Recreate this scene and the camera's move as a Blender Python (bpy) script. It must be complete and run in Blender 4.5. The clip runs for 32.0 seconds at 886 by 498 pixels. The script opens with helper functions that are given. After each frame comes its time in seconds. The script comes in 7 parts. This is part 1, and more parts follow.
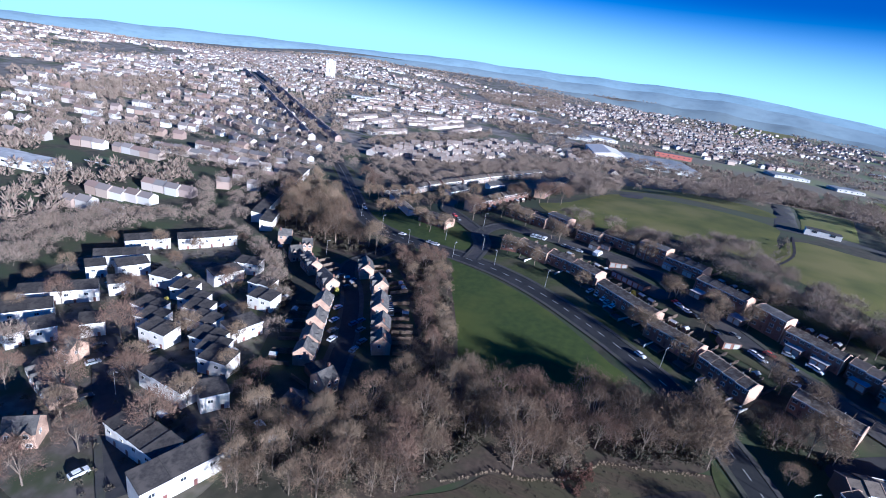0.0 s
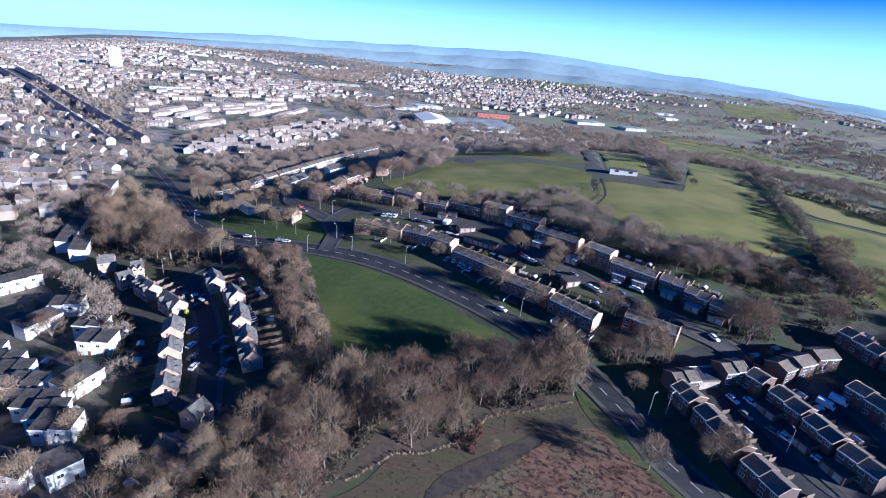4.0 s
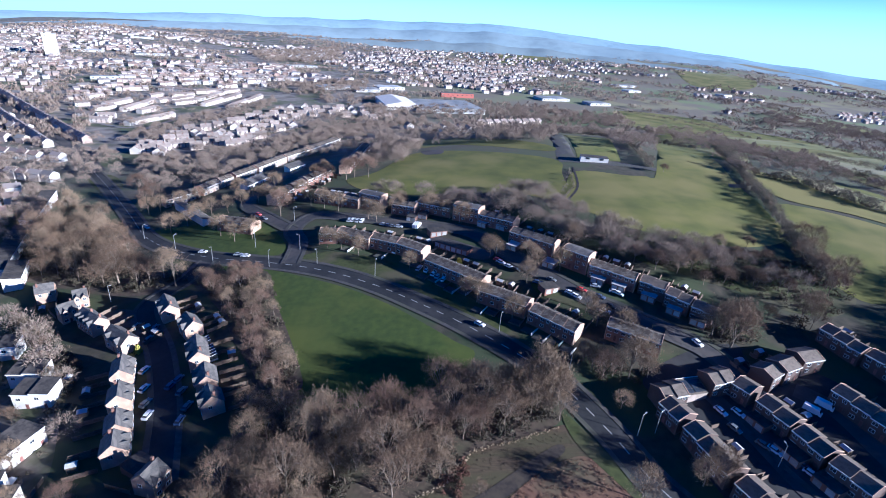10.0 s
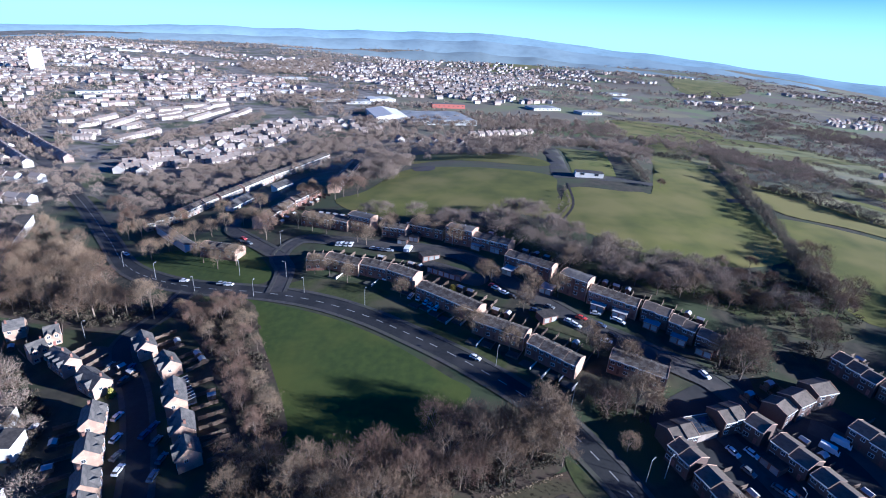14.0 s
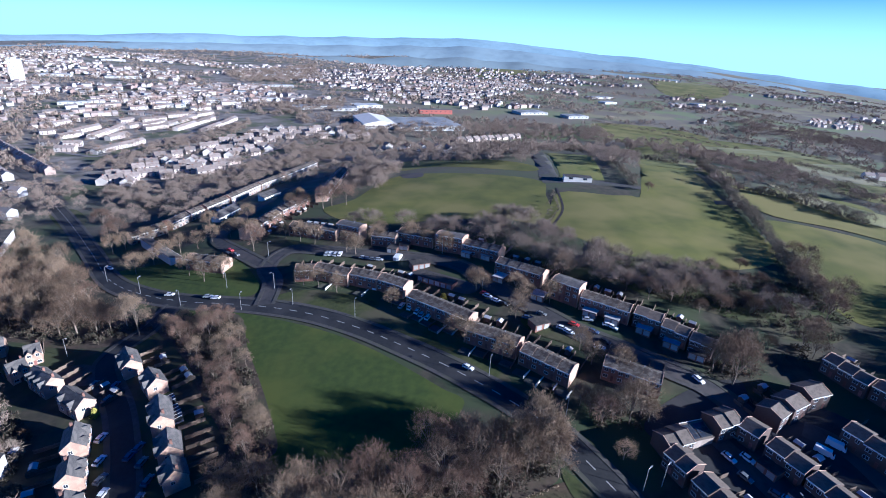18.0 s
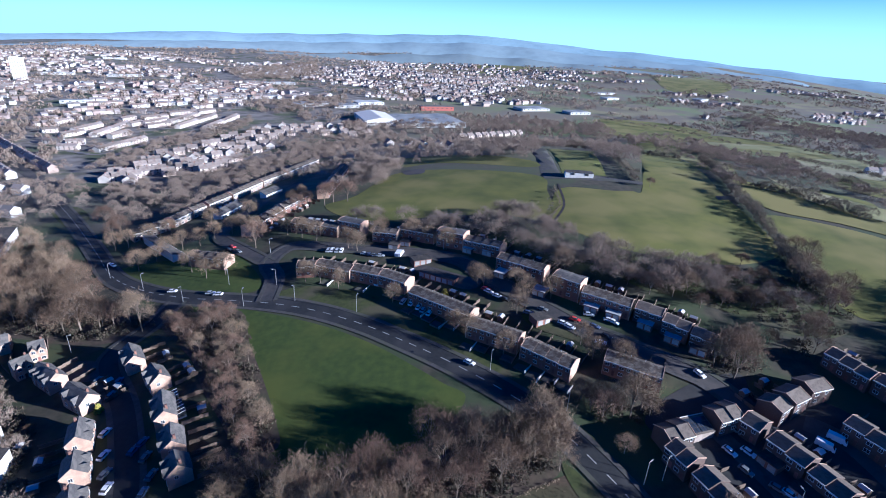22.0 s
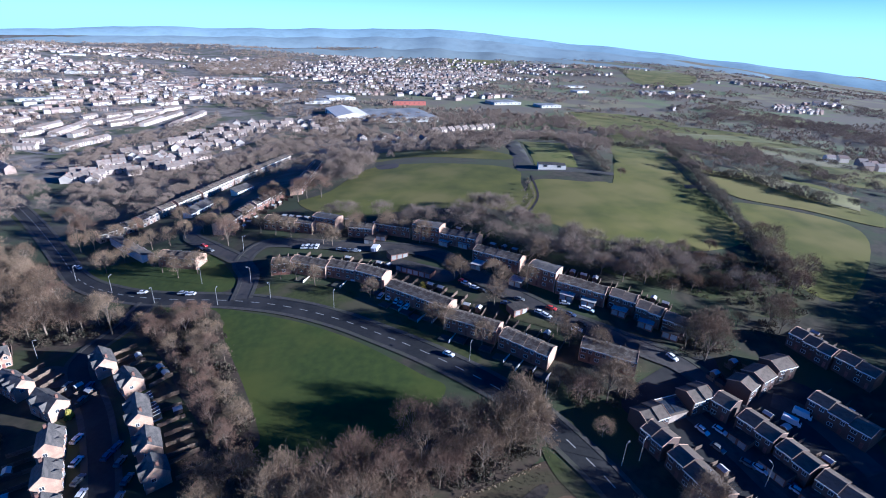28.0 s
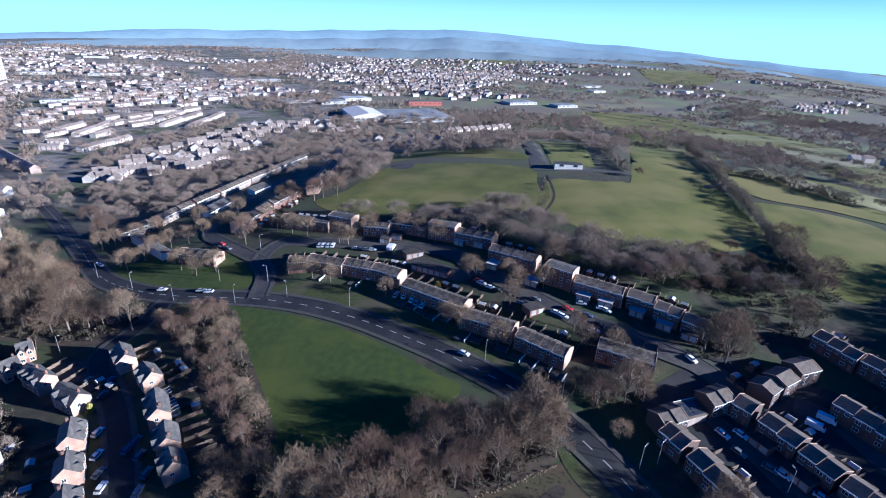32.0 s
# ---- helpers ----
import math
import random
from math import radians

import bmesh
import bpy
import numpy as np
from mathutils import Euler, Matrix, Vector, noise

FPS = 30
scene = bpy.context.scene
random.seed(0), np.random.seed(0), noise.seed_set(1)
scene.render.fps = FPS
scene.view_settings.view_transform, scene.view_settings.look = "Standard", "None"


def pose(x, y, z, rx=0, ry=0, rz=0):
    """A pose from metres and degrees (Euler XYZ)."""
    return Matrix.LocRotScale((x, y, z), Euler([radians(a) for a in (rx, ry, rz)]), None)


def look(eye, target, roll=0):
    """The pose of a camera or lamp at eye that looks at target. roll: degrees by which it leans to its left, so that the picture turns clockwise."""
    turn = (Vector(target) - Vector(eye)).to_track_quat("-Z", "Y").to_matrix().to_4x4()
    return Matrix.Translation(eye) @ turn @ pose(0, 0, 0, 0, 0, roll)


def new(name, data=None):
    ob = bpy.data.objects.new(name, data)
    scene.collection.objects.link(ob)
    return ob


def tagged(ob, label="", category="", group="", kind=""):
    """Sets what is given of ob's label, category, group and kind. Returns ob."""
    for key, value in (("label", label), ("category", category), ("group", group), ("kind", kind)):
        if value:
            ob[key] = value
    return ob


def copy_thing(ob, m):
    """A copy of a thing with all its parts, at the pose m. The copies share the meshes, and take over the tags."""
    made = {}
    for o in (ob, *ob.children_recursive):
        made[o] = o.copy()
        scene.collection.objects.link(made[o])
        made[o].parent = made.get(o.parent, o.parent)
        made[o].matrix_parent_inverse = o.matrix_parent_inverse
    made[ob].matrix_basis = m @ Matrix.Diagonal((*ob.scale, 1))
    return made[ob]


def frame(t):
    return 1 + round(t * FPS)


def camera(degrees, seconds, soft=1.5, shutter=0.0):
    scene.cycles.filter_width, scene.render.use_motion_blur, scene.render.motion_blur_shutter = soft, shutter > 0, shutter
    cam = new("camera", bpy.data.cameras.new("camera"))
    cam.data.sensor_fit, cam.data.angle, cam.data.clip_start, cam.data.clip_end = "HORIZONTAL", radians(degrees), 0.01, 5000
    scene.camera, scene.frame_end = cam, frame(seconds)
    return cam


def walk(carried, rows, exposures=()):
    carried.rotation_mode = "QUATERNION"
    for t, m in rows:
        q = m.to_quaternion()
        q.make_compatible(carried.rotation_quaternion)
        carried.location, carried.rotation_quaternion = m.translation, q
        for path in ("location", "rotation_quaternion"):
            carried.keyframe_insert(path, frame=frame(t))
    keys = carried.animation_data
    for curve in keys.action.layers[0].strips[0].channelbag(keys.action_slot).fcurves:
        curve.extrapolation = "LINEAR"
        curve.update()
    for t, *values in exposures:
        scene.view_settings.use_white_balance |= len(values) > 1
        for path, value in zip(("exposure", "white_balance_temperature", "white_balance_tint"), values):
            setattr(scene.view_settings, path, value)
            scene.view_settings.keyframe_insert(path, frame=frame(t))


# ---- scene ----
cam = camera(82.7, 32.0, 1.0)
PATH = [
    (0, (3.822, 6.642, 96.047), (3.272, 8.425, 95.326), 9.5),
    (0.5, (3.509, 6.46, 96.088), (3.2, 8.305, 95.381), 8.5),
    (1, (2.979, 6.324, 96.261), (2.93, 8.197, 95.562), 7.5),
    (1.5, (2.129, 6.138, 96.437), (2.253, 8.007, 95.736), 6.8),
    (2, (1.484, 6.067, 96.725), (1.587, 7.935, 96.019), 6.3),
    (2.5, (0.942, 5.922, 97.066), (0.99, 7.789, 96.35), 6.3),
    (4.5, (-0.311, 6.805, 100.691), (-0.259, 8.66, 99.942), 5.5),
    (5, (-0.714, 7.633, 101.346), (-0.635, 9.483, 100.589), 5.3),
    (5.5, (-1.018, 8.743, 101.969), (-0.917, 10.589, 101.206), 5.3),
    (6, (-1.365, 9.891, 102.633), (-1.247, 11.732, 101.862), 5.1),
    (6.5, (-1.507, 11.148, 103.402), (-1.408, 12.988, 102.624), 5.0),
    (7, (-1.482, 12.434, 104.207), (-1.413, 14.272, 103.421), 5.0),
    (7.5, (-1.492, 13.864, 104.854), (-1.43, 15.7, 104.062), 5.0),
    (8, (-1.352, 15.536, 105.498), (-1.309, 17.37, 104.701), 4.9),
    (8.5, (-1.199, 17.245, 106.14), (-1.122, 19.075, 105.337), 4.8),
    (9, (-1.105, 18.965, 106.616), (-0.964, 20.791, 105.813), 4.6),
    (9.5, (-1.053, 21.148, 107.479), (-0.886, 22.969, 106.667), 4.5),
    (10, (-0.99, 23.304, 108.326), (-0.823, 25.123, 107.511), 4.4),
    (10.5, (-0.994, 25.522, 109.188), (-0.819, 27.341, 108.374), 4.3),
    (11, (-1.015, 27.518, 109.864), (-0.817, 29.337, 109.056), 4.1),
    (11.5, (-0.934, 29.189, 110.602), (-0.741, 31.009, 109.795), 4.0),
    (12, (-0.701, 30.545, 111.016), (-0.524, 32.37, 110.217), 3.9),
    (12.5, (-0.43, 31.919, 111.323), (-0.25, 33.747, 110.532), 3.8),
    (13, (-0.16, 33.022, 111.499), (0.02, 34.852, 110.712), 3.8),
    (13.5, (-0.035, 34.359, 111.728), (0.154, 36.188, 110.94), 3.9),
    (15.5, (0.031, 37.076, 112.292), (0.234, 38.91, 111.52), 3.5),
    (16, (0.062, 37.412, 112.335), (0.289, 39.244, 111.565), 3.4),
    (16.5, (0.103, 37.643, 112.413), (0.34, 39.474, 111.643), 3.3),
    (17, (0.198, 37.832, 112.482), (0.427, 39.663, 111.712), 3.3),
    (17.5, (0.303, 37.956, 112.479), (0.533, 39.79, 111.714), 3.3),
    (18, (0.121, 37.961, 112.53), (0.352, 39.794, 111.764), 3.2),
    (18.5, (0.104, 38.023, 112.576), (0.327, 39.856, 111.808), 3.2),
    (19, (0.138, 37.896, 112.528), (0.351, 39.73, 111.76), 3.2),
    (19.5, (0.309, 37.907, 112.483), (0.52, 39.741, 111.714), 3.1),
    (20, (0.279, 37.776, 112.426), (0.502, 39.608, 111.656), 3.2),
    (20.5, (0.499, 37.656, 112.299), (0.724, 39.487, 111.528), 3.1),
    (21, (0.446, 37.564, 112.206), (0.683, 39.394, 111.434), 3.1),
    (21.5, (0.352, 37.383, 112.168), (0.58, 39.211, 111.391), 2.9),
    (22, (0.552, 37.348, 112.181), (0.774, 39.177, 111.404), 2.9),
    (22.5, (0.582, 37.104, 112.141), (0.809, 38.932, 111.362), 3.0),
    (23, (0.531, 37.129, 112.041), (0.771, 38.953, 111.256), 3.1),
    (23.5, (0.492, 37.032, 111.833), (0.743, 38.854, 111.047), 3.0),
    (24, (0.468, 36.883, 111.833), (0.731, 38.703, 111.048), 2.9),
    (24.5, (0.357, 36.844, 111.836), (0.629, 38.663, 111.05), 2.9),
    (26.5, (0.416, 36.497, 111.495), (0.673, 38.318, 110.708), 2.8),
    (27, (0.421, 36.477, 111.427), (0.689, 38.296, 110.64), 2.8),
    (27.5, (0.295, 36.554, 111.4), (0.614, 38.364, 110.611), 2.6),
    (28, (-0.03, 36.609, 111.434), (0.289, 38.418, 110.644), 2.7),
    (28.5, (-0.13, 36.503, 111.345), (0.136, 38.322, 110.558), 2.7),
    (29, (0.01, 36.499, 111.138), (0.243, 38.322, 110.351), 2.8),
    (29.5, (0.098, 36.53, 111.077), (0.335, 38.352, 110.288), 2.8),
    (30, (0.143, 36.525, 111.003), (0.405, 38.345, 110.216), 2.6),
    (30.5, (0.204, 36.714, 110.931), (0.477, 38.531, 110.141), 2.5),
    (31, (-0.124, 36.667, 110.916), (0.158, 38.483, 110.127), 2.4),
    (31.5, (-0.255, 36.739, 110.784), (0.018, 38.557, 109.996), 2.4),
    (32, (-0.432, 36.874, 110.678), (-0.17, 38.692, 109.888), 2.3),
]
walk(cam, [(t, look(e, a, r)) for t, e, a, r in PATH], [(0, 1.5, 3720, 9), (2, 1.68, 3740, 9), (6, 1.9, 3760, 9), (9, 1.88, 3760, 9), (16, 1.7, 3740, 9), (32, 1.62, 3740, 9)])

# ---------------------------------------------------------------- world, sun, exposure
SUN_AZ, SUN_EL = math.atan2(0.908, -0.42), radians(16.3)   # bearing from +y towards +x
world = bpy.data.worlds.new("world")
scene.world = world
world.use_nodes = True
wn = world.node_tree.nodes
sky = wn.new("ShaderNodeTexSky")
sky.sky_type = "NISHITA"
sky.sun_disc = False
sky.sun_elevation = SUN_EL
sky.sun_rotation = SUN_AZ
sky.air_density, sky.dust_density, sky.ozone_density = 1.0, 0.0, 4.0
# winter haze: the clear sky pales evenly towards the whole horizon
wl = world.node_tree.links
way = wn.new("ShaderNodeTexCoord")
split = wn.new("ShaderNodeSeparateXYZ")
wl.new(way.outputs["Generated"], split.inputs[0])
pale = wn.new("ShaderNodeValToRGB")
for e, (p, c) in zip((pale.color_ramp.elements[0], pale.color_ramp.elements[1]), ((0.0, (1, 1, 1, 1)), (0.15, (0, 0, 0, 1)))):
    e.position, e.color = p, c
pale.color_ramp.interpolation = "EASE"
wl.new(split.outputs["Z"], pale.inputs[0])
haze = wn.new("ShaderNodeMix")
haze.data_type = "RGBA"
wl.new(pale.outputs[0], haze.inputs[0])
clear = wn.new("ShaderNodeMix")
clear.data_type, clear.blend_type = "RGBA", "MULTIPLY"
clear.inputs[0].default_value = 1.0
clear.inputs[7].default_value = (0.16, 0.84, 1.46, 1)
wl.new(sky.outputs[0], clear.inputs[6])
wl.new(clear.outputs[2], haze.inputs[6])
haze.inputs[7].default_value = (19.6, 22.3, 21.0, 1)
wl.new(haze.outputs[2], wn["Background"].inputs[0])
wn["Background"].inputs[1].default_value = 0.0155

sun = new("sun", bpy.data.lights.new("sun", "SUN"))
sun.data.energy = 5.0
sun.data.angle = radians(0.6)
sun.data.color = (1.0, 0.685, 0.395)
sdir = Vector((math.sin(SUN_AZ) * math.cos(SUN_EL), math.cos(SUN_AZ) * math.cos(SUN_EL), math.sin(SUN_EL)))
sun.rotation_mode = "QUATERNION"
sun.rotation_quaternion = sdir.to_track_quat("Z", "Y")

# ---------------------------------------------------------------- materials


def mat(name, a, b, scale=1.0, rough=0.85, bump=0.0, detail=4.0, c=None, cscale=0.15, rand=0.0, metal=0.0,
        glossy=None, where="object", stretch=(1, 1, 1)):
    """Two tones mixed by a fine noise, a third by a broad one, and a change of value from thing to thing."""
    m = bpy.data.materials.new(name)
    m.use_nodes = True
    n, l = m.node_tree.nodes, m.node_tree.links
    bs = n["Principled BSDF"]
    bs.inputs["Roughness"].default_value = rough
    bs.inputs["Metallic"].default_value = metal
    if glossy is not None:
        bs.inputs["Specular IOR Level"].default_value = glossy
    if where == "object":
        co = n.new("ShaderNodeTexCoord").outputs["Object"]
    else:
        co = n.new("ShaderNodeNewGeometry").outputs["Position"]
    mp = n.new("ShaderNodeMapping")
    mp.inputs["Scale"].default_value = stretch
    l.new(co, mp.inputs[0])
    t1 = n.new("ShaderNodeTexNoise")
    t1.inputs["Scale"].default_value = scale
    t1.inputs["Detail"].default_value = detail
    l.new(mp.outputs[0], t1.inputs["Vector"])
    r1 = n.new("ShaderNodeValToRGB")
    r1.color_ramp.elements[0].position, r1.color_ramp.elements[1].position = 0.32, 0.68
    r1.color_ramp.elements[0].color, r1.color_ramp.elements[1].color = (*a, 1), (*b, 1)
    l.new(t1.outputs[0], r1.inputs[0])
    out = r1.outputs[0]
    if c is not None:
        t2 = n.new("ShaderNodeTexNoise")
        t2.inputs["Scale"].default_value = cscale
        t2.inputs["Detail"].default_value = 3.0
        l.new(mp.outputs[0], t2.inputs["Vector"])
        r2 = n.new("ShaderNodeValToRGB")
        r2.color_ramp.elements[0].position, r2.color_ramp.elements[1].position = 0.45, 0.62
        l.new(t2.outputs[0], r2.inputs[0])
        mx = n.new("ShaderNodeMix")
        mx.data_type = "RGBA"
        l.new(r2.outputs[0], mx.inputs[0])
        l.new(out, mx.inputs[6])
        mx.inputs[7].default_value = (*c, 1)
        out = mx.outputs[2]
    if rand:
        oi = n.new("ShaderNodeObjectInfo")
        mr = n.new("ShaderNodeMapRange")
        mr.inputs[3].default_value, mr.inputs[4].default_value = 1 - rand, 1 + rand
        l.new(oi.outputs["Random"], mr.inputs[0])
        hs = n.new("ShaderNodeHueSaturation")
        l.new(mr.outputs[0], hs.inputs["Value"])
        l.new(out, hs.inputs["Color"])
        out = hs.outputs[0]
    l.new(out, bs.inputs["Base Color"])
    if bump:
        bp = n.new("ShaderNodeBump")
        bp.inputs["Strength"].default_value = bump
        bp.inputs["Distance"].default_value = 0.037
        l.new(t1.outputs[0], bp.inputs["Height"])
        l.new(bp.outputs[0], bs.inputs["Normal"])
    return m


def island_mat(name, colours, rough=0.9):
    """One of several colours for each loose piece of a joined mesh."""
    m = bpy.data.materials.new(name)
    m.use_nodes = True
    n, l = m.node_tree.nodes, m.node_tree.links
    bs = n["Principled BSDF"]
    bs.inputs["Roughness"].default_value = rough
    g = n.new("ShaderNodeNewGeometry")
    r = n.new("ShaderNodeValToRGB")
    r.color_ramp.interpolation = "LINEAR"
    els = r.color_ramp.elements
    while len(els) < len(colours):
        els.new(0.5)
    for i, col in enumerate(colours):
        els[i].position = i / (len(colours) - 1)
        els[i].color = (*col, 1)
    l.new(g.outputs["Random Per Island"], r.inputs[0])
    l.new(r.outputs[0], bs.inputs["Base Color"])
    return m


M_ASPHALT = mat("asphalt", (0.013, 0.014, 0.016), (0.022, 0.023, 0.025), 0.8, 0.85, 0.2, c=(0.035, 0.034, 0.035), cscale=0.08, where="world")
M_ESTATE = mat("estate_tarmac", (0.036, 0.035, 0.037), (0.06, 0.056, 0.055), 0.5, 0.85, 0.2, c=(0.085, 0.074, 0.066), cscale=0.06, where="world")
M_STREET = mat("worn_street", (0.13, 0.125, 0.12), (0.19, 0.18, 0.17), 0.3, 0.9, c=(0.22, 0.2, 0.18), cscale=0.04, where="world")
M_GARDEN = mat("garden_ground", (0.075, 0.062, 0.046), (0.16, 0.138, 0.11), 0.3, 0.95, 0.4, 6, c=(0.06, 0.068, 0.026), cscale=0.09, where="world")
M_PAVE = mat("paving", (0.05, 0.047, 0.046), (0.085, 0.079, 0.073), 0.6, 0.9, 0.1, c=(0.07, 0.07, 0.05), cscale=0.1, where="world")
M_LINE = mat("road_paint", (0.16, 0.16, 0.155), (0.36, 0.36, 0.34), 1.5, 0.7)
M_GRASS = mat("meadow_grass", (0.032, 0.051, 0.002), (0.054, 0.078, 0.004), 0.35, 0.95, 0.5, 8, c=(0.075, 0.09, 0.006), cscale=0.03, where="world")
M_PITCH = mat("mown_grass", (0.1, 0.115, 0.012), (0.145, 0.155, 0.02), 0.2, 0.95, 0.3, 8, c=(0.17, 0.165, 0.03), cscale=0.05, where="world")
M_PALE_FIELD = mat("pale_pasture", (0.15, 0.155, 0.04), (0.22, 0.215, 0.075), 0.03, 0.95, 0.3, 8, c=(0.24, 0.22, 0.11), cscale=0.012, where="world")
M_VERGE = mat("verge_grass", (0.032, 0.04, 0.006), (0.06, 0.07, 0.012), 0.5, 0.95, 0.5, 8, c=(0.075, 0.068, 0.032), cscale=0.07, where="world")
M_HILL = mat("hill_pasture", (0.08, 0.088, 0.008), (0.14, 0.138, 0.015), 0.06, 0.95, 0.5, 12, c=(0.18, 0.16, 0.034), cscale=0.022, where="world")
M_ROUGH = mat("dead_bracken", (0.095, 0.052, 0.03), (0.15, 0.084, 0.048), 0.6, 0.95, 0.6, 8, c=(0.10, 0.085, 0.042), cscale=0.05, where="world")
M_MUD = mat("muddy_track", (0.026, 0.021, 0.016), (0.05, 0.039, 0.028), 0.9, 0.7, 0.4, c=(0.058, 0.046, 0.03), cscale=0.35, where="world")
M_FIELD = mat("winter_field", (0.048, 0.034, 0.018), (0.085, 0.06, 0.034), 0.8, 0.95, 0.5, 8, c=(0.06, 0.052, 0.022), cscale=0.08, where="world", stretch=(0.5, 2.2, 1))
M_LITTER = mat("leaf_litter", (0.05, 0.036, 0.024), (0.09, 0.066, 0.045), 0.7, 0.95, 0.4, 8, c=(0.06, 0.055, 0.028), cscale=0.1, where="world")
M_BARK = mat("bark", (0.12, 0.095, 0.07), (0.22, 0.18, 0.135), 2.0, 0.95, rand=0.25)
M_TWIG = mat("bare_twigs", (0.09, 0.061, 0.036), (0.175, 0.12, 0.074), 0.6, 0.95, rand=0.3)
M_TWIG_RED = mat("reddish_twigs", (0.11, 0.07, 0.046), (0.19, 0.125, 0.085), 0.6, 0.95, rand=0.25)
M_TWIG_PALE = mat("pale_twigs", (0.14, 0.1, 0.06), (0.255, 0.19, 0.12), 0.6, 0.95, rand=0.2)
M_EVERGREEN = mat("evergreen", (0.03, 0.05, 0.02), (0.07, 0.095, 0.035), 1.0, 0.9, rand=0.3)
M_GORSE = mat("yellow_shrub", (0.22, 0.2, 0.03), (0.38, 0.33, 0.05), 1.0, 0.9, rand=0.1)
M_WHITE = mat("white_render", (0.6, 0.57, 0.53), (0.73, 0.7, 0.65), 0.5, 0.85, c=(0.62, 0.59, 0.53), cscale=0.25, rand=0.06)
M_CREAM = mat("pale_brick", (0.42, 0.285, 0.195), (0.53, 0.37, 0.26), 3.0, 0.9, 0.2, c=(0.36, 0.25, 0.18), cscale=0.4, rand=0.12)
M_BRICK = mat("red_brick", (0.17, 0.085, 0.058), (0.26, 0.135, 0.09), 4.0, 0.9, 0.2, c=(0.15, 0.09, 0.07), cscale=0.4, rand=0.2)
# brick darkened and greyed: the shade on these fronts is in the colour
M_BRICK_SHADE = mat("shade_toned_brick", (0.07, 0.05, 0.042), (0.115, 0.082, 0.068), 4.0, 0.9, 0.2, c=(0.09, 0.06, 0.05), cscale=0.4, rand=0.15)
M_TILE_BROWN = mat("brown_roof_tiles", (0.045, 0.034, 0.026), (0.09, 0.068, 0.05), 2.2, 0.85, 0.3, c=(0.165, 0.148, 0.118), cscale=0.5, rand=0.25, stretch=(1, 1, 3))
M_TILE_GREY = mat("grey_roof_tiles", (0.06, 0.056, 0.053), (0.105, 0.098, 0.092), 2.2, 0.85, 0.3, c=(0.135, 0.122, 0.11), cscale=0.35, rand=0.2, stretch=(1, 1, 3))
M_TILE_DARK = mat("dark_felt_roof", (0.028, 0.025, 0.023), (0.055, 0.048, 0.043), 1.2, 0.9, 0.2, c=(0.075, 0.065, 0.055), cscale=0.3, rand=0.2)
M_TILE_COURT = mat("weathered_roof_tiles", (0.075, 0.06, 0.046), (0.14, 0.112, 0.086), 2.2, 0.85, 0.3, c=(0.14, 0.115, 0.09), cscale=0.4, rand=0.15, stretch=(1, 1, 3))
M_BUFF = mat("buff_brick", (0.34, 0.285, 0.235), (0.46, 0.39, 0.33), 3.0, 0.9, 0.2, c=(0.3, 0.25, 0.2), cscale=0.4, rand=0.15)
M_TOWN = mat("town_render", (0.42, 0.39, 0.35), (0.64, 0.61, 0.56), 0.12, 0.85, c=(0.5, 0.4, 0.33), cscale=0.05, rand=0.2)
M_TOWN_ROOF = mat("town_roof_tiles", (0.14, 0.112, 0.092), (0.26, 0.215, 0.18), 0.4, 0.8, c=(0.27, 0.24, 0.22), cscale=0.06, rand=0.3)
M_SHEET = mat("pale_metal_sheet", (0.42, 0.42, 0.41), (0.58, 0.58, 0.56), 0.4, 0.8, c=(0.36, 0.36, 0.35), cscale=0.2, rand=0.1)
# near-grey sheet; its blue tint puts reflected sky into the colour
M_SKY_TINT = mat("sky_tinted_sheet", (0.27, 0.3, 0.33), (0.36, 0.39, 0.42), 1.0, 0.7, rand=0.15)
M_RED = mat("red_cladding", (0.25, 0.075, 0.055), (0.33, 0.1, 0.075), 1.0, 0.7)
M_GARAGE = mat("painted_steel_door", (0.3, 0.3, 0.29), (0.42, 0.42, 0.4), 1.5, 0.6, c=(0.25, 0.22, 0.19), cscale=0.3, rand=0.35)
M_HALL = mat("weathered_grey_sheet", (0.2, 0.21, 0.21), (0.29, 0.3, 0.3), 0.3, 0.7, c=(0.33, 0.33, 0.32), cscale=0.06, rand=0.1)
M_FRAME = mat("white_plastic", (0.72, 0.72, 0.7), (0.8, 0.8, 0.78), 1.0, 0.5)
M_GLASS = mat("window_glass", (0.03, 0.035, 0.045), (0.05, 0.055, 0.065), 0.7, 0.08, glossy=0.8)
M_DOOR = mat("painted_door", (0.12, 0.05, 0.04), (0.2, 0.1, 0.08), 1.0, 0.6, rand=0.5)
M_WOOD = mat("fence_timber", (0.1, 0.072, 0.05), (0.18, 0.135, 0.1), 2.0, 0.9, 0.2, rand=0.3)
M_STEEL = mat("galvanised_steel", (0.4, 0.41, 0.42), (0.52, 0.53, 0.54), 3.0, 0.45, metal=0.6)
M_TYRE = mat("tyre_rubber", (0.02, 0.02, 0.02), (0.035, 0.035, 0.035), 5, 0.9)
M_LENS = mat("lamp_lens", (0.6, 0.6, 0.55), (0.75, 0.75, 0.7), 5, 0.3)
M_WATER = mat("standing_water", (0.02, 0.022, 0.02), (0.035, 0.035, 0.03), 0.3, 0.5, glossy=0.2)
PAINTS = [("white", (0.75, 0.75, 0.75)), ("silver", (0.42, 0.44, 0.46)), ("black", (0.02, 0.02, 0.022)), ("blue", (0.05, 0.075, 0.15)),
          ("red", (0.45, 0.03, 0.03)), ("grey", (0.14, 0.15, 0.16))]
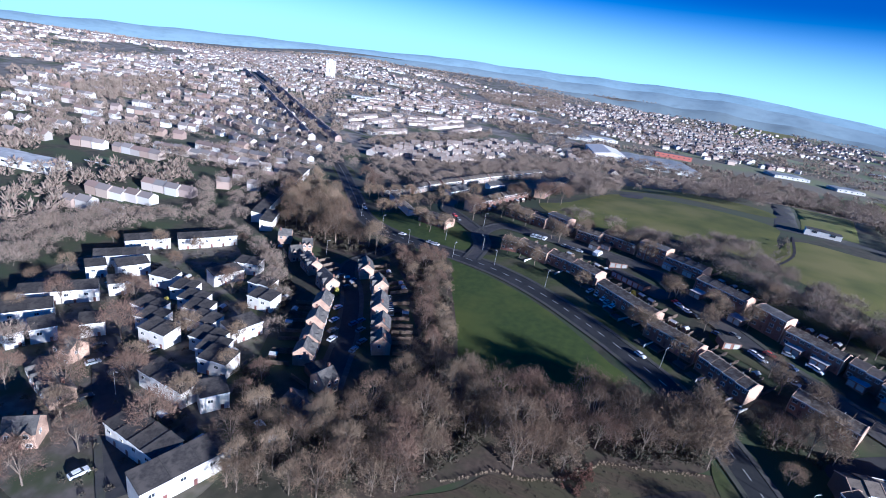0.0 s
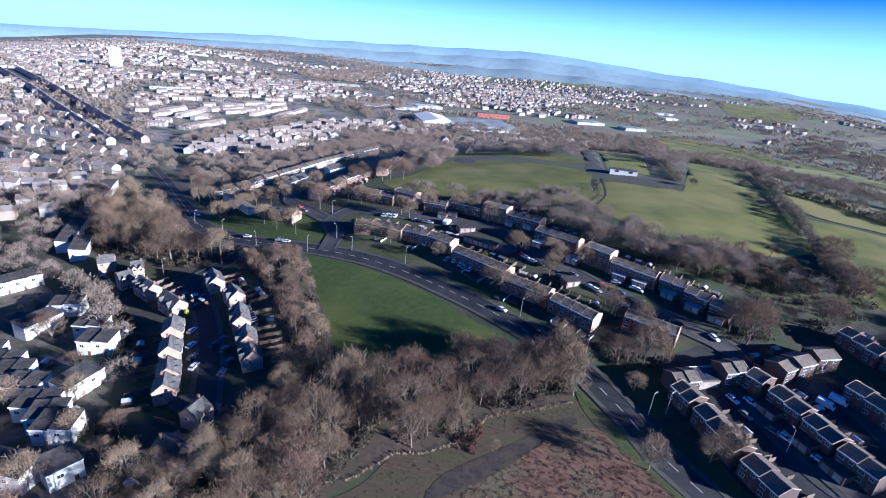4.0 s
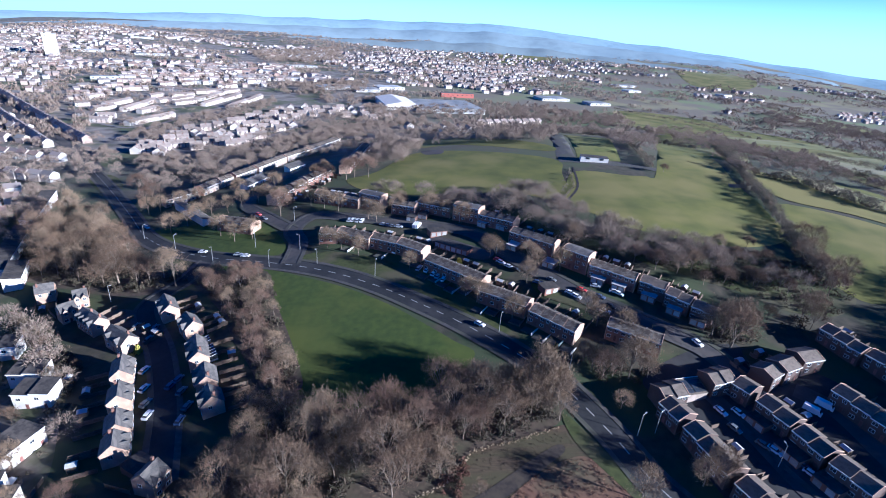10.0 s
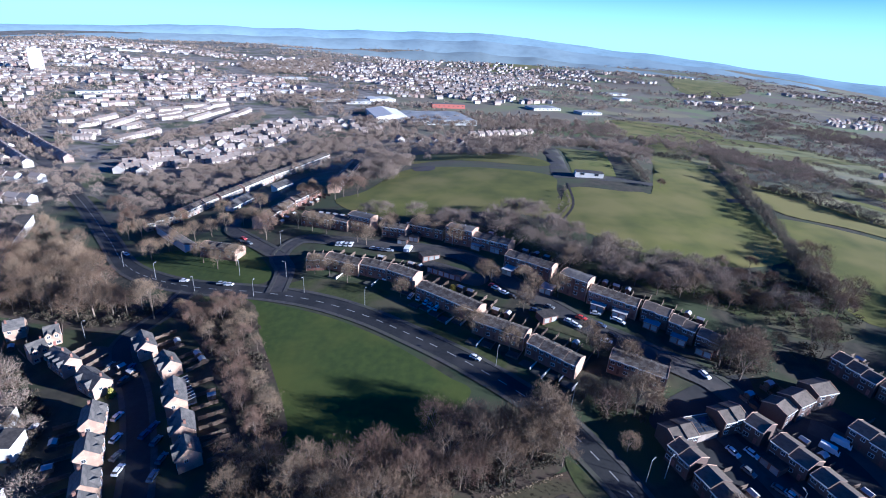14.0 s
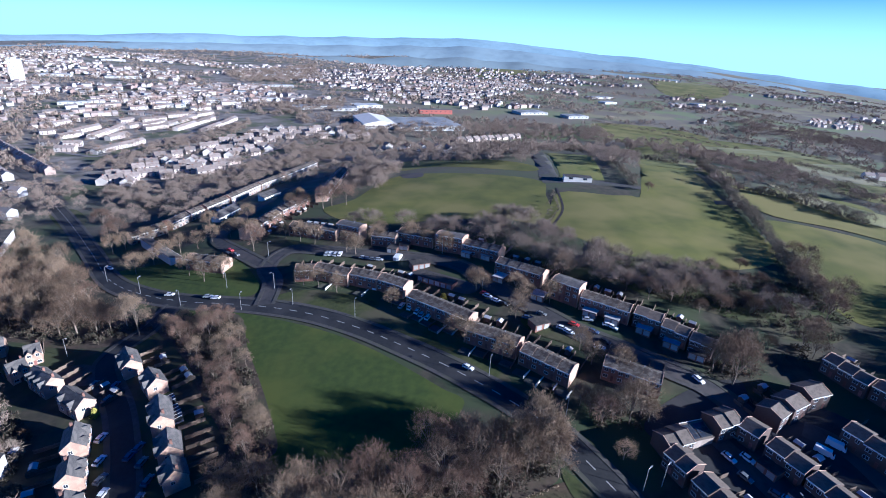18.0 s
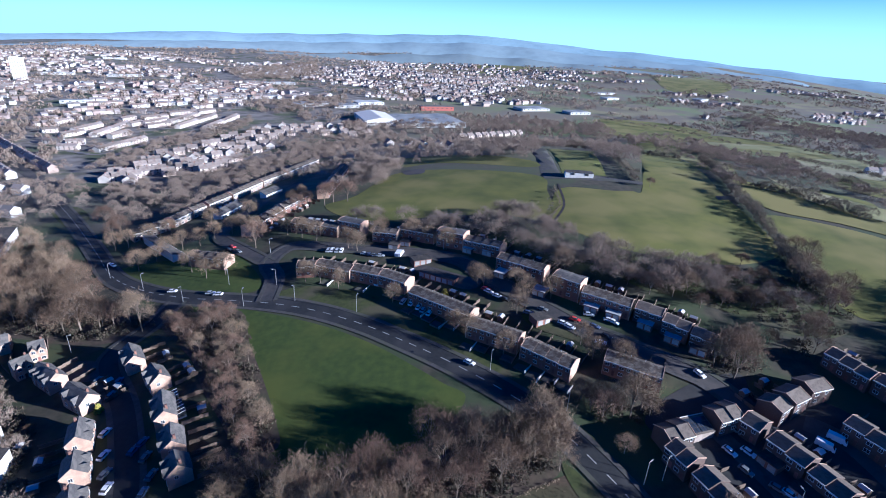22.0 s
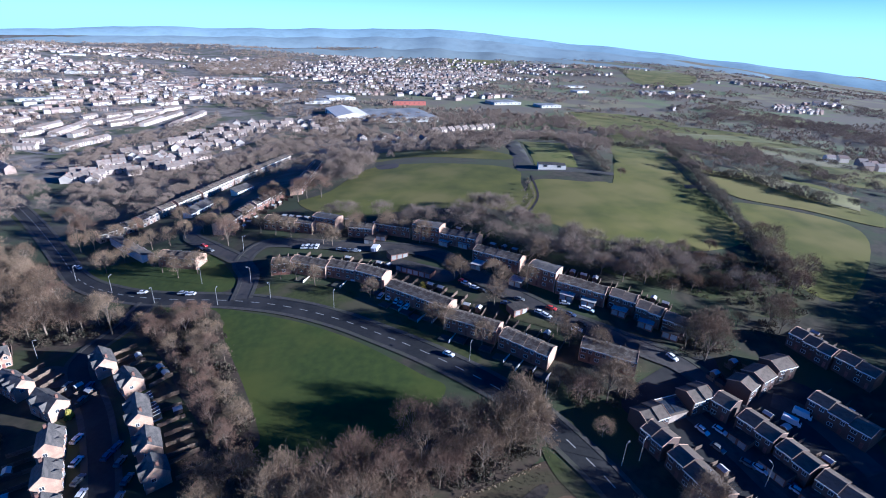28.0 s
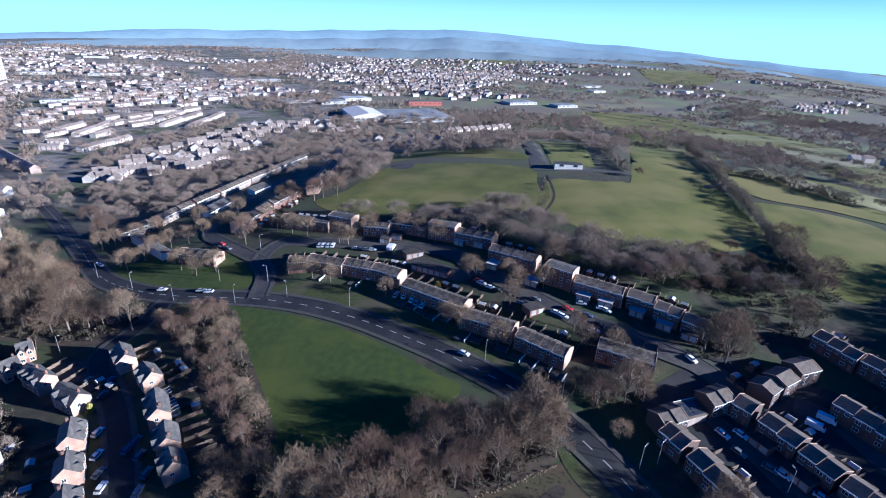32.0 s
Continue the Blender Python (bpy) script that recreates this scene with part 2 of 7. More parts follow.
M_PAINT = {k: mat(k + "_car_paint", c, tuple(v * 1.08 for v in c), 2.0, 0.3, glossy=0.6) for k, c in PAINTS}

# ---------------------------------------------------------------- shape helpers


def mesh(name, verts, faces, mats, slots=None):
    me = bpy.data.meshes.new(name)
    me.from_pydata([tuple(v) for v in verts], [], faces)
    for m in (mats if isinstance(mats, (list, tuple)) else [mats]):
        me.materials.append(m)
    if slots is not None:
        me.polygons.foreach_set("material_index", slots)
    me.update()
    return me


def part(name, me, parent, label="", at=None):
    ob = new(name, me)
    ob.parent = parent
    if at is not None:
        ob.matrix_local = at
    if label:
        ob["label"] = label
    return ob


class Shape:
    """A small collector of corners and faces."""

    def __init__(self):
        self.v, self.f = [], []

    def add(self, vs, fs):
        k = len(self.v)
        self.v += [tuple(p) for p in vs]
        self.f += [tuple(i + k for i in q) for q in fs]
        return self

    def box(self, x0, x1, y0, y1, z0, z1):
        vs = [(x, y, z) for z in (z0, z1) for y in (y0, y1) for x in (x0, x1)]
        return self.add(vs, [(0, 2, 3, 1), (4, 5, 7, 6), (0, 1, 5, 4), (2, 6, 7, 3), (0, 4, 6, 2), (1, 3, 7, 5)])

    def prism(self, loop, y0, y1):
        """A loop of (x, z) drawn out along y."""
        n = len(loop)
        vs = [(x, y0, z) for x, z in loop] + [(x, y1, z) for x, z in loop]
        fs = [tuple(range(n)), tuple(range(2 * n - 1, n - 1, -1))]
        fs += [(i, i + n, (i + 1) % n + n, (i + 1) % n) for i in range(n)]
        return self.add(vs, fs)

    def prism_x(self, loop, x0, x1):
        """A loop of (y, z) drawn out along x."""
        n = len(loop)
        vs = [(x0, y, z) for y, z in loop] + [(x1, y, z) for y, z in loop]
        fs = [tuple(range(n - 1, -1, -1)), tuple(range(n, 2 * n))]
        fs += [(i, (i + 1) % n, (i + 1) % n + n, i + n) for i in range(n)]
        return self.add(vs, fs)

    def tube(self, p, q, r0, r1, n=5):
        p, q = Vector(p), Vector(q)
        d = (q - p).normalized()
        a = d.cross(Vector((0.31, 0.87, 0.38))).normalized()
        b = d.cross(a)
        ring = [a * math.cos(i * math.tau / n) + b * math.sin(i * math.tau / n) for i in range(n)]
        vs = [p + e * r0 for e in ring] + [q + e * r1 for e in ring]
        return self.add(vs, [(i, (i + 1) % n, (i + 1) % n + n, i + n) for i in range(n)] + [tuple(range(n, 2 * n))])

    def mesh(self, name, m):
        return mesh(name, self.v, self.f, m)


# ---------------------------------------------------------------- ground
BASE = -22.0
# the last rise is out of view, added under the wood that casts shade
HILLS = [(190, 310, 110, 2.57), (60, 330, 110, -5.14), (330, 380, 170, 14.79), (120, 420, 130, 35.55), (-60, 240, 80, 8.69), (40, 180, 60, 2.8), (130, 170, 60, 1.84), (-120, 190, 80, -8.2), (-60, 120, 70, 2.85), (60, 90, 70, -1.33), (-220, 400, 160, 4.4), (0, 600, 200, 5.95), (250, 150, 110, 15.44), (500, 300, 200, 27.15), (0, 40, 110, 8.85), (-150, 60, 110, 7.62), (-40, 330, 80, 11.92), (100, 250, 55, 10.94), (245, 45, 50, 18.0)]


def lie(x, y):
    """Height of the ground: a town in a shallow basin, a pasture hill to the right, high ground at the skyline."""
    z = BASE
    for a, b, s, k in HILLS:
        z = z + k * np.exp(-((x - a) ** 2 + (y - b) ** 2) / (2 * s * s))
    d = np.hypot(x, y)
    az = np.degrees(np.arctan2(x, y + 1e-6))
    far = np.clip((d - 1900) / 2900, 0, 1)
    mid = np.exp(-((az - 2) / 24) ** 2)
    roll = 10 * np.sin(x / 410 + 1.3) * np.sin(y / 530 + 0.4) + 7 * np.sin(x / 190 + y / 260)
    z = z + far ** 1.3 * (14 * mid) + roll * np.clip((d - 900) / 1500, 0, 1)
    # lowered at both sides to fit the skyline in the camera's view
    z = z - 150 * far * np.clip((np.abs(az - 3) - 30) / 22, 0, 1)
    return z


def up(x, y, dz=0.0):
    return Vector((x, y, float(lie(x, y)) + dz))


def spread(stop, first, step, growth):
    out = [first]
    while out[-1] < stop:
        out.append(min(stop, out[-1] + step))
        step *= growth
    return out


xs = [-v for v in spread(4950, 330, 6, 1.09)][::-1] + [i * 5.0 for i in range(-65, 66)] + spread(4950, 330, 6, 1.09)
ys = [-v for v in spread(900, 25, 12, 1.4)][::-1] + [i * 5.0 - 20 for i in range(0, 95)] + spread(4950, 460, 6, 1.07)
gx, gy = np.meshgrid(np.array(xs), np.array(ys))
gz = lie(gx, gy)
nx, ny = len(xs), len(ys)
gv = np.stack([gx, gy, gz], -1).reshape(-1, 3)
gf = [(j * nx + i, j * nx + i + 1, (j + 1) * nx + i + 1, (j + 1) * nx + i) for j in range(ny - 1) for i in range(nx - 1)]


def land_material():
    """Gardens and scrub close by; a patchwork of fields, woods and town further out."""
    m = bpy.data.materials.new("open_land")
    m.use_nodes = True
    n, l = m.node_tree.nodes, m.node_tree.links
    bs = n["Principled BSDF"]
    bs.inputs["Roughness"].default_value = 0.95
    pos = n.new("ShaderNodeNewGeometry").outputs["Position"]

    def noise_at(scale, detail, a, b):
        t = n.new("ShaderNodeTexNoise")
        t.inputs["Scale"].default_value, t.inputs["Detail"].default_value = scale, detail
        l.new(pos, t.inputs["Vector"])
        r = n.new("ShaderNodeMapRange")
        r.inputs[1].default_value, r.inputs[2].default_value = a, b
        l.new(t.outputs[0], r.inputs[0])
        return r.outputs[0]

    def mixed(fac, a, b):
        x = n.new("ShaderNodeMix")
        x.data_type = "RGBA"
        l.new(fac, x.inputs[0])
        for k, v in ((6, a), (7, b)):
            if isinstance(v, tuple):
                x.inputs[k].default_value = (*v, 1)
            else:
                l.new(v, x.inputs[k])
        return x.outputs[2]

    # near tones kept dark: part of the gardens' shade is put into the colour
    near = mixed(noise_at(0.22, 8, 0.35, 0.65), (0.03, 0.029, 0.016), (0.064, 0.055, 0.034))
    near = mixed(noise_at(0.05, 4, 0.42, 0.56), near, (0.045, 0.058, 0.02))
    vor = n.new("ShaderNodeTexVoronoi")
    vor.inputs["Scale"].default_value = 0.0055
    l.new(pos, vor.inputs["Vector"])
    ramp = n.new("ShaderNodeValToRGB")
    els = ramp.color_ramp.elements
    # far tones are lifted, with some distance haze put into the colour
    for p, c in ((0.25, (0.16, 0.19, 0.07)), (0.45, (0.15, 0.13, 0.085)), (0.62, (0.22, 0.2, 0.1)), (0.8, (0.14, 0.14, 0.08))):
        e = els.new(p)
        e.color = (*c, 1)
    els[0].color, els[-1].color = (0.14, 0.17, 0.07, 1), (0.2, 0.22, 0.11, 1)
    sep = n.new("ShaderNodeSeparateColor")
    l.new(vor.outputs["Color"], sep.inputs[0])
    l.new(sep.outputs[0], ramp.inputs[0])
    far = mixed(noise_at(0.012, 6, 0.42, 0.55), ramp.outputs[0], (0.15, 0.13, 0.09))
    sx = n.new("ShaderNodeSeparateXYZ")
    l.new(pos, sx.inputs[0])
    town = mixed(noise_at(0.06, 8, 0.35, 0.65), (0.1, 0.088, 0.07), (0.24, 0.215, 0.185))
    town = mixed(noise_at(0.018, 5, 0.5, 0.62), town, (0.075, 0.085, 0.036))
    side = n.new("ShaderNodeMapRange")
    side.inputs[1].default_value, side.inputs[2].default_value = -60, 60
    l.new(sx.outputs[0], side.inputs[0])
    far = mixed(side.outputs[0], town, far)
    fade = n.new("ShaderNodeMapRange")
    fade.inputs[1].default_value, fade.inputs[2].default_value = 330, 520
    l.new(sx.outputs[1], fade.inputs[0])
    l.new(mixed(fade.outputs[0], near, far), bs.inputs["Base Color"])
    return m


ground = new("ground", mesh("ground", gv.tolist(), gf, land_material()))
tagged(ground, "rolling winter ground of gardens, scrub and fields", "ground", kind="structure")
for p in ground.data.polygons:
    p.use_smooth = True


def inside(x, y, poly):
    hit = False
    for (x0, y0), (x1, y1) in zip(poly, poly[1:] + poly[:1]):
        if (y0 > y) != (y1 > y) and x < (x1 - x0) * (y - y0) / (y1 - y0) + x0:
            hit = not hit
    return hit


from mathutils.geometry import delaunay_2d_cdt


def smooth_loop(pts, n=5, closed=True):
    """A soft curve through the given corners."""
    out, k = [], len(pts)
    for i in range(k if closed else k - 1):
        a, b, c, d = (pts[(i - 1) % k], pts[i], pts[(i + 1) % k], pts[(i + 2) % k]) if closed else (pts[max(i - 1, 0)], pts[i], pts[i + 1], pts[min(i + 2, k - 1)])
        for s in range(n):
            t = s / n
            out.append(tuple(0.5 * (2 * b[j] + (c[j] - a[j]) * t + (2 * a[j] - 5 * b[j] + 4 * c[j] - d[j]) * t * t + (3 * b[j] - a[j] - 3 * c[j] + d[j]) * t ** 3) for j in (0, 1)))
    if not closed:
        out.append(pts[-1])
    return out


def patch(name, pts, material, lift, label, category="", kind="structure", soft=True, step=5.0):
    """A sheet of ground cover that follows the lie of the land."""
    loop = smooth_loop(pts, 5) if soft else pts
    k = len(loop)
    vs = [Vector(p) for p in loop]
    x0, x1 = min(p[0] for p in loop), max(p[0] for p in loop)
    y0, y1 = min(p[1] for p in loop), max(p[1] for p in loop)
    x = math.ceil(x0 / step) * step
    while x < x1:
        y = math.ceil(y0 / step) * step
        while y < y1:
            if inside(x, y, loop):
                vs.append(Vector((x, y)))
            y += step
        x += step
    v2, _, f2, *_ = delaunay_2d_cdt(vs, [(i, (i + 1) % k) for i in range(k)], [list(range(k))], 1, 0.01)
    ob = new(name, mesh(name, [up(v[0], v[1], lift) for v in v2], [tuple(f) for f in f2], material))
    for p in ob.data.polygons:
        p.use_smooth = True
    return tagged(ob, label, category or name.replace("_", " "), kind=kind)


def offset_line(line, d):
    out = []
    for i, p in enumerate(line):
        a, b = line[max(i - 1, 0)], line[min(i + 1, len(line) - 1)]
        tx, ty = b[0] - a[0], b[1] - a[1]
        n = math.hypot(tx, ty) or 1
        out.append((p[0] - ty / n * d, p[1] + tx / n * d))
    return out


def strip_mesh(name, line, d0, d1, lift, material, thick=0.0):
    """A band between two offsets of a line, with a raised edge where it has a thickness."""
    a, b = offset_line(line, d0), offset_line(line, d1)
    sh = Shape()
    for i in range(len(line) - 1):
        q = [up(*a[i], lift), up(*a[i + 1], lift), up(*b[i + 1], lift), up(*b[i], lift)]
        sh.add(q, [(0, 3, 2, 1)] if d1 > d0 else [(0, 1, 2, 3)])
        if thick:
            for e, g in ((0, 1), (3, 2)):
                sh.add([q[e], q[g], q[g] - Vector((0, 0, thick)), q[e] - Vector((0, 0, thick))], [(0, 1, 2, 3)])
    return sh.mesh(name, material)


def road(name, pts, width, material, label, lift=0.14, footway=0.0, dashes=0.0):
    line = smooth_loop(pts, 8, closed=False)
    ob = tagged(new(name, strip_mesh(name, line, -width / 2, width / 2, lift, material)), label, "road", kind="structure")
    if footway:
        for s in (-1, 1):
            kb = new("kerb", strip_mesh("kerb", line, s * width / 2, s * (width / 2 + 0.25), lift + 0.12, M_PAVE, 0.3))
            kb.parent = ob
            pv = new("footway", strip_mesh("footway", line, s * (width / 2 + 0.25), s * (width / 2 + 0.25 + footway), lift + 0.1, M_PAVE))
            pv.parent = ob
    if dashes:
        run, sh, n = 0.0, Shape(), 0
        a, b = offset_line(line, -0.22), offset_line(line, 0.22)
        fine = []
        for i in range(len(line) - 1):
            seg = math.dist(line[i], line[i + 1])
            k = max(1, int(seg / 0.8))
            for j in range(k):
                t = j / k
                fine.append(tuple(line[i][c] * (1 - t) + line[i + 1][c] * t for c in (0, 1)))
        i = 0
        while i + 5 < len(fine):
            ds = new("lane_dash", strip_mesh("lane_dash", fine[i:i + 5], -0.2, 0.2, lift + 0.03, M_LINE))
            ds.parent = ob
            i += max(7, int(dashes / 0.8))
    return line


# ---------------------------------------------------------------- roads and ground cover
road('main_road', [(-330, 530), (-270, 455), (-211.2, 381.9), (-165.3, 320.4), (-137.9, 282.9), (-113.9, 263.4), (-90.8, 251.6), (-73.4, 245.8), (-51.3, 238.6), (-29.9, 229.3), (-9.6, 216.8), (6.7, 204.0), (21.4, 191.6), (32.7, 181.0), (43.0, 170.6), (53.5, 158.0), (64.7, 136.8), (71.2, 120.2), (79.1, 106.9), (92, 82), (110, 50)], 8.2, M_ASPHALT, 'wide dark tarmac road with a dashed centre line', 0.18, 1.3, 6.5)
road('estate_road', [(-52.4, 240.1), (-52.0, 257.6), (-57.6, 272.8), (-49.6, 287.6), (-31.2, 283.9), (-7.1, 275.8), (16.0, 268.4), (34.9, 257.5), (46.0, 239.9), (61.8, 217.9), (75.8, 200.3), (87.9, 189.9), (102.2, 177.6), (112, 168), (118, 150), (112, 135), (120, 110)], 6.0, M_ESTATE, 'worn estate road between terraces', 0.32, 1.6, 0)
road('estate_road_upper', [(-57.6, 272.8), (-78.3, 295.0), (-93.1, 314.4), (-90.9, 336.2), (-80.4, 375.3), (-65.2, 425.0)], 5.5, M_ESTATE, 'estate road climbing between terraces', 0.30, 1.5, 0)
road('side_road', [(-94.1, 250.0), (-98.9, 232.7), (-106.7, 218.2), (-104.2, 207.1), (-89.6, 185.5), (-80.0, 167.6), (-72.1, 150.3), (-66.9, 136.1), (-62, 122)], 6.5, M_ASPHALT, 'shaded side road of gabled houses', 0.28, 1.6, 0)
road('far_avenue', [(-235.6, 415.9), (-307, 501.7), (-469, 668), (-650, 850), (-900, 1090)], 8, M_ESTATE, 'long straight avenue lined with houses', 0.26, 2.0, 0)
road('left_street', [(-79.8, 66.4), (-108.6, 87.1), (-129.3, 102.6), (-146.2, 114.8), (-150, 135), (-170, 160)], 6, M_ESTATE, 'short estate street with parked cars', 0.24, 1.5, 0)
road('court_road', [(102.6, 150.7), (108.5, 132.6), (113.1, 114.6), (119.8, 105.7)], 6, M_ESTATE, 'shaded parking court between terraces', 0.22, 0, 0)
road('court_road_outer', [(132.2, 150.2), (139.9, 141.1), (142.6, 121.1)], 7, M_ESTATE, 'shaded parking court behind a terrace', 0.20, 0, 0)

road('town_street', [(-279, 528), (-281, 584), (-276, 651), (-263, 737), (-225, 871)], 6, M_STREET, 'pale residential street between houses', 0.25, 0, 0)
road('town_street', [(-230, 476), (-209, 494), (-183, 511), (-154, 532), (-139, 582), (-98, 758)], 6, M_STREET, 'pale residential street between houses', 0.25, 0, 0)
road('town_street', [(-224, 528), (-205, 591), (-184, 710), (-140, 827)], 6, M_STREET, 'pale residential street between houses', 0.25, 0, 0)
road('town_street', [(-353, 670), (-330, 746), (-308, 842), (-264, 917)], 6, M_STREET, 'pale residential street between houses', 0.25, 0, 0)
road('town_street', [(-390, 681), (-375, 740), (-362, 820)], 6, M_STREET, 'pale residential street between houses', 0.25, 0, 0)
road('town_street', [(-394, 867), (-332, 864), (-293, 897)], 6, M_STREET, 'pale residential street between houses', 0.25, 0, 0)
road('town_street', [(-363, 628), (-304, 592), (-295, 614)], 6, M_STREET, 'pale residential street between houses', 0.25, 0, 0)

patch('green', [(-85.2, 242.6), (-66.2, 238.2), (-44.3, 228.3), (-23.7, 217.3), (-4.5, 203.5), (10.7, 189.0), (20.4, 179.3), (27.2, 172.1), (17, 160), (-3, 150), (-25, 149), (-40, 160), (-55.1, 192.9), (-68.1, 215.4), (-77.5, 230.6)], M_GRASS, 0.1, 'large smooth green meadow beside the road')
patch('verge_island', [(-139.5, 289.5), (-113.7, 269.6), (-80.5, 252.4), (-62.5, 248.6), (-57.4, 255.1), (-67.2, 273.8), (-77.8, 287.0), (-90.6, 285.3), (-117.1, 293.0)], M_GRASS, 0.1, 'sunlit grass verge with a few trees')
patch('roadside_bank', [(-50.8, 242.0), (-37.8, 249.1), (-13.6, 240.9), (9.4, 226.3), (23.0, 212.7), (34.9, 196.4), (44.8, 179.9), (36.6, 179.3), (21.8, 197.2), (-0.2, 213.7), (-25.0, 228.7)], M_VERGE, 0.09, 'rough grass bank below the terraces')
patch('rough_field', [(-30, 88), (-13, 103), (-5, 113), (13, 120), (22, 131), (36, 135), (51, 140), (53.7, 136.7), (63.4, 122.1), (73.2, 105.7), (84, 84), (95, 55), (20, 38), (-40, 55)], M_FIELD, 0.08, 'rough olive-brown winter field')
patch('bracken', [(14, 102), (17, 106), (27, 113.5), (37, 121.5), (48, 127.5), (56, 128), (63, 118), (73, 103), (84, 82), (95, 55), (20, 38), (5, 60)], M_ROUGH, 0.12, 'spread of rust-brown dead bracken')
patch('muddy_path', [(4, 100), (9, 109), (26, 119.5), (41, 129.5), (48, 133), (49, 130.5), (43, 126), (29, 116), (15, 105.5)], M_MUD, 0.14, 'dark wet track across the rough field')
patch('woodland_floor', [(-48, 98), (-47, 146), (-30, 147), (-16, 148), (4, 149), (22, 151), (46, 153), (51, 142), (36, 135), (22, 131), (13, 119.5), (-5, 113), (-15, 104), (-34, 84), (-42, 76)], M_LITTER, 0.06, 'brown leaf litter under the wood')
patch('woodland_floor', [(-97, 236), (-81, 239), (-62, 235), (-53, 212), (-44, 192), (-35, 170), (-32, 158), (-42, 156), (-53, 172), (-64, 189), (-74, 207)], M_LITTER, 0.12, 'brown leaf litter under the tree belt')
patch('woodland_floor', [(-207, 293), (-199, 327), (-162, 296), (-129, 256), (-95, 233), (-104, 226), (-125, 226), (-162, 239), (-185, 251)], M_LITTER, 0.06, 'brown leaf litter under the roadside wood')
# tarmac sheet, laid so that its dark tone also carries the court's shade
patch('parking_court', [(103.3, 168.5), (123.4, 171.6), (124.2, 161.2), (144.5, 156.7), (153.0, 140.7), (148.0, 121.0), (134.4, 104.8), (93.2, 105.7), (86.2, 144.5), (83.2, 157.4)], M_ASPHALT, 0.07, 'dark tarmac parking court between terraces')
patch('road_verge', [(51.9, 144.4), (57.5, 137.2), (65.1, 122.1), (74.7, 105.7), (70.1, 105.7), (61.1, 120.1), (53.0, 133.8)], M_VERGE, 0.17, 'grass verge beside the main road')
patch('hill_pasture', [(-38.0, 342.6), (-19.4, 358.7), (5.2, 409.4), (39.7, 410.6), (104.4, 375.0), (102.6, 339.6), (91.7, 290.0), (63.5, 307.0), (24.4, 311.0), (-15.0, 313.1)], M_HILL, 0.1, 'hilltop pasture above the terraces')
patch('hill_pasture', [(112.2, 344.4), (153.2, 335.3), (179.6, 367.9), (322.9, 696.8), (245.8, 423.9), (216.3, 331.8), (208.4, 291.0), (195.9, 249.9), (166.8, 237.4), (140.2, 240.5), (116.4, 250.1), (102.3, 266.0), (93.2, 289.8)], M_HILL, 0.11, 'sloping pasture with faint tracks')
patch('sports_pitch', [(141, 474), (178, 454), (152, 366), (124, 377)], M_PITCH, 0.14, 'mown green sports pitch behind the pavilion', soft=False)
patch('car_park', [(126, 478), (140, 475), (122, 374), (109, 378)], M_PAVE, 0.13, 'grey tarmac car park beside the pitch', soft=False)
patch('pavilion_path', [(109, 377), (124, 375), (154, 362), (172, 352), (169, 346), (150, 354), (122, 363), (108, 366)], M_PAVE, 0.15, 'paved apron before the pavilion', soft=False)
patch('hill_pasture', [(220.3, 295.8), (264.9, 268.8), (260.2, 240.1), (205.6, 195.0), (189.2, 204.9), (204.0, 244.6)], M_HILL, 0.1, 'green pasture beyond the hedge')
patch('hill_pasture', [(316.2, 682.3), (248.7, 420.5), (269.2, 392.6), (428.8, 710.4), (389.8, 748.1)], M_HILL, 0.1, 'distant pasture on the ridge')
patch('hill_pasture', [(510.1, 784.7), (621.0, 768.9), (624.6, 627.2), (467.7, 473.4), (498.8, 616.6)], M_HILL, 0.1, 'distant pasture between hedges')
patch('hill_pasture', [(280.3, 364.0), (320.4, 330.6), (294.2, 299.9), (266.2, 334.8)], M_HILL, 0.1, 'pasture between two hedges')
patch('back_meadow', [(8.4, 479.9), (59.8, 468.5), (110.7, 415.9), (105.5, 395.4), (41.8, 434.5), (12.2, 434.5)], M_HILL, 0.11, 'strip of pasture before a line of trees')
patch('scrub_bank', [(99.1, 256.8), (138.0, 236.4), (165.1, 234.7), (188.3, 224.0), (192.0, 199.1), (173.7, 185.8), (153.4, 189.7), (143.3, 199.8), (119.2, 214.2), (104.2, 226.6)], M_VERGE, 0.09, 'rough scrubby bank behind the terraces')
patch('roundabout', [(-235.7, 401.9), (-221.5, 408.4), (-199.3, 380.8), (-203.4, 364.1)], M_VERGE, 0.16, 'grassy roundabout island')
patch('puddle', [(208.7, 327.0), (221.4, 326.4), (217.9, 319.3), (206.0, 320.0)], M_WATER, 0.13, 'flooded patch in the pasture', soft=False)
patch('turning_circle', [(13.2, 419.1), (28.0, 417.0), (27.1, 403.3), (14.5, 403.9)], M_ESTATE, 0.16, 'dark tarmac turning circle at the end of a lane')
patch('forecourt', [(-124.2, 213.0), (-113.7, 214.0), (-103.0, 203.3), (-109.3, 201.1), (-117.0, 203.8)], M_PAVE, 0.16, 'grey paved forecourt between houses')
patch('garage_court', [(15.6, 258.3), (38.4, 241.4), (42.8, 236.0), (34.7, 232.8), (15.3, 250.4)], M_ESTATE, 0.12, 'tarmac garage court')
patch('estate_green', [(56, 212), (71, 206), (86, 195), (94, 186), (86, 182), (72, 193), (58, 203)], M_VERGE, 0.2, 'strip of rough grass beside the estate road')
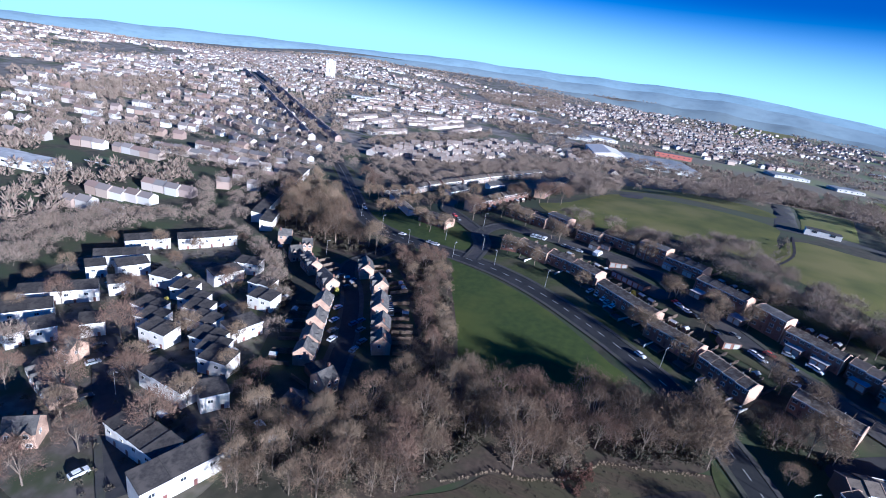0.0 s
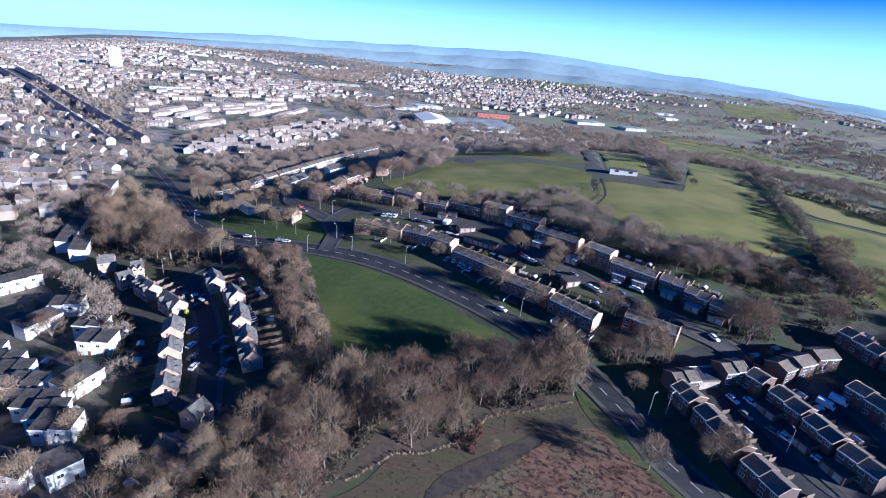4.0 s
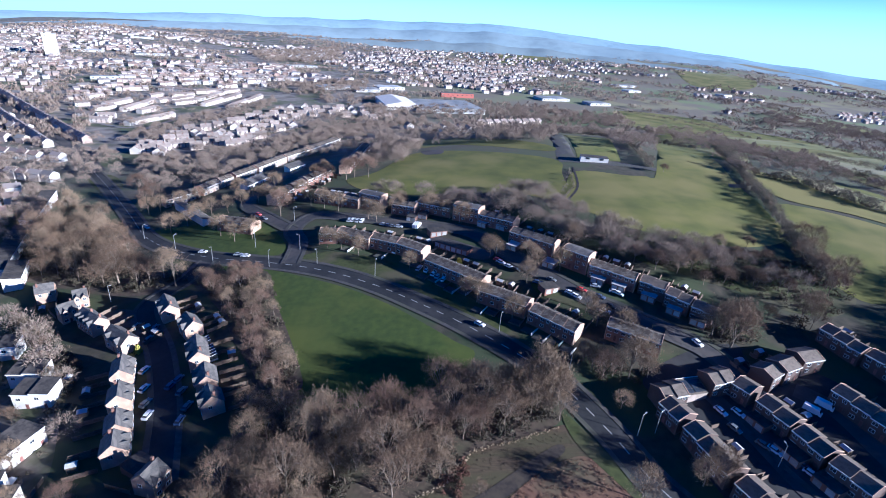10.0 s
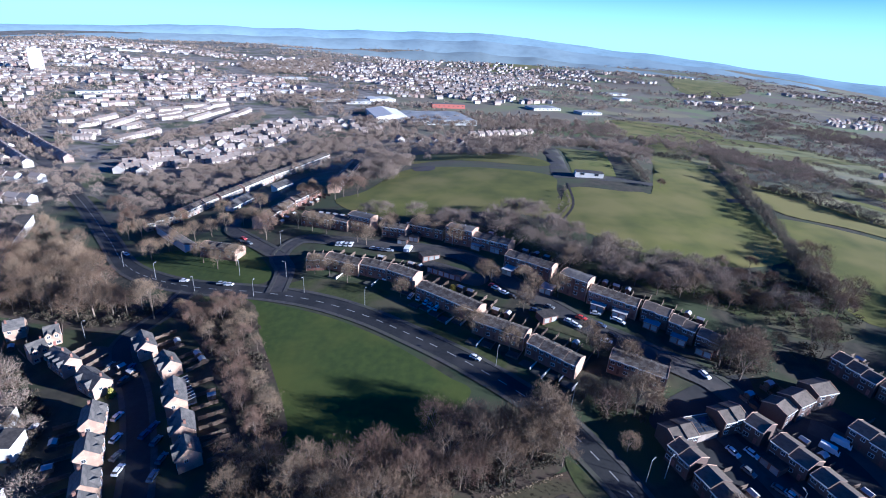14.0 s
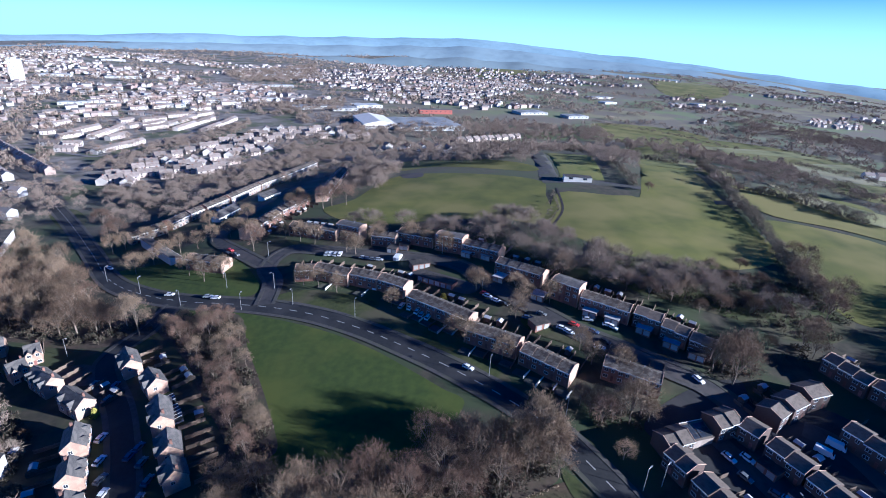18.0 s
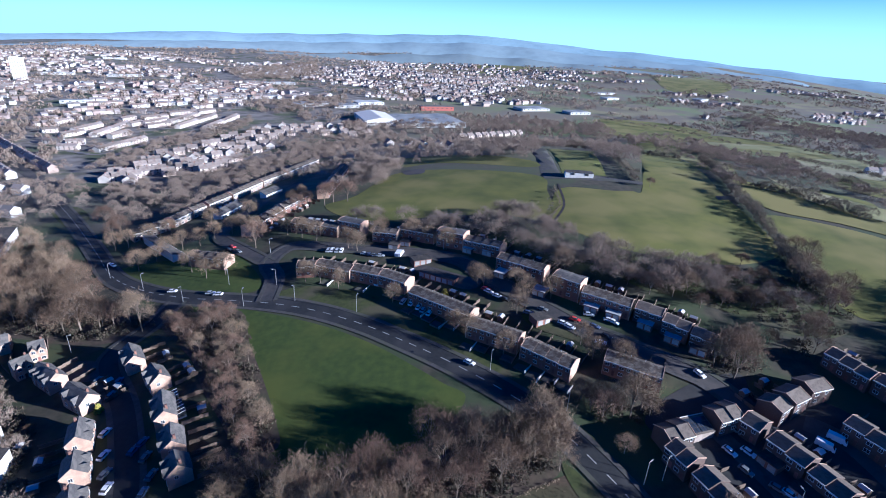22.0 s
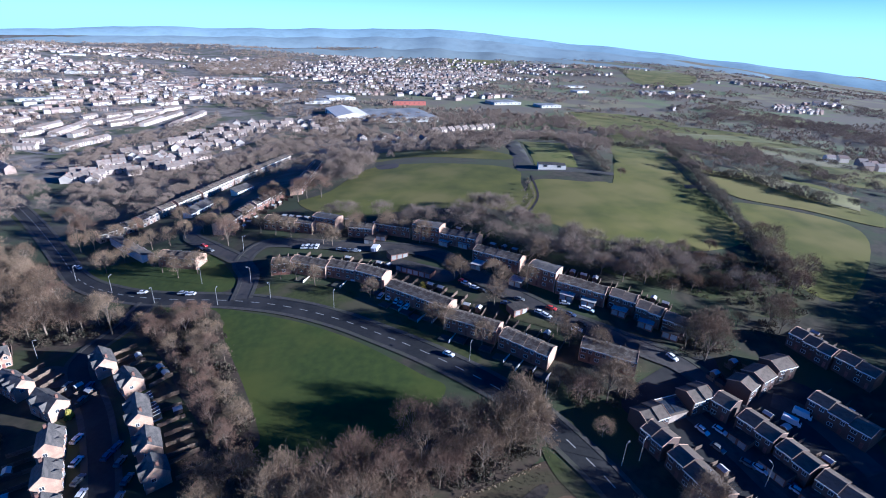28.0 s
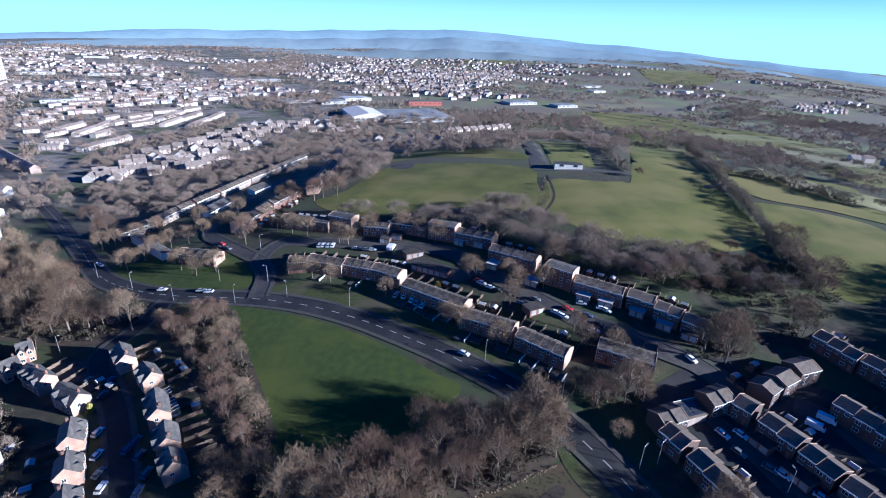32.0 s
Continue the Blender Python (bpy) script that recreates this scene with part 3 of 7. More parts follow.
patch('estate_gardens', [(-215, 150), (-205, 190), (-180, 212), (-150, 190), (-118, 170), (-96, 135), (-84, 104), (-66, 86), (-72, 60), (-110, 58), (-160, 84), (-195, 108)], M_GARDEN, 0.05, 'brown winter gardens and paths between white houses')
patch('far_pasture', [(214.6, 414.4), (257.9, 418.3), (254.6, 382.9), (230.5, 407.2)], M_HILL, 0.35, 'far green pasture bounded by hedges', step=14.0)
patch('far_pasture', [(246.6, 364.3), (289.4, 316.8), (306.5, 272.8), (288.2, 256.3), (259.3, 283.6), (228.8, 308.8)], M_HILL, 0.35, 'far green pasture bounded by hedges', step=14.0)
patch('far_pasture', [(555.2, 681.0), (569.2, 581.3), (505.0, 443.4), (377.1, 334.9), (337.2, 368.0), (400.7, 481.6)], M_HILL, 0.35, 'far green pasture bounded by hedges', step=14.0)
patch('far_pasture', [(395.6, 988.8), (515.4, 969.6), (556.7, 863.8), (413.5, 741.6), (360.1, 803.6)], M_HILL, 0.35, 'far green pasture bounded by hedges', step=14.0)
patch('far_pasture', [(521.3, 841.6), (616.6, 795.9), (632.9, 694.7), (506.2, 631.9), (465.0, 720.5)], M_HILL, 0.35, 'far green pasture bounded by hedges', step=14.0)
patch('far_pasture', [(1363.7, 2713.8), (1537.3, 2412.5), (1197.1, 1769.5), (960.1, 1738.2)], M_HILL, 0.35, 'far green pasture bounded by hedges', step=14.0)
patch('far_pasture', [(286, 382), (290, 348), (321, 304), (296, 280), (269, 322)], M_PALE_FIELD, 0.6, 'far pale green pasture bounded by hedges', soft=False, step=16.0)
patch('far_pasture', [(444, 563), (547, 638), (648, 653), (635, 586), (436, 409), (404, 426), (380, 451)], M_PALE_FIELD, 0.6, 'far pale green pasture bounded by hedges', soft=False, step=16.0)
patch('far_pasture', [(487, 775), (638, 745), (613, 683), (522, 716), (436, 722)], M_PALE_FIELD, 0.6, 'far pale green pasture bounded by hedges', soft=False, step=16.0)
patch('far_pasture', [(750, 1035), (885, 1008), (875, 886), (760, 890)], M_PALE_FIELD, 0.6, 'far pale green pasture bounded by hedges', soft=False, step=16.0)
patch('far_pasture', [(535.3, 3271.9), (733.0, 2929.0), (633.4, 2422.7), (422.8, 2424.9)], M_HILL, 0.35, 'far green pasture bounded by hedges', step=14.0)



# ---------------------------------------------------------------- trees
def bare_tree(seed, height, width, twig, kind="tree", narrow=False, twigs=2300):
    """A leafless tree: a trunk, forking limbs, and rounded sprays of twigs at the ends of the limbs."""
    rng = random.Random(seed)
    wood, fine = Shape(), Shape()
    mid = Vector((0, 0, height * (0.58 if narrow else 0.56)))
    half = Vector((width / 2, width / 2, height * (0.4 if narrow else 0.4)))
    lean = Vector((rng.uniform(-0.04, 0.04), rng.uniform(-0.04, 0.04), 0)) * height
    fork = Vector((0, 0, height * (0.2 if narrow else 0.24))) + lean
    r0 = 0.019 * height
    wood.tube((0, 0, -0.4), fork, r0, r0 * 0.8, 6)
    sprays = []
    limbs = 7 if not narrow else 6
    for i in range(limbs):
        turn = i * math.tau / limbs + rng.uniform(-0.35, 0.35)
        rise = rng.uniform(0.15, 0.75) if i else 1.3
        out = Vector((math.cos(turn) * math.cos(rise), math.sin(turn) * math.cos(rise), math.sin(rise)))
        knee = mid + Vector((out.x * half.x, out.y * half.y, out.z * half.z)) * rng.uniform(0.28, 0.45)
        if narrow:
            knee = Vector((knee.x * 0.6, knee.y * 0.6, knee.z))
        start = fork.lerp(mid, rng.uniform(0.0, 0.35))
        wood.tube(start, knee, r0 * 0.5, r0 * 0.3, 5)
        for j in range(4):
            t2 = turn + rng.uniform(-0.55, 0.55) + (j - 1.5) * 0.22
            e2 = rise + rng.uniform(-0.75, 0.6)
            o2 = Vector((math.cos(t2) * math.cos(e2), math.sin(t2) * math.cos(e2), math.sin(e2)))
            elbow = mid + Vector((o2.x * half.x, o2.y * half.y, o2.z * half.z)) * rng.uniform(0.55, 0.75)
            wood.tube(knee, elbow, r0 * 0.28, r0 * 0.16, 4)
            for k in range(3):
                n3 = (o2 + Vector((rng.gauss(0, 0.3), rng.gauss(0, 0.3), rng.gauss(0.08, 0.3)))).normalized()
                n3.z = max(n3.z, -0.42)
                tip = mid + Vector((n3.x * half.x, n3.y * half.y, n3.z * half.z)) * rng.uniform(0.78, 0.98)
                wood.tube(elbow, tip, r0 * 0.14, r0 * 0.05, 3)
                sprays.append((elbow, tip, n3))
    spread_by = 0.075 * width + 0.02 * height
    for i in range(twigs):
        p, q, d = sprays[i % len(sprays)]
        f = rng.random() ** 0.6
        s = p.lerp(q, f) + Vector((rng.gauss(0, 1), rng.gauss(0, 1), rng.gauss(0, 0.9))) * spread_by * (0.35 + 0.65 * f)
        e = (d * 0.9 + Vector((rng.gauss(0, 0.55), rng.gauss(0, 0.55), rng.gauss(0.45, 0.5)))).normalized()
        ln = rng.uniform(0.045, 0.105) * height
        w = rng.uniform(0.02, 0.05)
        side = e.orthogonal().normalized()
        side = (side * math.cos(i) + e.cross(side) * math.sin(i)) * w
        fine.add([s - side, s + side, s + e * ln], [(0, 1, 2)])
        low = s + e * ln * 0.3
        e2 = (e + Vector((rng.uniform(-1, 1), rng.uniform(-1, 1), rng.uniform(-0.3, 0.9))) * 0.85).normalized() * ln * 0.75
        fine.add([low - side * 0.75, low + side * 0.75, low + e2], [(0, 1, 2)])
    root = new(kind)
    part("trunk", wood.mesh("trunk", M_BARK), root)
    part("crown", fine.mesh("crown", twig), root)
    return root


def leafy_bush(seed, height, width, material, kind):
    """An evergreen: many small leaf clumps round a stem."""
    rng = random.Random(seed)
    st, lf = Shape(), Shape()
    st.tube((0, 0, -0.3), (0, 0, height * 0.6), 0.12, 0.05)
    for i in range(900):
        t = rng.random() ** 0.7
        z = t * height
        r = width / 2 * (1 - t * 0.75) * rng.uniform(0.35, 1.08)
        a = rng.uniform(0, math.tau)
        p = Vector((r * math.cos(a), r * math.sin(a), z + 0.15))
        e = Vector((rng.gauss(0, 1), rng.gauss(0, 1), rng.gauss(0.3, 1))).normalized() * 0.35
        f = e.orthogonal().normalized() * 0.22
        lf.add([p - e, p + f, p + e, p - f], [(0, 1, 2, 3)])
    root = new(kind)
    part("stem", st.mesh("stem", M_BARK), root)
    part("foliage", lf.mesh("foliage", material), root)
    return root


TREES = {}
for key, label, args in (
        ("oak", "broad bare oak with grey-brown twigs", (3, 15, 14, M_TWIG)),
        ("ash", "tall bare ash with pale upright twigs", (5, 18, 11, M_TWIG_PALE, "tree", True)),
        ("birch", "slender bare birch with reddish twigs", (8, 13, 8.5, M_TWIG_RED, "tree", True)),
        ("alder", "rounded bare alder with reddish-brown crown", (12, 13, 11, M_TWIG_RED)),
        ("maple", "bare maple with a pale dense crown", (17, 12, 10, M_TWIG_PALE)),
        ("thorn", "low bare hawthorn in a hedge", (21, 6.5, 7, M_TWIG)),
        ("street", "small bare street tree on the verge", (27, 10.5, 8.5, M_TWIG_PALE))):
    TREES[key] = (bare_tree(*args), label)
TREES["holly"] = (leafy_bush(31, 5, 4, M_EVERGREEN, "evergreen_bush"), "dark evergreen bush among bare trees")
TREES["gorse"] = (leafy_bush(33, 3.2, 3.5, M_GORSE, "yellow_bush"), "yellow-green shrub by the houses")
used_trees = set()


def tree(key, x, y, scale=1.0, rng=random.Random(77), group=""):
    root, label = TREES[key]
    s = scale * rng.uniform(0.85, 1.15)
    m = Matrix.Translation(up(x, y)) @ Matrix.Rotation(rng.uniform(0, math.tau), 4, "Z") @ Matrix.Diagonal((s * rng.uniform(0.9, 1.1), s * rng.uniform(0.9, 1.1), s, 1))
    if key in used_trees:
        root = copy_thing(root, m)
    root.matrix_basis = m
    used_trees.add(key)
    return tagged(root, label, "bush" if key in ("holly", "gorse") else "tree", group)


def wood(poly, gap, kinds, group, scale=1.0, seed=1):
    """Trees at an uneven spacing inside an outline."""
    rng = random.Random(seed)
    x0, x1 = min(p[0] for p in poly), max(p[0] for p in poly)
    y0, y1 = min(p[1] for p in poly), max(p[1] for p in poly)
    y, n = y0 + gap / 2, 0
    while y < y1:
        x = x0 + gap / 2 * (n % 2 + 0.5)
        while x < x1:
            px, py = x + rng.uniform(-0.38, 0.38) * gap, y + rng.uniform(-0.38, 0.38) * gap
            if inside(px, py, poly):
                tree(rng.choice(kinds), px, py, scale * rng.uniform(0.75, 1.15), rng, group)
            x += gap
        y += gap * 0.87
        n += 1


wood([(-48, 98), (-47, 148), (-38, 152), (-30, 149), (-30, 88), (-40, 74)], 7.4, ('oak', 'maple', 'maple', 'alder', 'oak'), 'wood below the slope', 0.8, 1)
wood([(-30, 142), (-16, 142), (2, 144), (18, 148), (44, 152), (50, 143), (36, 136), (22, 133), (13, 121), (-3, 116), (-7, 126), (-13, 119), (-16, 106), (-30, 90)], 7.1, ('oak', 'alder', 'maple', 'oak', 'alder'), 'wood below the meadow', 0.94, 2)
tree('alder', -3.7, 144.4, 0.95)
tree('oak', 13.5, 154, 1.0)
tree('ash', -25.2, 133.8, 1.0)
tree('ash', -16, 130.2, 0.95)
tree('ash', -21, 138, 0.9)
tree('oak', -38.9, 124.9, 0.9)
tree('maple', -33.8, 104.4, 1.0)
tree('oak', 6.1, 123.9, 0.85)
tree('ash', 46.1, 150.5, 1.0)
tree('oak', 34.5, 151.0, 0.95)
tree('alder', 19.0, 152.5, 0.95)
tree('ash', 51.0, 148.0, 0.85)
tree('maple', 44, 147, 1.15)
tree('alder', 25, 154, 0.95)
tree('maple', 22.2, 117.4, 0.4)
wood([(-92, 231), (-80, 236), (-61, 232), (-53, 211), (-45, 190), (-36, 169), (-33, 157), (-41, 155), (-51, 170), (-62, 187), (-71, 204)], 7.0, ('alder', 'birch', 'alder', 'maple', 'maple'), 'tree belt beside the meadow', 0.68, 3)
wood([(-205.8, 293.2), (-198.7, 325.7), (-162.7, 294.4), (-129.9, 254.4), (-96.2, 232.0), (-103.9, 227.6), (-125.0, 227.2), (-161.4, 240.9), (-183.5, 252.1)], 10, ('oak', 'maple', 'oak', 'ash', 'alder'), 'wood beside the main road', 1.05, 4)
tree('ash', 78.3, 157.9, 0.95)
tree('maple', 83.1, 160.3, 1.25)
tree('ash', 76.7, 160.9, 0.85)
tree('alder', 66.7, 162.0, 0.75)
tree('alder', 69.0, 158.0, 0.8)
tree('alder', 65.0, 166.7, 0.65)
tree('oak', 73.1, 159.1, 0.7)
tree('street', 71.3, 145.6, 0.7)
tree('oak', 70.4, 164.5, 0.7)
tree('maple', 84.8, 157.9, 0.85)
wood([(114.4, 178.8), (135.2, 186.5), (138.4, 179.1), (127.6, 170.2), (112.9, 169.9)], 8.5, ('oak', 'maple'), 'trees above the courts', 1.05, 6)
wood([(152.0, 187.6), (165.3, 183.8), (155.5, 176.8), (144.9, 177.3)], 9, ('oak', 'maple'), 'trees above the courts', 0.9, 7)
wood([(41.3, 153.1), (50.5, 150.4), (53.6, 144.2), (46.7, 138.9), (34.6, 145.2)], 7, ('ash', 'oak', 'maple'), 'trees by the road', 1.0, 8)
wood([(-177.2, 223.3), (-137.5, 200.8), (-113.3, 176.6), (-97.4, 144.0), (-110.0, 153.5), (-129.5, 181.9)], 8.5, ('birch', 'thorn', 'maple'), 'trees behind the gabled street', 0.62, 9)
wood([(-97.0, 117.5), (-88.4, 126.3), (-71.3, 107.4), (-71.9, 96.2), (-84.7, 106.3)], 9.5, ('maple', 'alder', 'thorn'), 'trees behind the gabled street', 0.65, 10)
wood([(-72.6, 90.6), (-65.5, 104.9), (-51.3, 118.3), (-34.6, 89.8), (-62.0, 75.4)], 6.9, ('oak', 'ash', 'maple'), 'wood below the meadow', 0.72, 11)
tree('street', -29.9, 249.2)
tree('street', -21.0, 243.5)
tree('street', -37.0, 252.7)
tree('street', 3.2, 229.1)
tree('street', 27.1, 206.6)
tree('street', 31.7, 201.0)
tree('street', 43.7, 190.8)
tree('street', 58.7, 220.3)
tree('street', 56.8, 228.9)
tree('street', 42.6, 231.4)
tree('street', 40.5, 234.0)
tree('street', -4.5, 286.8)
tree('street', -19.1, 280.2)
tree('street', -14.4, 276.7)
tree('street', -1.6, 294.7)
tree('street', -126.2, 286.1)
tree('street', -120.5, 293.9)
tree('street', -86.4, 267.1)
tree('street', -96.0, 275.1)
tree('street', -77.5, 267.8)
tree('street', -87.2, 316.5)
tree('street', -104.9, 336.9)
tree('street', -152.5, 317.4)
tree('street', -146.5, 319.8)
tree('street', -81.8, 314.5)
tree('street', -59.0, 351.6)
tree('alder', -139.0, 114.3)
tree('alder', -157.8, 135.6)
tree('alder', -137.0, 98.1)
tree('alder', -111.5, 94.8)
tree('alder', -123.2, 85.0)
tree('alder', -139.5, 79.1)
tree('alder', -100.2, 71.5)
tree('alder', -100.9, 59.2)
tree('alder', -90.2, 83.7)
tree('alder', -136.1, 164.0)
tree('alder', -177.7, 121.1)
tree('gorse', -96.0, 183.4)
tree('gorse', 25.6, 229.3)
tree('gorse', -148.8, 142.0)
tree('holly', 49.5, 168.9)
tree('holly', 55.9, 170.8)
tree('holly', -183.8, 129.7)
tree('street', 84.7, 118.5)
tree('street', 89.8, 120.4)
tree('street', 65.7, 114.6)
tree('street', -126.9, 331.0)
tree('street', -110.7, 304.8)
tree('street', -136.3, 325.2)
tree('street', -116.6, 299.7)
tree('street', -101.6, 305.6)
tree('street', -95.4, 311.3)
tree('street', -82.7, 338.1)
tree('street', -72.2, 307.7)
tree('street', -61.1, 316.5)
tree('street', -53.8, 302.9)
tree('street', -60.2, 358.6)
tree('street', -55.4, 363.5)
tree('street', -49.4, 348.3)
tree('alder', -163.5, 337.2)
tree('alder', -178.2, 360.5)
tree('alder', -160.2, 341.2)
tree('alder', -68.6, 292.4)
tree('alder', -38.2, 344.8)
tree('alder', -33.3, 349.4)
tree('alder', -24.1, 347.2)
tree('alder', -53.1, 337.9)
tree('street', 78.9, 236.0)
tree('street', 69.2, 218.7)
tree('street', 53.4, 211.9)
tree('street', 22.3, 277.8)
tree('street', 30.5, 269.9)
tree('street', 13.7, 285.8)
tree('street', -45.2, 297.5)
tree('street', -36.8, 292.5)
tree('street', 73.0, 191.2)
tree('street', 75.0, 183.8)
tree('street', 83.8, 178.9)
tree('street', 126.8, 214.9, 0.9)
tree('maple', 146.6, 231.3, 0.8)
tree('thorn', 150.8, 222.5, 1.1)
tree('thorn', 150.0, 205.0, 1.2)
tree('birch', 159.8, 202.9, 0.8)
tree('birch', 161.4, 199.3, 0.7)
tree('oak', 119.8, 175.0, 1.15)
tree('maple', 129.4, 179.6, 1.0)
tree('oak', 120.2, 169.4, 1.0)
tree('oak', 155.8, 182.8, 0.95)
tree('maple', 164.0, 187.5, 0.9)
tree('alder', 178.9, 198.5, 0.9)
tree('oak', 194.0, 209.4, 0.8)
tree('thorn', 128.2, 205.8, 1.1)
tree('maple', 119.8, 213.4, 0.7)
tree('alder', 111.0, 215.8, 0.7)
tree('alder', 103.7, 222.1, 0.7)
tree('thorn', 165.8, 222.7, 1.0)
tree('thorn', 165.4, 236.6, 1.0)
tree('oak', 185.0, 222.6, 0.9)
tree('maple', 184.9, 213.9, 1.0)
tree('oak', 199.2, 237.1, 0.8)
tree('alder', 201.8, 248.0, 0.8)
tree('oak', 182.1, 203.9, 0.9)
tree('thorn', 143.2, 184.3, 1.0)
tree('thorn', 149.3, 222.4)
tree('thorn', 160.3, 222.9)
tree('thorn', 141.5, 218.1)
tree('thorn', 135.9, 222.0)
tree('thorn', 165.6, 214.8)
tree('thorn', 149.9, 210.5)
tree('thorn', 151.5, 205.0)
tree('thorn', 137.7, 206.8)
tree('thorn', 164.0, 205.0)
tree('thorn', 174.1, 205.1)
tree('thorn', 131.7, 224.1)
tree('thorn', 125.8, 228.2)
tree('street', -180.4, 107.2)
tree('thorn', -148.6, 108.4)
tree('street', -168.9, 141.0)
tree('thorn', -178.5, 174.1)
tree('thorn', -146.5, 172.1)
tree('street', -121.5, 125.3)
tree('street', -117.6, 101.8)
tree('street', -91.7, 96.3)
tree('street', -114.3, 77.2)
tree('thorn', -110.6, 64.1)
tree('thorn', -117.4, 149.2)
tree('street', -103.9, 130.6)
tree('street', -205.3, 142.6)
tree('thorn', -203.8, 127.9)
tree('thorn', -220.9, 176.1)
tree('street', -199.4, 185.2)
tree('street', -180.9, 190.4)
tree('thorn', -174.0, 215.1)



# ---------------------------------------------------------------- houses
def window(parent, x, y, z, w, h, turn=0.0):
    """A framed pane set against a wall that faces -y before the turn."""
    key = (round(w, 2), round(h, 2))
    if key not in WINDOW_MESHES:
        fr, pn = Shape(), Shape()
        fr.box(-w / 2 - 0.07, w / 2 + 0.07, -0.06, 0.04, -0.09, 0.0).box(-w / 2 - 0.07, w / 2 + 0.07, -0.06, 0.04, h, h + 0.07)
        fr.box(-w / 2 - 0.07, -w / 2, -0.06, 0.04, 0, h).box(w / 2, w / 2 + 0.07, -0.06, 0.04, 0, h).box(-0.03, 0.03, -0.05, 0.04, 0, h)
        pn.box(-w / 2, w / 2, -0.025, 0.03, 0, h)
        WINDOW_MESHES[key] = fr.mesh("window", M_FRAME), pn.mesh("pane", M_GLASS)
    fr, pn = WINDOW_MESHES[key]
    ob = part("window", fr, parent, at=pose(x, y, z, 0, 0, turn))
    part("pane", pn, ob)
    return ob


WINDOW_MESHES, HOUSES = {}, {}


def house(kind, w, first=False, last=False):
    """One house of a row. It runs w along x, its front faces -y; the roof's ridge runs along x."""
    key = (kind, round(w * 2) / 2, first, last)
    if key in HOUSES:
        return HOUSES[key]
    root = new("terraced_house" if kind != "villa" else "house")
    wall, roof = Shape(), Shape()
    hw = key[1] / 2
    if kind in ("estate", "estate3", "shaded", "pale"):
        d, h, rise = 7.6, (8.0 if kind == "estate3" else 5.2), (0.7 if kind == "estate3" else 1.5)
        wall.prism_x([(-d / 2, -2.5), (d / 2, -2.5), (d / 2, h), (0, h + rise), (-d / 2, h)], -hw, hw)
        t = 0.16
        o = 0.3
        s = rise / (d / 2)
        roof.prism_x([(-d / 2 - o, h - o * s), (0, h + rise), (0, h + rise + t), (-d / 2 - o, h - o * s + t)], -hw, hw)
        roof.prism_x([(0, h + rise), (d / 2 + o, h - o * s), (d / 2 + o, h - o * s + t), (0, h + rise + t)], -hw, hw)
        part("wall", wall.mesh("wall", {"shaded": M_BRICK_SHADE, "pale": M_BUFF}.get(kind, M_BRICK)), root)
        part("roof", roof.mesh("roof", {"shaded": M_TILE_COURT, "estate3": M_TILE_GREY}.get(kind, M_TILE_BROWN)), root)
        for e, is_end in ((-1, first), (1, last)):
            if is_end:
                g = Shape().prism_x([(-d / 2 - 0.1, -2.4), (d / 2 + 0.1, -2.4), (d / 2 + 0.1, h + 0.25), (0, h + rise + 0.3), (-d / 2 - 0.1, h + 0.25)], *sorted((e * (hw - 0.1), e * (hw + 0.12))))
                if kind == "shaded":
                    g = Shape()
                    for lo, hi in ((-d / 2 - o, 0), (0, d / 2 + o)):
                        za, zb = (h - o * s, h + rise) if hi == 0 else (h + rise, h - o * s)
                        g.prism_x([(lo, za + 0.05), (hi, zb + 0.05), (hi, zb + 0.3), (lo, za + 0.3)], *sorted((e * (hw - 0.1), e * (hw + 0.06))))
                    part("verge_board", g.mesh("verge_board", M_CREAM), root, "pale sloping verge board")
                else:
                    part("gable_wall", g.mesh("gable_wall", M_CREAM), root, "pale brick gable wall")
        levels = (0.9, 3.5, 6.1) if kind == "estate3" else (0.9, 3.4)
        for z in levels:
            for side, turn in ((-d / 2 - 0.02, 0),):
                window(root, -hw * 0.45, side, z, 1.5, 1.15, turn)
                if z > 1:
                    window(root, hw * 0.5, side, z, 1.1, 1.15, turn)
        dr = Shape().box(-0.45, 0.45, -0.08, 0.05, 0, 2.05)
        part("door", dr.mesh("door", M_DOOR), root, at=pose(hw * 0.5, -d / 2 - 0.02, 0))
        fl = Shape().box(-hw, hw, -d / 2 - o - 0.06, -d / 2 - o + 0.02, h - o * s - 0.12, h - o * s + 0.2)
        part("fascia", fl.mesh("fascia", M_FRAME), root, "white eaves board")
        if not (first or last):
            ch = Shape().tube((0, 0, h + rise * 0.5 - 0.2), (0, 0, h + rise * 0.5 + 0.75), 0.11, 0.11, 6).box(-0.18, 0.18, -0.18, 0.18, h + rise * 0.5 + 0.72, h + rise * 0.5 + 0.8)
            part("flue", ch.mesh("flue", M_STEEL), root, at=pose(hw * 0.4, d * 0.22, 0))
    elif kind in ("white", "low"):
        d, h, rise = (7.0, 5.7, 0.9) if kind == "white" else (6.0, 2.7, 1.7)
        wall.prism_x([(-d / 2, -2.5), (d / 2, -2.5), (d / 2, h + rise), (-d / 2, h)], -hw, hw)
        s = rise / d
        roof.prism_x([(-d / 2 - 0.25, h - 0.25 * s), (d / 2 + 0.25, h + rise + 0.25 * s), (d / 2 + 0.25, h + rise + 0.25 * s + 0.18), (-d / 2 - 0.25, h - 0.25 * s + 0.18)], -hw - 0.1, hw + 0.1)
        part("wall", wall.mesh("wall", M_WHITE), root)
        part("roof", roof.mesh("roof", M_TILE_DARK if kind == "white" else M_TILE_GREY), root)
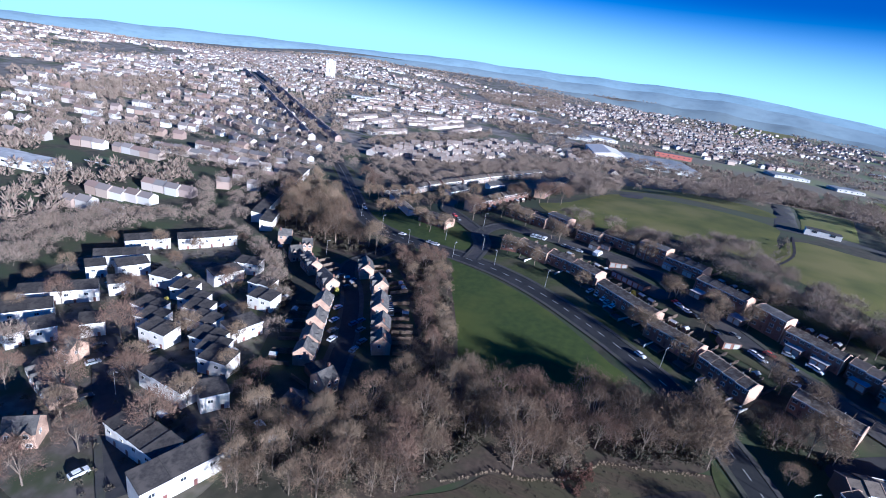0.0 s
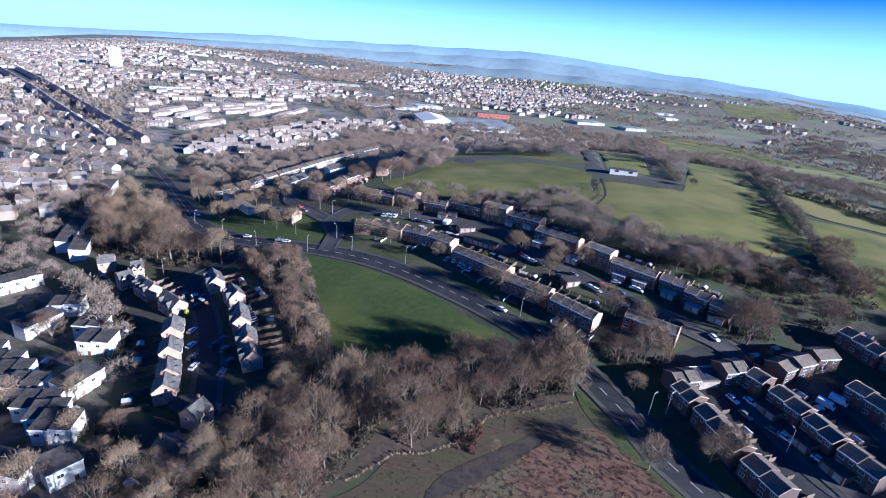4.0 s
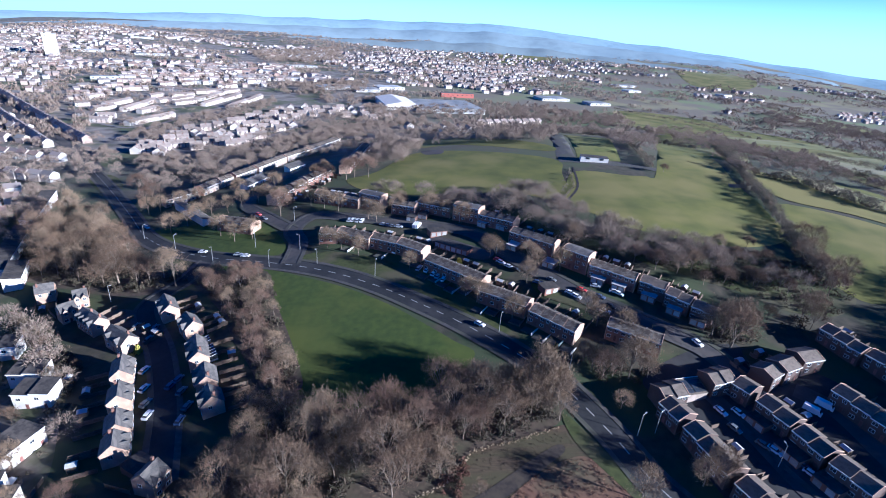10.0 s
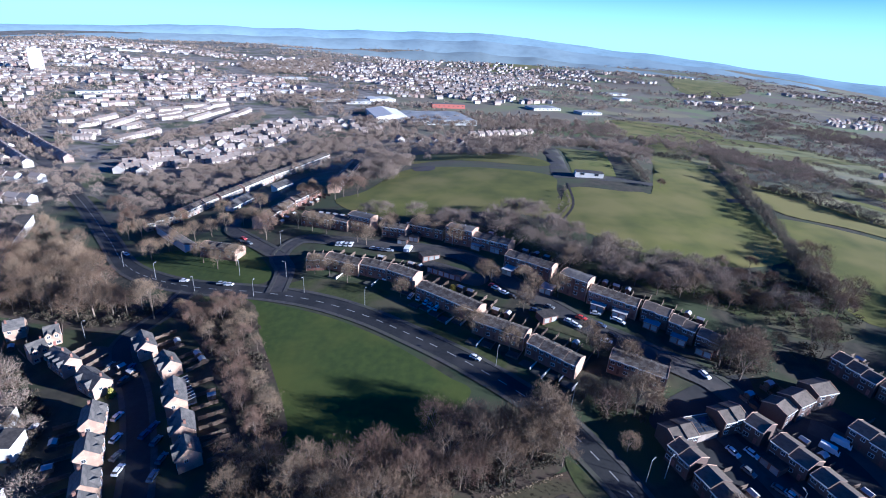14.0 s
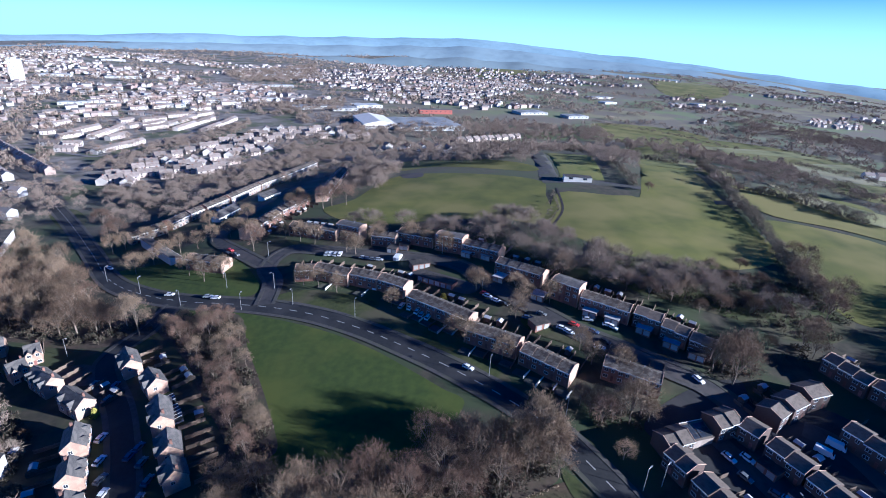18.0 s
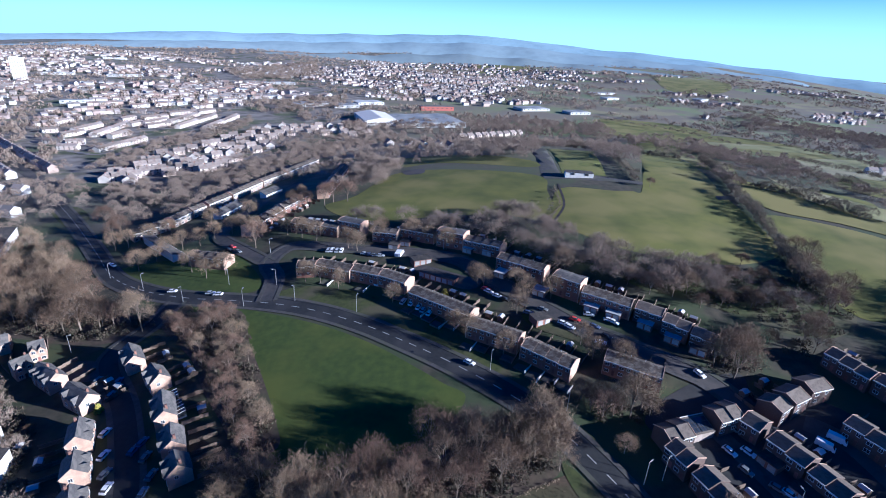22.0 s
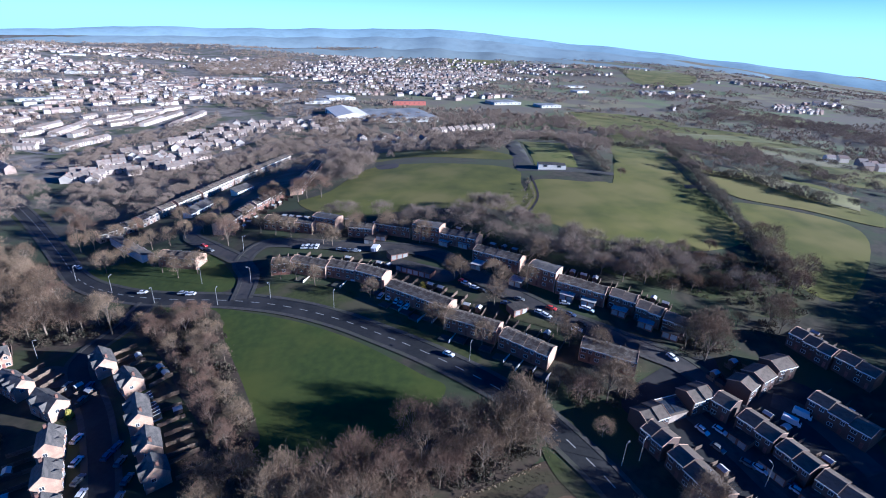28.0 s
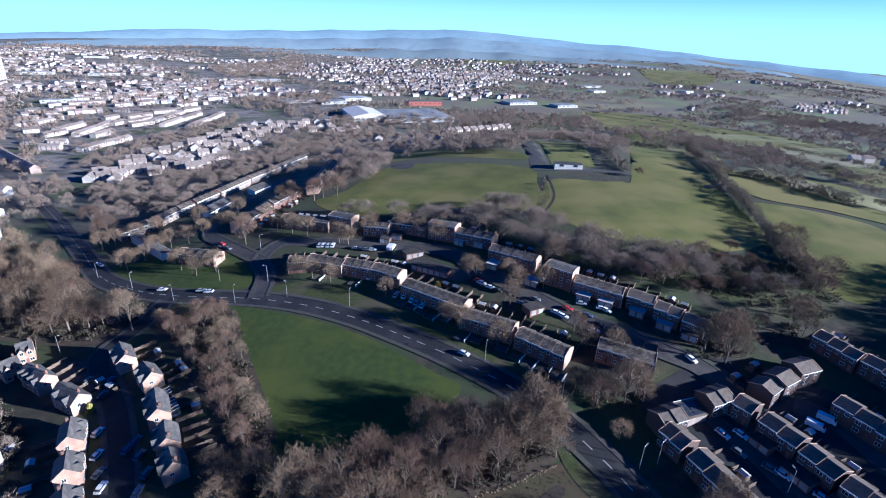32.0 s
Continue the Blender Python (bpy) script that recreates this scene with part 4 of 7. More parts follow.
        window(root, -hw * 0.3, -d / 2 - 0.02, 3.4 if kind == "white" else 0.9, 1.3, 1.0)
        dr = Shape().box(-0.45, 0.45, -0.08, 0.05, 0, 2.05)
        part("door", dr.mesh("door", M_DOOR), root, at=pose(hw * 0.5, -d / 2 - 0.02, 0))
        fl = Shape().box(-hw - 0.1, hw + 0.1, -d / 2 - 0.33, -d / 2 - 0.25, h - 0.25, h + 0.15)
        part("fascia", fl.mesh("fascia", M_FRAME), root, "white eaves board")
    else:  # villa: steep gables with small front gables
        d, h, rise = 6.6, 5.0, 2.8
        wall.prism_x([(-d / 2, -2.5), (d / 2, -2.5), (d / 2, h), (0, h + rise), (-d / 2, h)], -hw, hw)
        s, o, t = rise / (d / 2), 0.3, 0.16
        roof.prism_x([(-d / 2 - o, h - o * s), (0, h + rise), (0, h + rise + t), (-d / 2 - o, h - o * s + t)], -hw - 0.15, hw + 0.15)
        roof.prism_x([(0, h + rise), (d / 2 + o, h - o * s), (d / 2 + o, h - o * s + t), (0, h + rise + t)], -hw - 0.15, hw + 0.15)
        part("wall", wall.mesh("wall", M_CREAM), root)
        part("roof", roof.mesh("roof", M_TILE_GREY), root)
        for gx0 in (-hw * 0.5, hw * 0.5):
            gb = Shape().prism([(-1.3, h - 1.2), (1.3, h - 1.2), (1.3, h), (0, h + 1.5), (-1.3, h)], -d / 2 - 0.5, -d / 2 + 1.6)
            gp = part("front_gable", gb.mesh("front_gable", M_CREAM), root, at=pose(gx0, 0, 0))
            gr = Shape().prism([(-1.55, h - 0.15), (0, h + 1.62), (0, h + 1.76), (-1.55, h - 0.02)], -d / 2 - 0.7, -d / 2 + 2.6)
            gr.prism([(0, h + 1.62), (1.55, h - 0.15), (1.55, h - 0.02), (0, h + 1.76)], -d / 2 - 0.7, -d / 2 + 2.6)
            part("gable_roof", gr.mesh("gable_roof", M_TILE_GREY), gp)
            window(root, gx0, -d / 2 - 0.52, h - 0.9, 1.2, 1.1)
            window(root, gx0, d / 2 + 0.02, 3.3, 1.2, 1.1, 180)
            window(root, gx0 * 1.1, -d / 2 - 0.02, 0.9, 1.4, 1.1)
        dr = Shape().box(-0.45, 0.45, -0.08, 0.05, 0, 2.05)
        part("door", dr.mesh("door", M_DOOR), root, at=pose(0, -d / 2 - 0.02, 0))
        window(root, -hw - 0.02, 0.8, 3.2, 1.0, 1.1, 270)
        window(root, hw + 0.02, -0.8, 3.2, 1.0, 1.1, 90)
        ch = Shape().box(-0.35, 0.35, -0.35, 0.35, h + rise - 0.8, h + rise + 0.9)
        part("chimney", ch.mesh("chimney", M_BRICK), root, at=pose(hw * 0.7, 0.8, 0))
    HOUSES[key] = root
    root["fresh"] = 1
    return root


def place(root, m):
    """The thing itself the first time, a copy of it after that."""
    if "fresh" in root:
        del root["fresh"]
        root.matrix_basis = m
        return root
    return copy_thing(root, m)


HOUSE_WORDS = {
    "estate": "brick terraced house with a shallow brown tiled roof",
    "estate3": "three-storey brick town house with a grey roof",
    "shaded": "shaded brick terraced house with a white eaves board",
    "pale": "buff brick terraced house with a shallow brown roof",
    "white": "white-rendered house with a dark sloping felt roof",
    "low": "low white-walled house with a grey sloping roof",
    "villa": "pale brick gabled house with small front gables"}


def row(kind, x0, y0, x1, y1, unit=5.5, flip=False, group="terraces"):
    """A terrace between two ends of its middle line; each house steps with the ground."""
    length = math.hypot(x1 - x0, y1 - y0)
    n = max(1, round(length / unit))
    ang = math.degrees(math.atan2(y1 - y0, x1 - x0)) + (180 if flip else 0)
    w = length / n
    for i in range(n):
        t = (i + 0.5) / n
        x, y = x0 + (x1 - x0) * t, y0 + (y1 - y0) * t
        ends = (i == 0, i == n - 1) if not flip else (i == n - 1, i == 0)
        root = house(kind, w, *ends)
        m = pose(x, y, float(lie(x, y)) - 0.05, 0, 0, ang) @ Matrix.Diagonal((w / (round(w * 2) / 2) * (0.9 if kind == "villa" else 1), 1, 1, 1))
        ob = place(root, m)
        ob.matrix_basis = m
        tagged(ob, HOUSE_WORDS[kind] + (", row end" if True in ends and n > 1 else ""), "house", group)


row('estate', 51.5, 190.2, 65.7, 176.9, 5.2, False, 'lower terraces')
row('estate', 33.2, 204.9, 50.5, 192.7, 5.2, False, 'lower terraces')
row('estate', 12.2, 230.2, 35.2, 209.9, 5.2, False, 'lower terraces')
row('estate', -0.9, 245.9, 10.6, 237.3, 5.2, False, 'lower terraces')
row('estate', -14.3, 252.8, -1.7, 246.0, 5.2, False, 'lower terraces')
row('estate', -31.2, 260.3, -14.8, 251.4, 5.2, False, 'lower terraces')
row('estate', -41.2, 260.2, -32.4, 259.4, 5.2, False, 'lower terraces')
row('estate', -50.6, 309.8, -33.7, 300.9, 5.2, False, 'upper terraces')
row('estate', -32.5, 301.4, -24.0, 296.4, 5.2, False, 'upper terraces')
row('estate3', -23.6, 299.9, -11.5, 292.4, 5.2, False, 'upper terraces')
row('estate', -5.3, 289.0, 6.8, 283.9, 5.2, False, 'upper terraces')
row('estate', 9.0, 289.9, 26.5, 279.5, 5.2, False, 'upper terraces')
row('estate3', 27.8, 277.3, 40.1, 269.5, 5.2, False, 'upper terraces')
row('estate', 40.9, 269.3, 56.4, 257.2, 5.2, False, 'upper terraces')
row('estate', 53.4, 248.0, 70.7, 232.6, 5.2, False, 'upper terraces')
row('estate3', 72.6, 225.2, 81.8, 216.9, 5.2, False, 'upper terraces')
row('estate', 82.1, 216.1, 97.9, 204.3, 5.2, False, 'upper terraces')
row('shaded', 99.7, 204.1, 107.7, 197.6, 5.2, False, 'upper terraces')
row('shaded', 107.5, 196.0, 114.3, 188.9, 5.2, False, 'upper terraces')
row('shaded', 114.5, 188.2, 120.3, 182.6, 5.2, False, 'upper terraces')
row('estate', 77.9, 180.0, 94.0, 169.5, 5.2, False, 'lower terraces')
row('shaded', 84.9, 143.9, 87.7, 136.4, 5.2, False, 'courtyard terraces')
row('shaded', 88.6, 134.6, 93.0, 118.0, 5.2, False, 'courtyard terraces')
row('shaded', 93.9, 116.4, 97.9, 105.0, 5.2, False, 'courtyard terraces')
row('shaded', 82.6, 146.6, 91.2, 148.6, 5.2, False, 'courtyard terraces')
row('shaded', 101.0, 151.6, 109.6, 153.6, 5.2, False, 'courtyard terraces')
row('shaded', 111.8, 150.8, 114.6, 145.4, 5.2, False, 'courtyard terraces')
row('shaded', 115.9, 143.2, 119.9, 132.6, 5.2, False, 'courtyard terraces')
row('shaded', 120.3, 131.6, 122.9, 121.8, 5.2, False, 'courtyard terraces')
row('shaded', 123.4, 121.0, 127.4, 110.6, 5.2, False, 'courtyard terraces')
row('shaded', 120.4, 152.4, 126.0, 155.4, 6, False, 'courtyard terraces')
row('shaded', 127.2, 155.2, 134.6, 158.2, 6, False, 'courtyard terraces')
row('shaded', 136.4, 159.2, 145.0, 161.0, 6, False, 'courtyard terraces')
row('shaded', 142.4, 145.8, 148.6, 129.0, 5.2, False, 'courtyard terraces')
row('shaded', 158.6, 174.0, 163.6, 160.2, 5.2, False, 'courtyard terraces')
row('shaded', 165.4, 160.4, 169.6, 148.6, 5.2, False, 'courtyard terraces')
row('pale', -148.5, 329.5, -133.5, 342.5, 5.5, False, 'hillside terraces')
row('pale', -132.5, 345.0, -126.5, 358.5, 5.5, False, 'hillside terraces')
row('pale', -126.0, 360.0, -120.5, 369.0, 5.5, False, 'hillside terraces')
row('pale', -119.6, 371.0, -110.4, 388.2, 5.5, False, 'hillside terraces')
row('pale', -109.8, 390.0, -97.3, 423.8, 5.5, False, 'hillside terraces')
row('pale', -96.8, 425.6, -84.8, 453.2, 5.5, False, 'hillside terraces')
row('pale', -83.8, 455.5, -65.8, 508.5, 5.5, False, 'hillside terraces')
row('estate', -77.0, 308.7, -64.8, 334.2, 5.5, False, 'hillside terraces')
row('estate', -64.2, 336.4, -51.6, 358.6, 5.5, False, 'hillside terraces')
row('estate', -41.0, 359.9, -37.4, 399.0, 5.5, False, 'hillside terraces')
row('estate', -37.0, 402.0, -34.0, 450.0, 5.5, False, 'hillside terraces')
row('estate', -98.1, 285.6, -77.7, 275.6, 5.5, False, 'hillside terraces')
row('low', -136.9, 325.0, -124.0, 309.5, 6.5, True, 'hillside terraces')
row('low', -122.5, 308.0, -108.0, 291.5, 6.5, True, 'hillside terraces')
row('low', -104.7, 346.8, -95.4, 367.7, 5.5, False, 'hillside terraces')
row('low', -84.8, 383.8, -76.8, 397.4, 5.5, False, 'hillside terraces')
row('villa', -95.2, 173.0, -91.4, 163.2, 9, True, 'gabled street')
row('villa', -88.7, 158.1, -85.5, 150.2, 9, True, 'gabled street')
row('villa', -82.7, 145.0, -79.3, 137.5, 9, True, 'gabled street')
row('villa', -78.8, 136.0, -76.1, 129.2, 9, True, 'gabled street')
row('villa', -97.9, 212.1, -91.5, 202.4, 9, False, 'gabled street')
row('villa', -83.5, 197.2, -77.5, 189.7, 9, False, 'gabled street')
row('villa', -73.9, 182.0, -68.5, 170.0, 9, False, 'gabled street')
row('villa', -65.0, 165.5, -61.2, 156.7, 9, False, 'gabled street')
row('villa', -59.5, 153.6, -56.0, 147.2, 9, False, 'gabled street')
row('villa', -98.3, 184.1, -109.1, 191.9, 9, True, 'gabled street')
row('villa', -116.5, 197.9, -127.5, 206.4, 9, True, 'gabled street')
row('villa', -134.6, 213.0, -139.0, 208.0, 9, True, 'gabled street')
row('villa', -134.7, 222.5, -139.6, 219.5, 9, True, 'gabled street')
row('villa', -159.2, 225.7, -152.3, 229.2, 9, True, 'gabled street')
row('villa', -66.0, 109.0, -53.5, 103.0, 9, True, 'gabled street')
row('villa', -63.7, 118.5, -61.7, 124.7, 9, False, 'gabled street')
row('white', -210.3, 174.1, -198.9, 190.1, 6, False, 'white estate')
row('white', -194.6, 191.4, -176.8, 213.0, 6, False, 'white estate')
row('white', -203.3, 153.0, -189.6, 170.2, 6, False, 'white estate')
row('white', -195.7, 143.5, -191.4, 149.9, 6, False, 'white estate')
row('white', -187.2, 151.1, -181.4, 162.2, 6, False, 'white estate')
row('white', -189.3, 113.4, -173.5, 132.9, 6, False, 'white estate')
row('white', -178.9, 101.7, -170.4, 113.6, 6, False, 'white estate')
row('white', -163.5, 92.6, -161.9, 97.3, 6, False, 'white estate')
row('white', -152.3, 109.7, -147.8, 115.4, 6, False, 'white estate')
row('white', -174.6, 137.3, -171.1, 142.4, 6, False, 'white estate')
row('white', -169.0, 155.0, -158.5, 156.1, 6, False, 'white estate')
row('white', -152.8, 150.2, -143.3, 151.9, 6, False, 'white estate')
row('white', -150.4, 131.4, -138.8, 131.3, 6, False, 'white estate')
row('white', -141.6, 125.1, -131.8, 126.1, 6, False, 'white estate')
row('white', -133.2, 119.7, -121.5, 119.5, 6, False, 'white estate')
row('white', -142.6, 144.6, -132.1, 145.5, 6, False, 'white estate')
row('white', -134.5, 138.9, -124.6, 140.3, 6, False, 'white estate')
row('white', -125.6, 132.8, -114.9, 132.8, 6, False, 'white estate')
row('white', -115.0, 123.5, -104.1, 123.8, 6, False, 'white estate')
row('white', -107.7, 118.3, -98.7, 120.2, 6, False, 'white estate')
row('white', -102.5, 114.4, -92.1, 115.1, 6, False, 'white estate')
row('white', -149.8, 166.2, -144.7, 179.1, 6, False, 'white estate')
row('white', -151.5, 185.7, -140.4, 188.1, 6, False, 'white estate')
row('white', -130.5, 170.8, -120.0, 171.0, 6, False, 'white estate')
row('white', -121.4, 159.8, -110.1, 159.7, 6, False, 'white estate')
row('white', -108.3, 130.0, -104.9, 142.1, 6, False, 'white estate')
row('white', -88.7, 97.5, -84.1, 103.7, 6, False, 'white estate')
row('white', -110.3, 100.8, -91.3, 98.1, 6, False, 'white estate')
row('white', -97.6, 80.5, -76.7, 76.8, 6, False, 'white estate')
row('white', -75.6, 66.0, -68.7, 85.4, 6, False, 'white estate')
row('white', -160.7, 99.0, -157.0, 105.4, 6, False, 'white estate')
row('villa', -136.8, 87.1, -118.7, 81.0, 9, False, 'white estate')
row('villa', -117.4, 66.0, -110.9, 70.8, 9, False, 'white estate')
row('villa', -143.9, 98.4, -136.9, 98.7, 9, False, 'white estate')
row('white', -188.9, 244.4, -209.3, 295.7, 7, False, 'back lane')
row('white', -212.1, 302.6, -231.0, 353.7, 7, False, 'back lane')
row('white', -175.7, 235.6, -183.9, 253.8, 7, False, 'back lane')



# ---------------------------------------------------------------- cars, lamps, garages, fences
def car(paint, van=False):
    root = new("van" if van else "car")
    b, g = Shape(), Shape()
    if van:
        ln, wd, top = 5.3, 1.95, 2.2
        b.prism([(-2.65, 0.35), (2.65, 0.35), (2.65, 1.0), (2.25, 1.25), (1.65, 2.1), (1.4, 2.2), (-2.6, 2.2), (-2.65, 2.1)], -wd / 2, wd / 2)
        g.prism([(1.72, 2.02), (2.3, 1.22), (2.34, 1.27), (1.77, 2.06)], -0.85, 0.85)
    else:
        ln, wd, top = 4.3, 1.75, 1.45
        b.prism([(-2.15, 0.3), (2.15, 0.3), (2.15, 0.68), (1.95, 0.82), (1.05, 0.92), (-1.7, 0.95), (-2.1, 0.9)], -wd / 2, wd / 2)
        b.prism([(0.45, 1.36), (0.25, 1.42), (-1.1, 1.42), (-1.35, 1.36), (-1.35, 1.3), (0.45, 1.3)], -0.62, 0.62)
        g.prism([(1.05, 0.9), (0.45, 1.34), (-1.35, 1.34), (-1.85, 0.93)], -0.7, 0.7)
    part("body", b.mesh("body", M_PAINT[paint]), root)
    part("glass", g.mesh("glass", M_GLASS), root, "dark windows")
    wheel = Shape().tube((0, -0.1, 0), (0, 0.1, 0), 0.31, 0.31, 10).add([(0.31 * math.cos(i * math.tau / 10), -0.1, 0.31 * math.sin(i * math.tau / 10)) for i in range(10)], [tuple(range(10))])
    tyre = wheel.mesh("tyre", M_TYRE)
    for x in (-ln * 0.3, ln * 0.31):
        for y in (-wd / 2 + 0.06, wd / 2 - 0.06):
            w = part("wheel", tyre, root, at=pose(x, y, 0.31))
    lamp_me = Shape().box(-0.04, 0.05, -0.16, 0.16, -0.06, 0.06).mesh("headlight", M_LENS)
    for y in (-wd / 2 + 0.25, wd / 2 - 0.25):
        part("headlight", lamp_me, root, at=pose(ln / 2, y, 0.68))
    root["fresh"] = 1
    return root


CARS = {}


def park(paint, x, y, turn, van=False, lift=0.26, group="parked cars"):
    key = (paint, van)
    if key not in CARS:
        CARS[key] = car(paint, van)
    dx, dy = math.cos(radians(turn)), math.sin(radians(turn))
    tilt = Vector((dx, dy, float(lie(x + dx, y + dy) - lie(x - dx, y - dy)) / 2))
    q = tilt.to_track_quat("X", "Z").to_matrix().to_4x4()
    m = Matrix.Translation(up(x, y, lift)) @ q
    ob = place(CARS[key], m)
    tagged(ob, "%s %s parked on the tarmac" % (paint, "delivery van with a sloping nose" if van else "hatchback car with dark windows"), "van" if van else "car", group)


def lamp_post():
    root = new("street_lamp")
    part("pole", Shape().tube((0, 0, -0.3), (0, 0, 8), 0.11, 0.06, 6).mesh("pole", M_STEEL), root)
    part("arm", Shape().tube((0, 0, 7.95), (0.9, 0, 8.2), 0.05, 0.04, 5).mesh("arm", M_STEEL), root)
    h = part("lamp_head", Shape().prism([(0.75, 8.15), (1.6, 8.25), (1.6, 8.36), (0.75, 8.33)], -0.16, 0.16).mesh("lamp_head", M_STEEL), root)
    part("lens", Shape().box(0.85, 1.5, -0.12, 0.12, 8.1, 8.18).mesh("lens", M_LENS), h)
    root["fresh"] = 1
    return root


LAMP = lamp_post()


def lamp(x, y, turn):
    tagged(place(LAMP, pose(x, y, float(lie(x, y)) + 0.1, 0, 0, turn)), "tall grey steel street lamp beside the road", "street lamp", "street lamps")


def garage(wide, deep, roof_mat):
    root = new("garage")
    part("wall", Shape().box(-wide / 2, wide / 2, -deep / 2, deep / 2, -1.5, 2.4).mesh("wall", M_BRICK), root)
    part("roof", Shape().prism_x([(-deep / 2 - 0.2, 2.4), (deep / 2 + 0.2, 2.52), (deep / 2 + 0.2, 2.64), (-deep / 2 - 0.2, 2.52)], -wide / 2 - 0.15, wide / 2 + 0.15).mesh("roof", roof_mat), root)
    n = max(1, round(wide / 2.8))
    for i in range(n):
        dx = (i + 0.5) * wide / n - wide / 2
        d = part("garage_door", Shape().box(-1.1, 1.1, -0.06, 0.05, 0, 2.05).mesh("garage_door", M_GARAGE), root, "pale up-and-over door", at=pose(dx, -deep / 2 - 0.02, 0.02))
        part("handle", Shape().box(-0.1, 0.1, -0.1, -0.05, 0.9, 0.96).mesh("handle", M_STEEL), d)
    root["fresh"] = 1
    return root


GARAGES = {}


def put_garage(x, y, turn, wide=5.6, deep=5.4, roof="pale"):
    key = (wide, deep, roof)
    if key not in GARAGES:
        # the blue roof is grey sheet with reflected sky put into its colour
        GARAGES[key] = garage(wide, deep, {"pale": M_SHEET, "dark": M_TILE_DARK, "blue": M_SKY_TINT}[roof])
    ob = place(GARAGES[key], pose(x, y, float(lie(x, y)), 0, 0, turn))
    tagged(ob, "brick garage with a %s flat roof and pale doors" % {"pale": "pale sheet", "dark": "dark felt", "blue": "sky-tinted grey sheet"}[roof], "garage", "garages")


def shed():
    root = new("garden_shed")
    part("wall", Shape().prism_x([(-1, -1), (1, -1), (1, 1.8), (0, 2.3), (-1, 1.8)], -1.3, 1.3).mesh("wall", M_WOOD), root)
    part("roof", Shape().prism_x([(-1.15, 1.74), (0, 2.32), (1.15, 1.74), (1.15, 1.82), (0, 2.4), (-1.15, 1.82)], -1.4, 1.4).mesh("roof", M_SHEET), root)
    part("door", Shape().box(-0.4, 0.4, -1.04, -0.98, 0, 1.7).mesh("door", M_WOOD), root)
    root["fresh"] = 1
    return root


SHED = shed()
PANEL = Shape().box(-1.4, 1.4, -0.02, 0.02, 0.05, 1.6).box(-1.4, 1.4, -0.045, 0.045, 1.6, 1.66).mesh("fence_panel", M_WOOD)
POST = Shape().box(-0.05, 0.05, -0.05, 0.05, -0.5, 1.75).mesh("post", M_WOOD)


def fence(x0, y0, x1, y1):
    n = max(1, round(math.hypot(x1 - x0, y1 - y0) / 2.9))
    ang = math.degrees(math.atan2(y1 - y0, x1 - x0))
    root = new("garden_fence")
    root.location = up(x0, y0)
    for i in range(n):
        t = (i + 0.5) / n
        x, y = x0 + (x1 - x0) * t, y0 + (y1 - y0) * t
        part("fence_panel", PANEL, root, at=Matrix.Translation(-root.location) @ pose(x, y, float(lie(x, y)), 0, 0, ang))
        t = i / n
        x, y = x0 + (x1 - x0) * t, y0 + (y1 - y0) * t
        part("post", POST, root, at=Matrix.Translation(-root.location) @ pose(x, y, float(lie(x, y)), 0, 0, ang))
    tagged(root, "weathered timber garden fence between plots", "fence", "garden fences")


def gardens(x0, y0, x1, y1, unit, depth, side, seed, sheds=0.5, start=4.2):
    """Fences that run back from a terrace, with a shed in some of the plots."""
    rng = random.Random(seed)
    ln = math.hypot(x1 - x0, y1 - y0)
    n = max(1, round(ln / unit))
    tx, ty = (x1 - x0) / ln, (y1 - y0) / ln
    px, py = -ty * side, tx * side
    for i in range(n + 1):
        x, y = x0 + (x1 - x0) * i / n, y0 + (y1 - y0) * i / n
        fence(x + px * start, y + py * start, x + px * (start + depth), y + py * (start + depth))
        if i < n and rng.random() < sheds:
            sx, sy = x + tx * unit * 0.5 + px * (start + depth - 1.6), y + ty * unit * 0.5 + py * (start + depth - 1.6)
            ob = place(SHED, pose(sx, sy, float(lie(sx, sy)), 0, 0, math.degrees(math.atan2(ty, tx)) + rng.choice((0, 90))))
            tagged(ob, "small timber garden shed with a pale roof", "shed", "garden sheds")


def conservatory(x, y, turn):
    root = new("conservatory")
    fr, gl = Shape(), Shape()
    for a in (-1.7, 0.0, 1.7):
        fr.box(a - 0.06, a + 0.06, -1.5, -1.38, 0, 2.1).prism_x([(-1.5, 2.1), (1.5, 2.8), (1.5, 2.9), (-1.5, 2.2)], a - 0.06, a + 0.06)
    fr.box(-1.76, 1.76, -1.5, -1.38, 2.02, 2.14).box(-1.76, 1.76, -1.5, -1.38, 0, 0.6).box(-1.76, -1.64, -1.5, 1.5, 0, 0.6).box(1.64, 1.76, -1.5, 1.5, 0, 0.6)
    gl.prism_x([(-1.45, 0.6), (1.5, 0.6), (1.5, 2.78), (-1.45, 2.08)], -1.65, 1.65)
    part("frame", fr.mesh("frame", M_FRAME), root)
    part("glazing", gl.mesh("glazing", M_GLASS), root)
    root.matrix_basis = pose(x, y, float(lie(x, y)), 0, 0, turn)
    tagged(root, "white-framed glass conservatory behind a house", "conservatory", "conservatories")


park('silver', -10.4, 271.9, -21)
park('blue', -8.1, 270.5, -26)
park('grey', -5.7, 269.7, -20)
park('silver', -2.6, 268.7, -16)
park('silver', -29.2, 279.2, 78)
park('white', -27.2, 278.9, 79)
park('silver', -24.7, 278.0, 75)
park('white', -22.4, 277.7, 79)
park('white', 6.3, 268.7, 68, True)
park('white', 7.4, 268.5, 66, True)
park('red', 43.7, 230.0, -37)
park('white', 44.6, 228.1, -45)
park('white', 47.7, 224.1, -41)
park('black', 50.4, 221.3, -45)
park('red', 74.9, 204.0, -37)
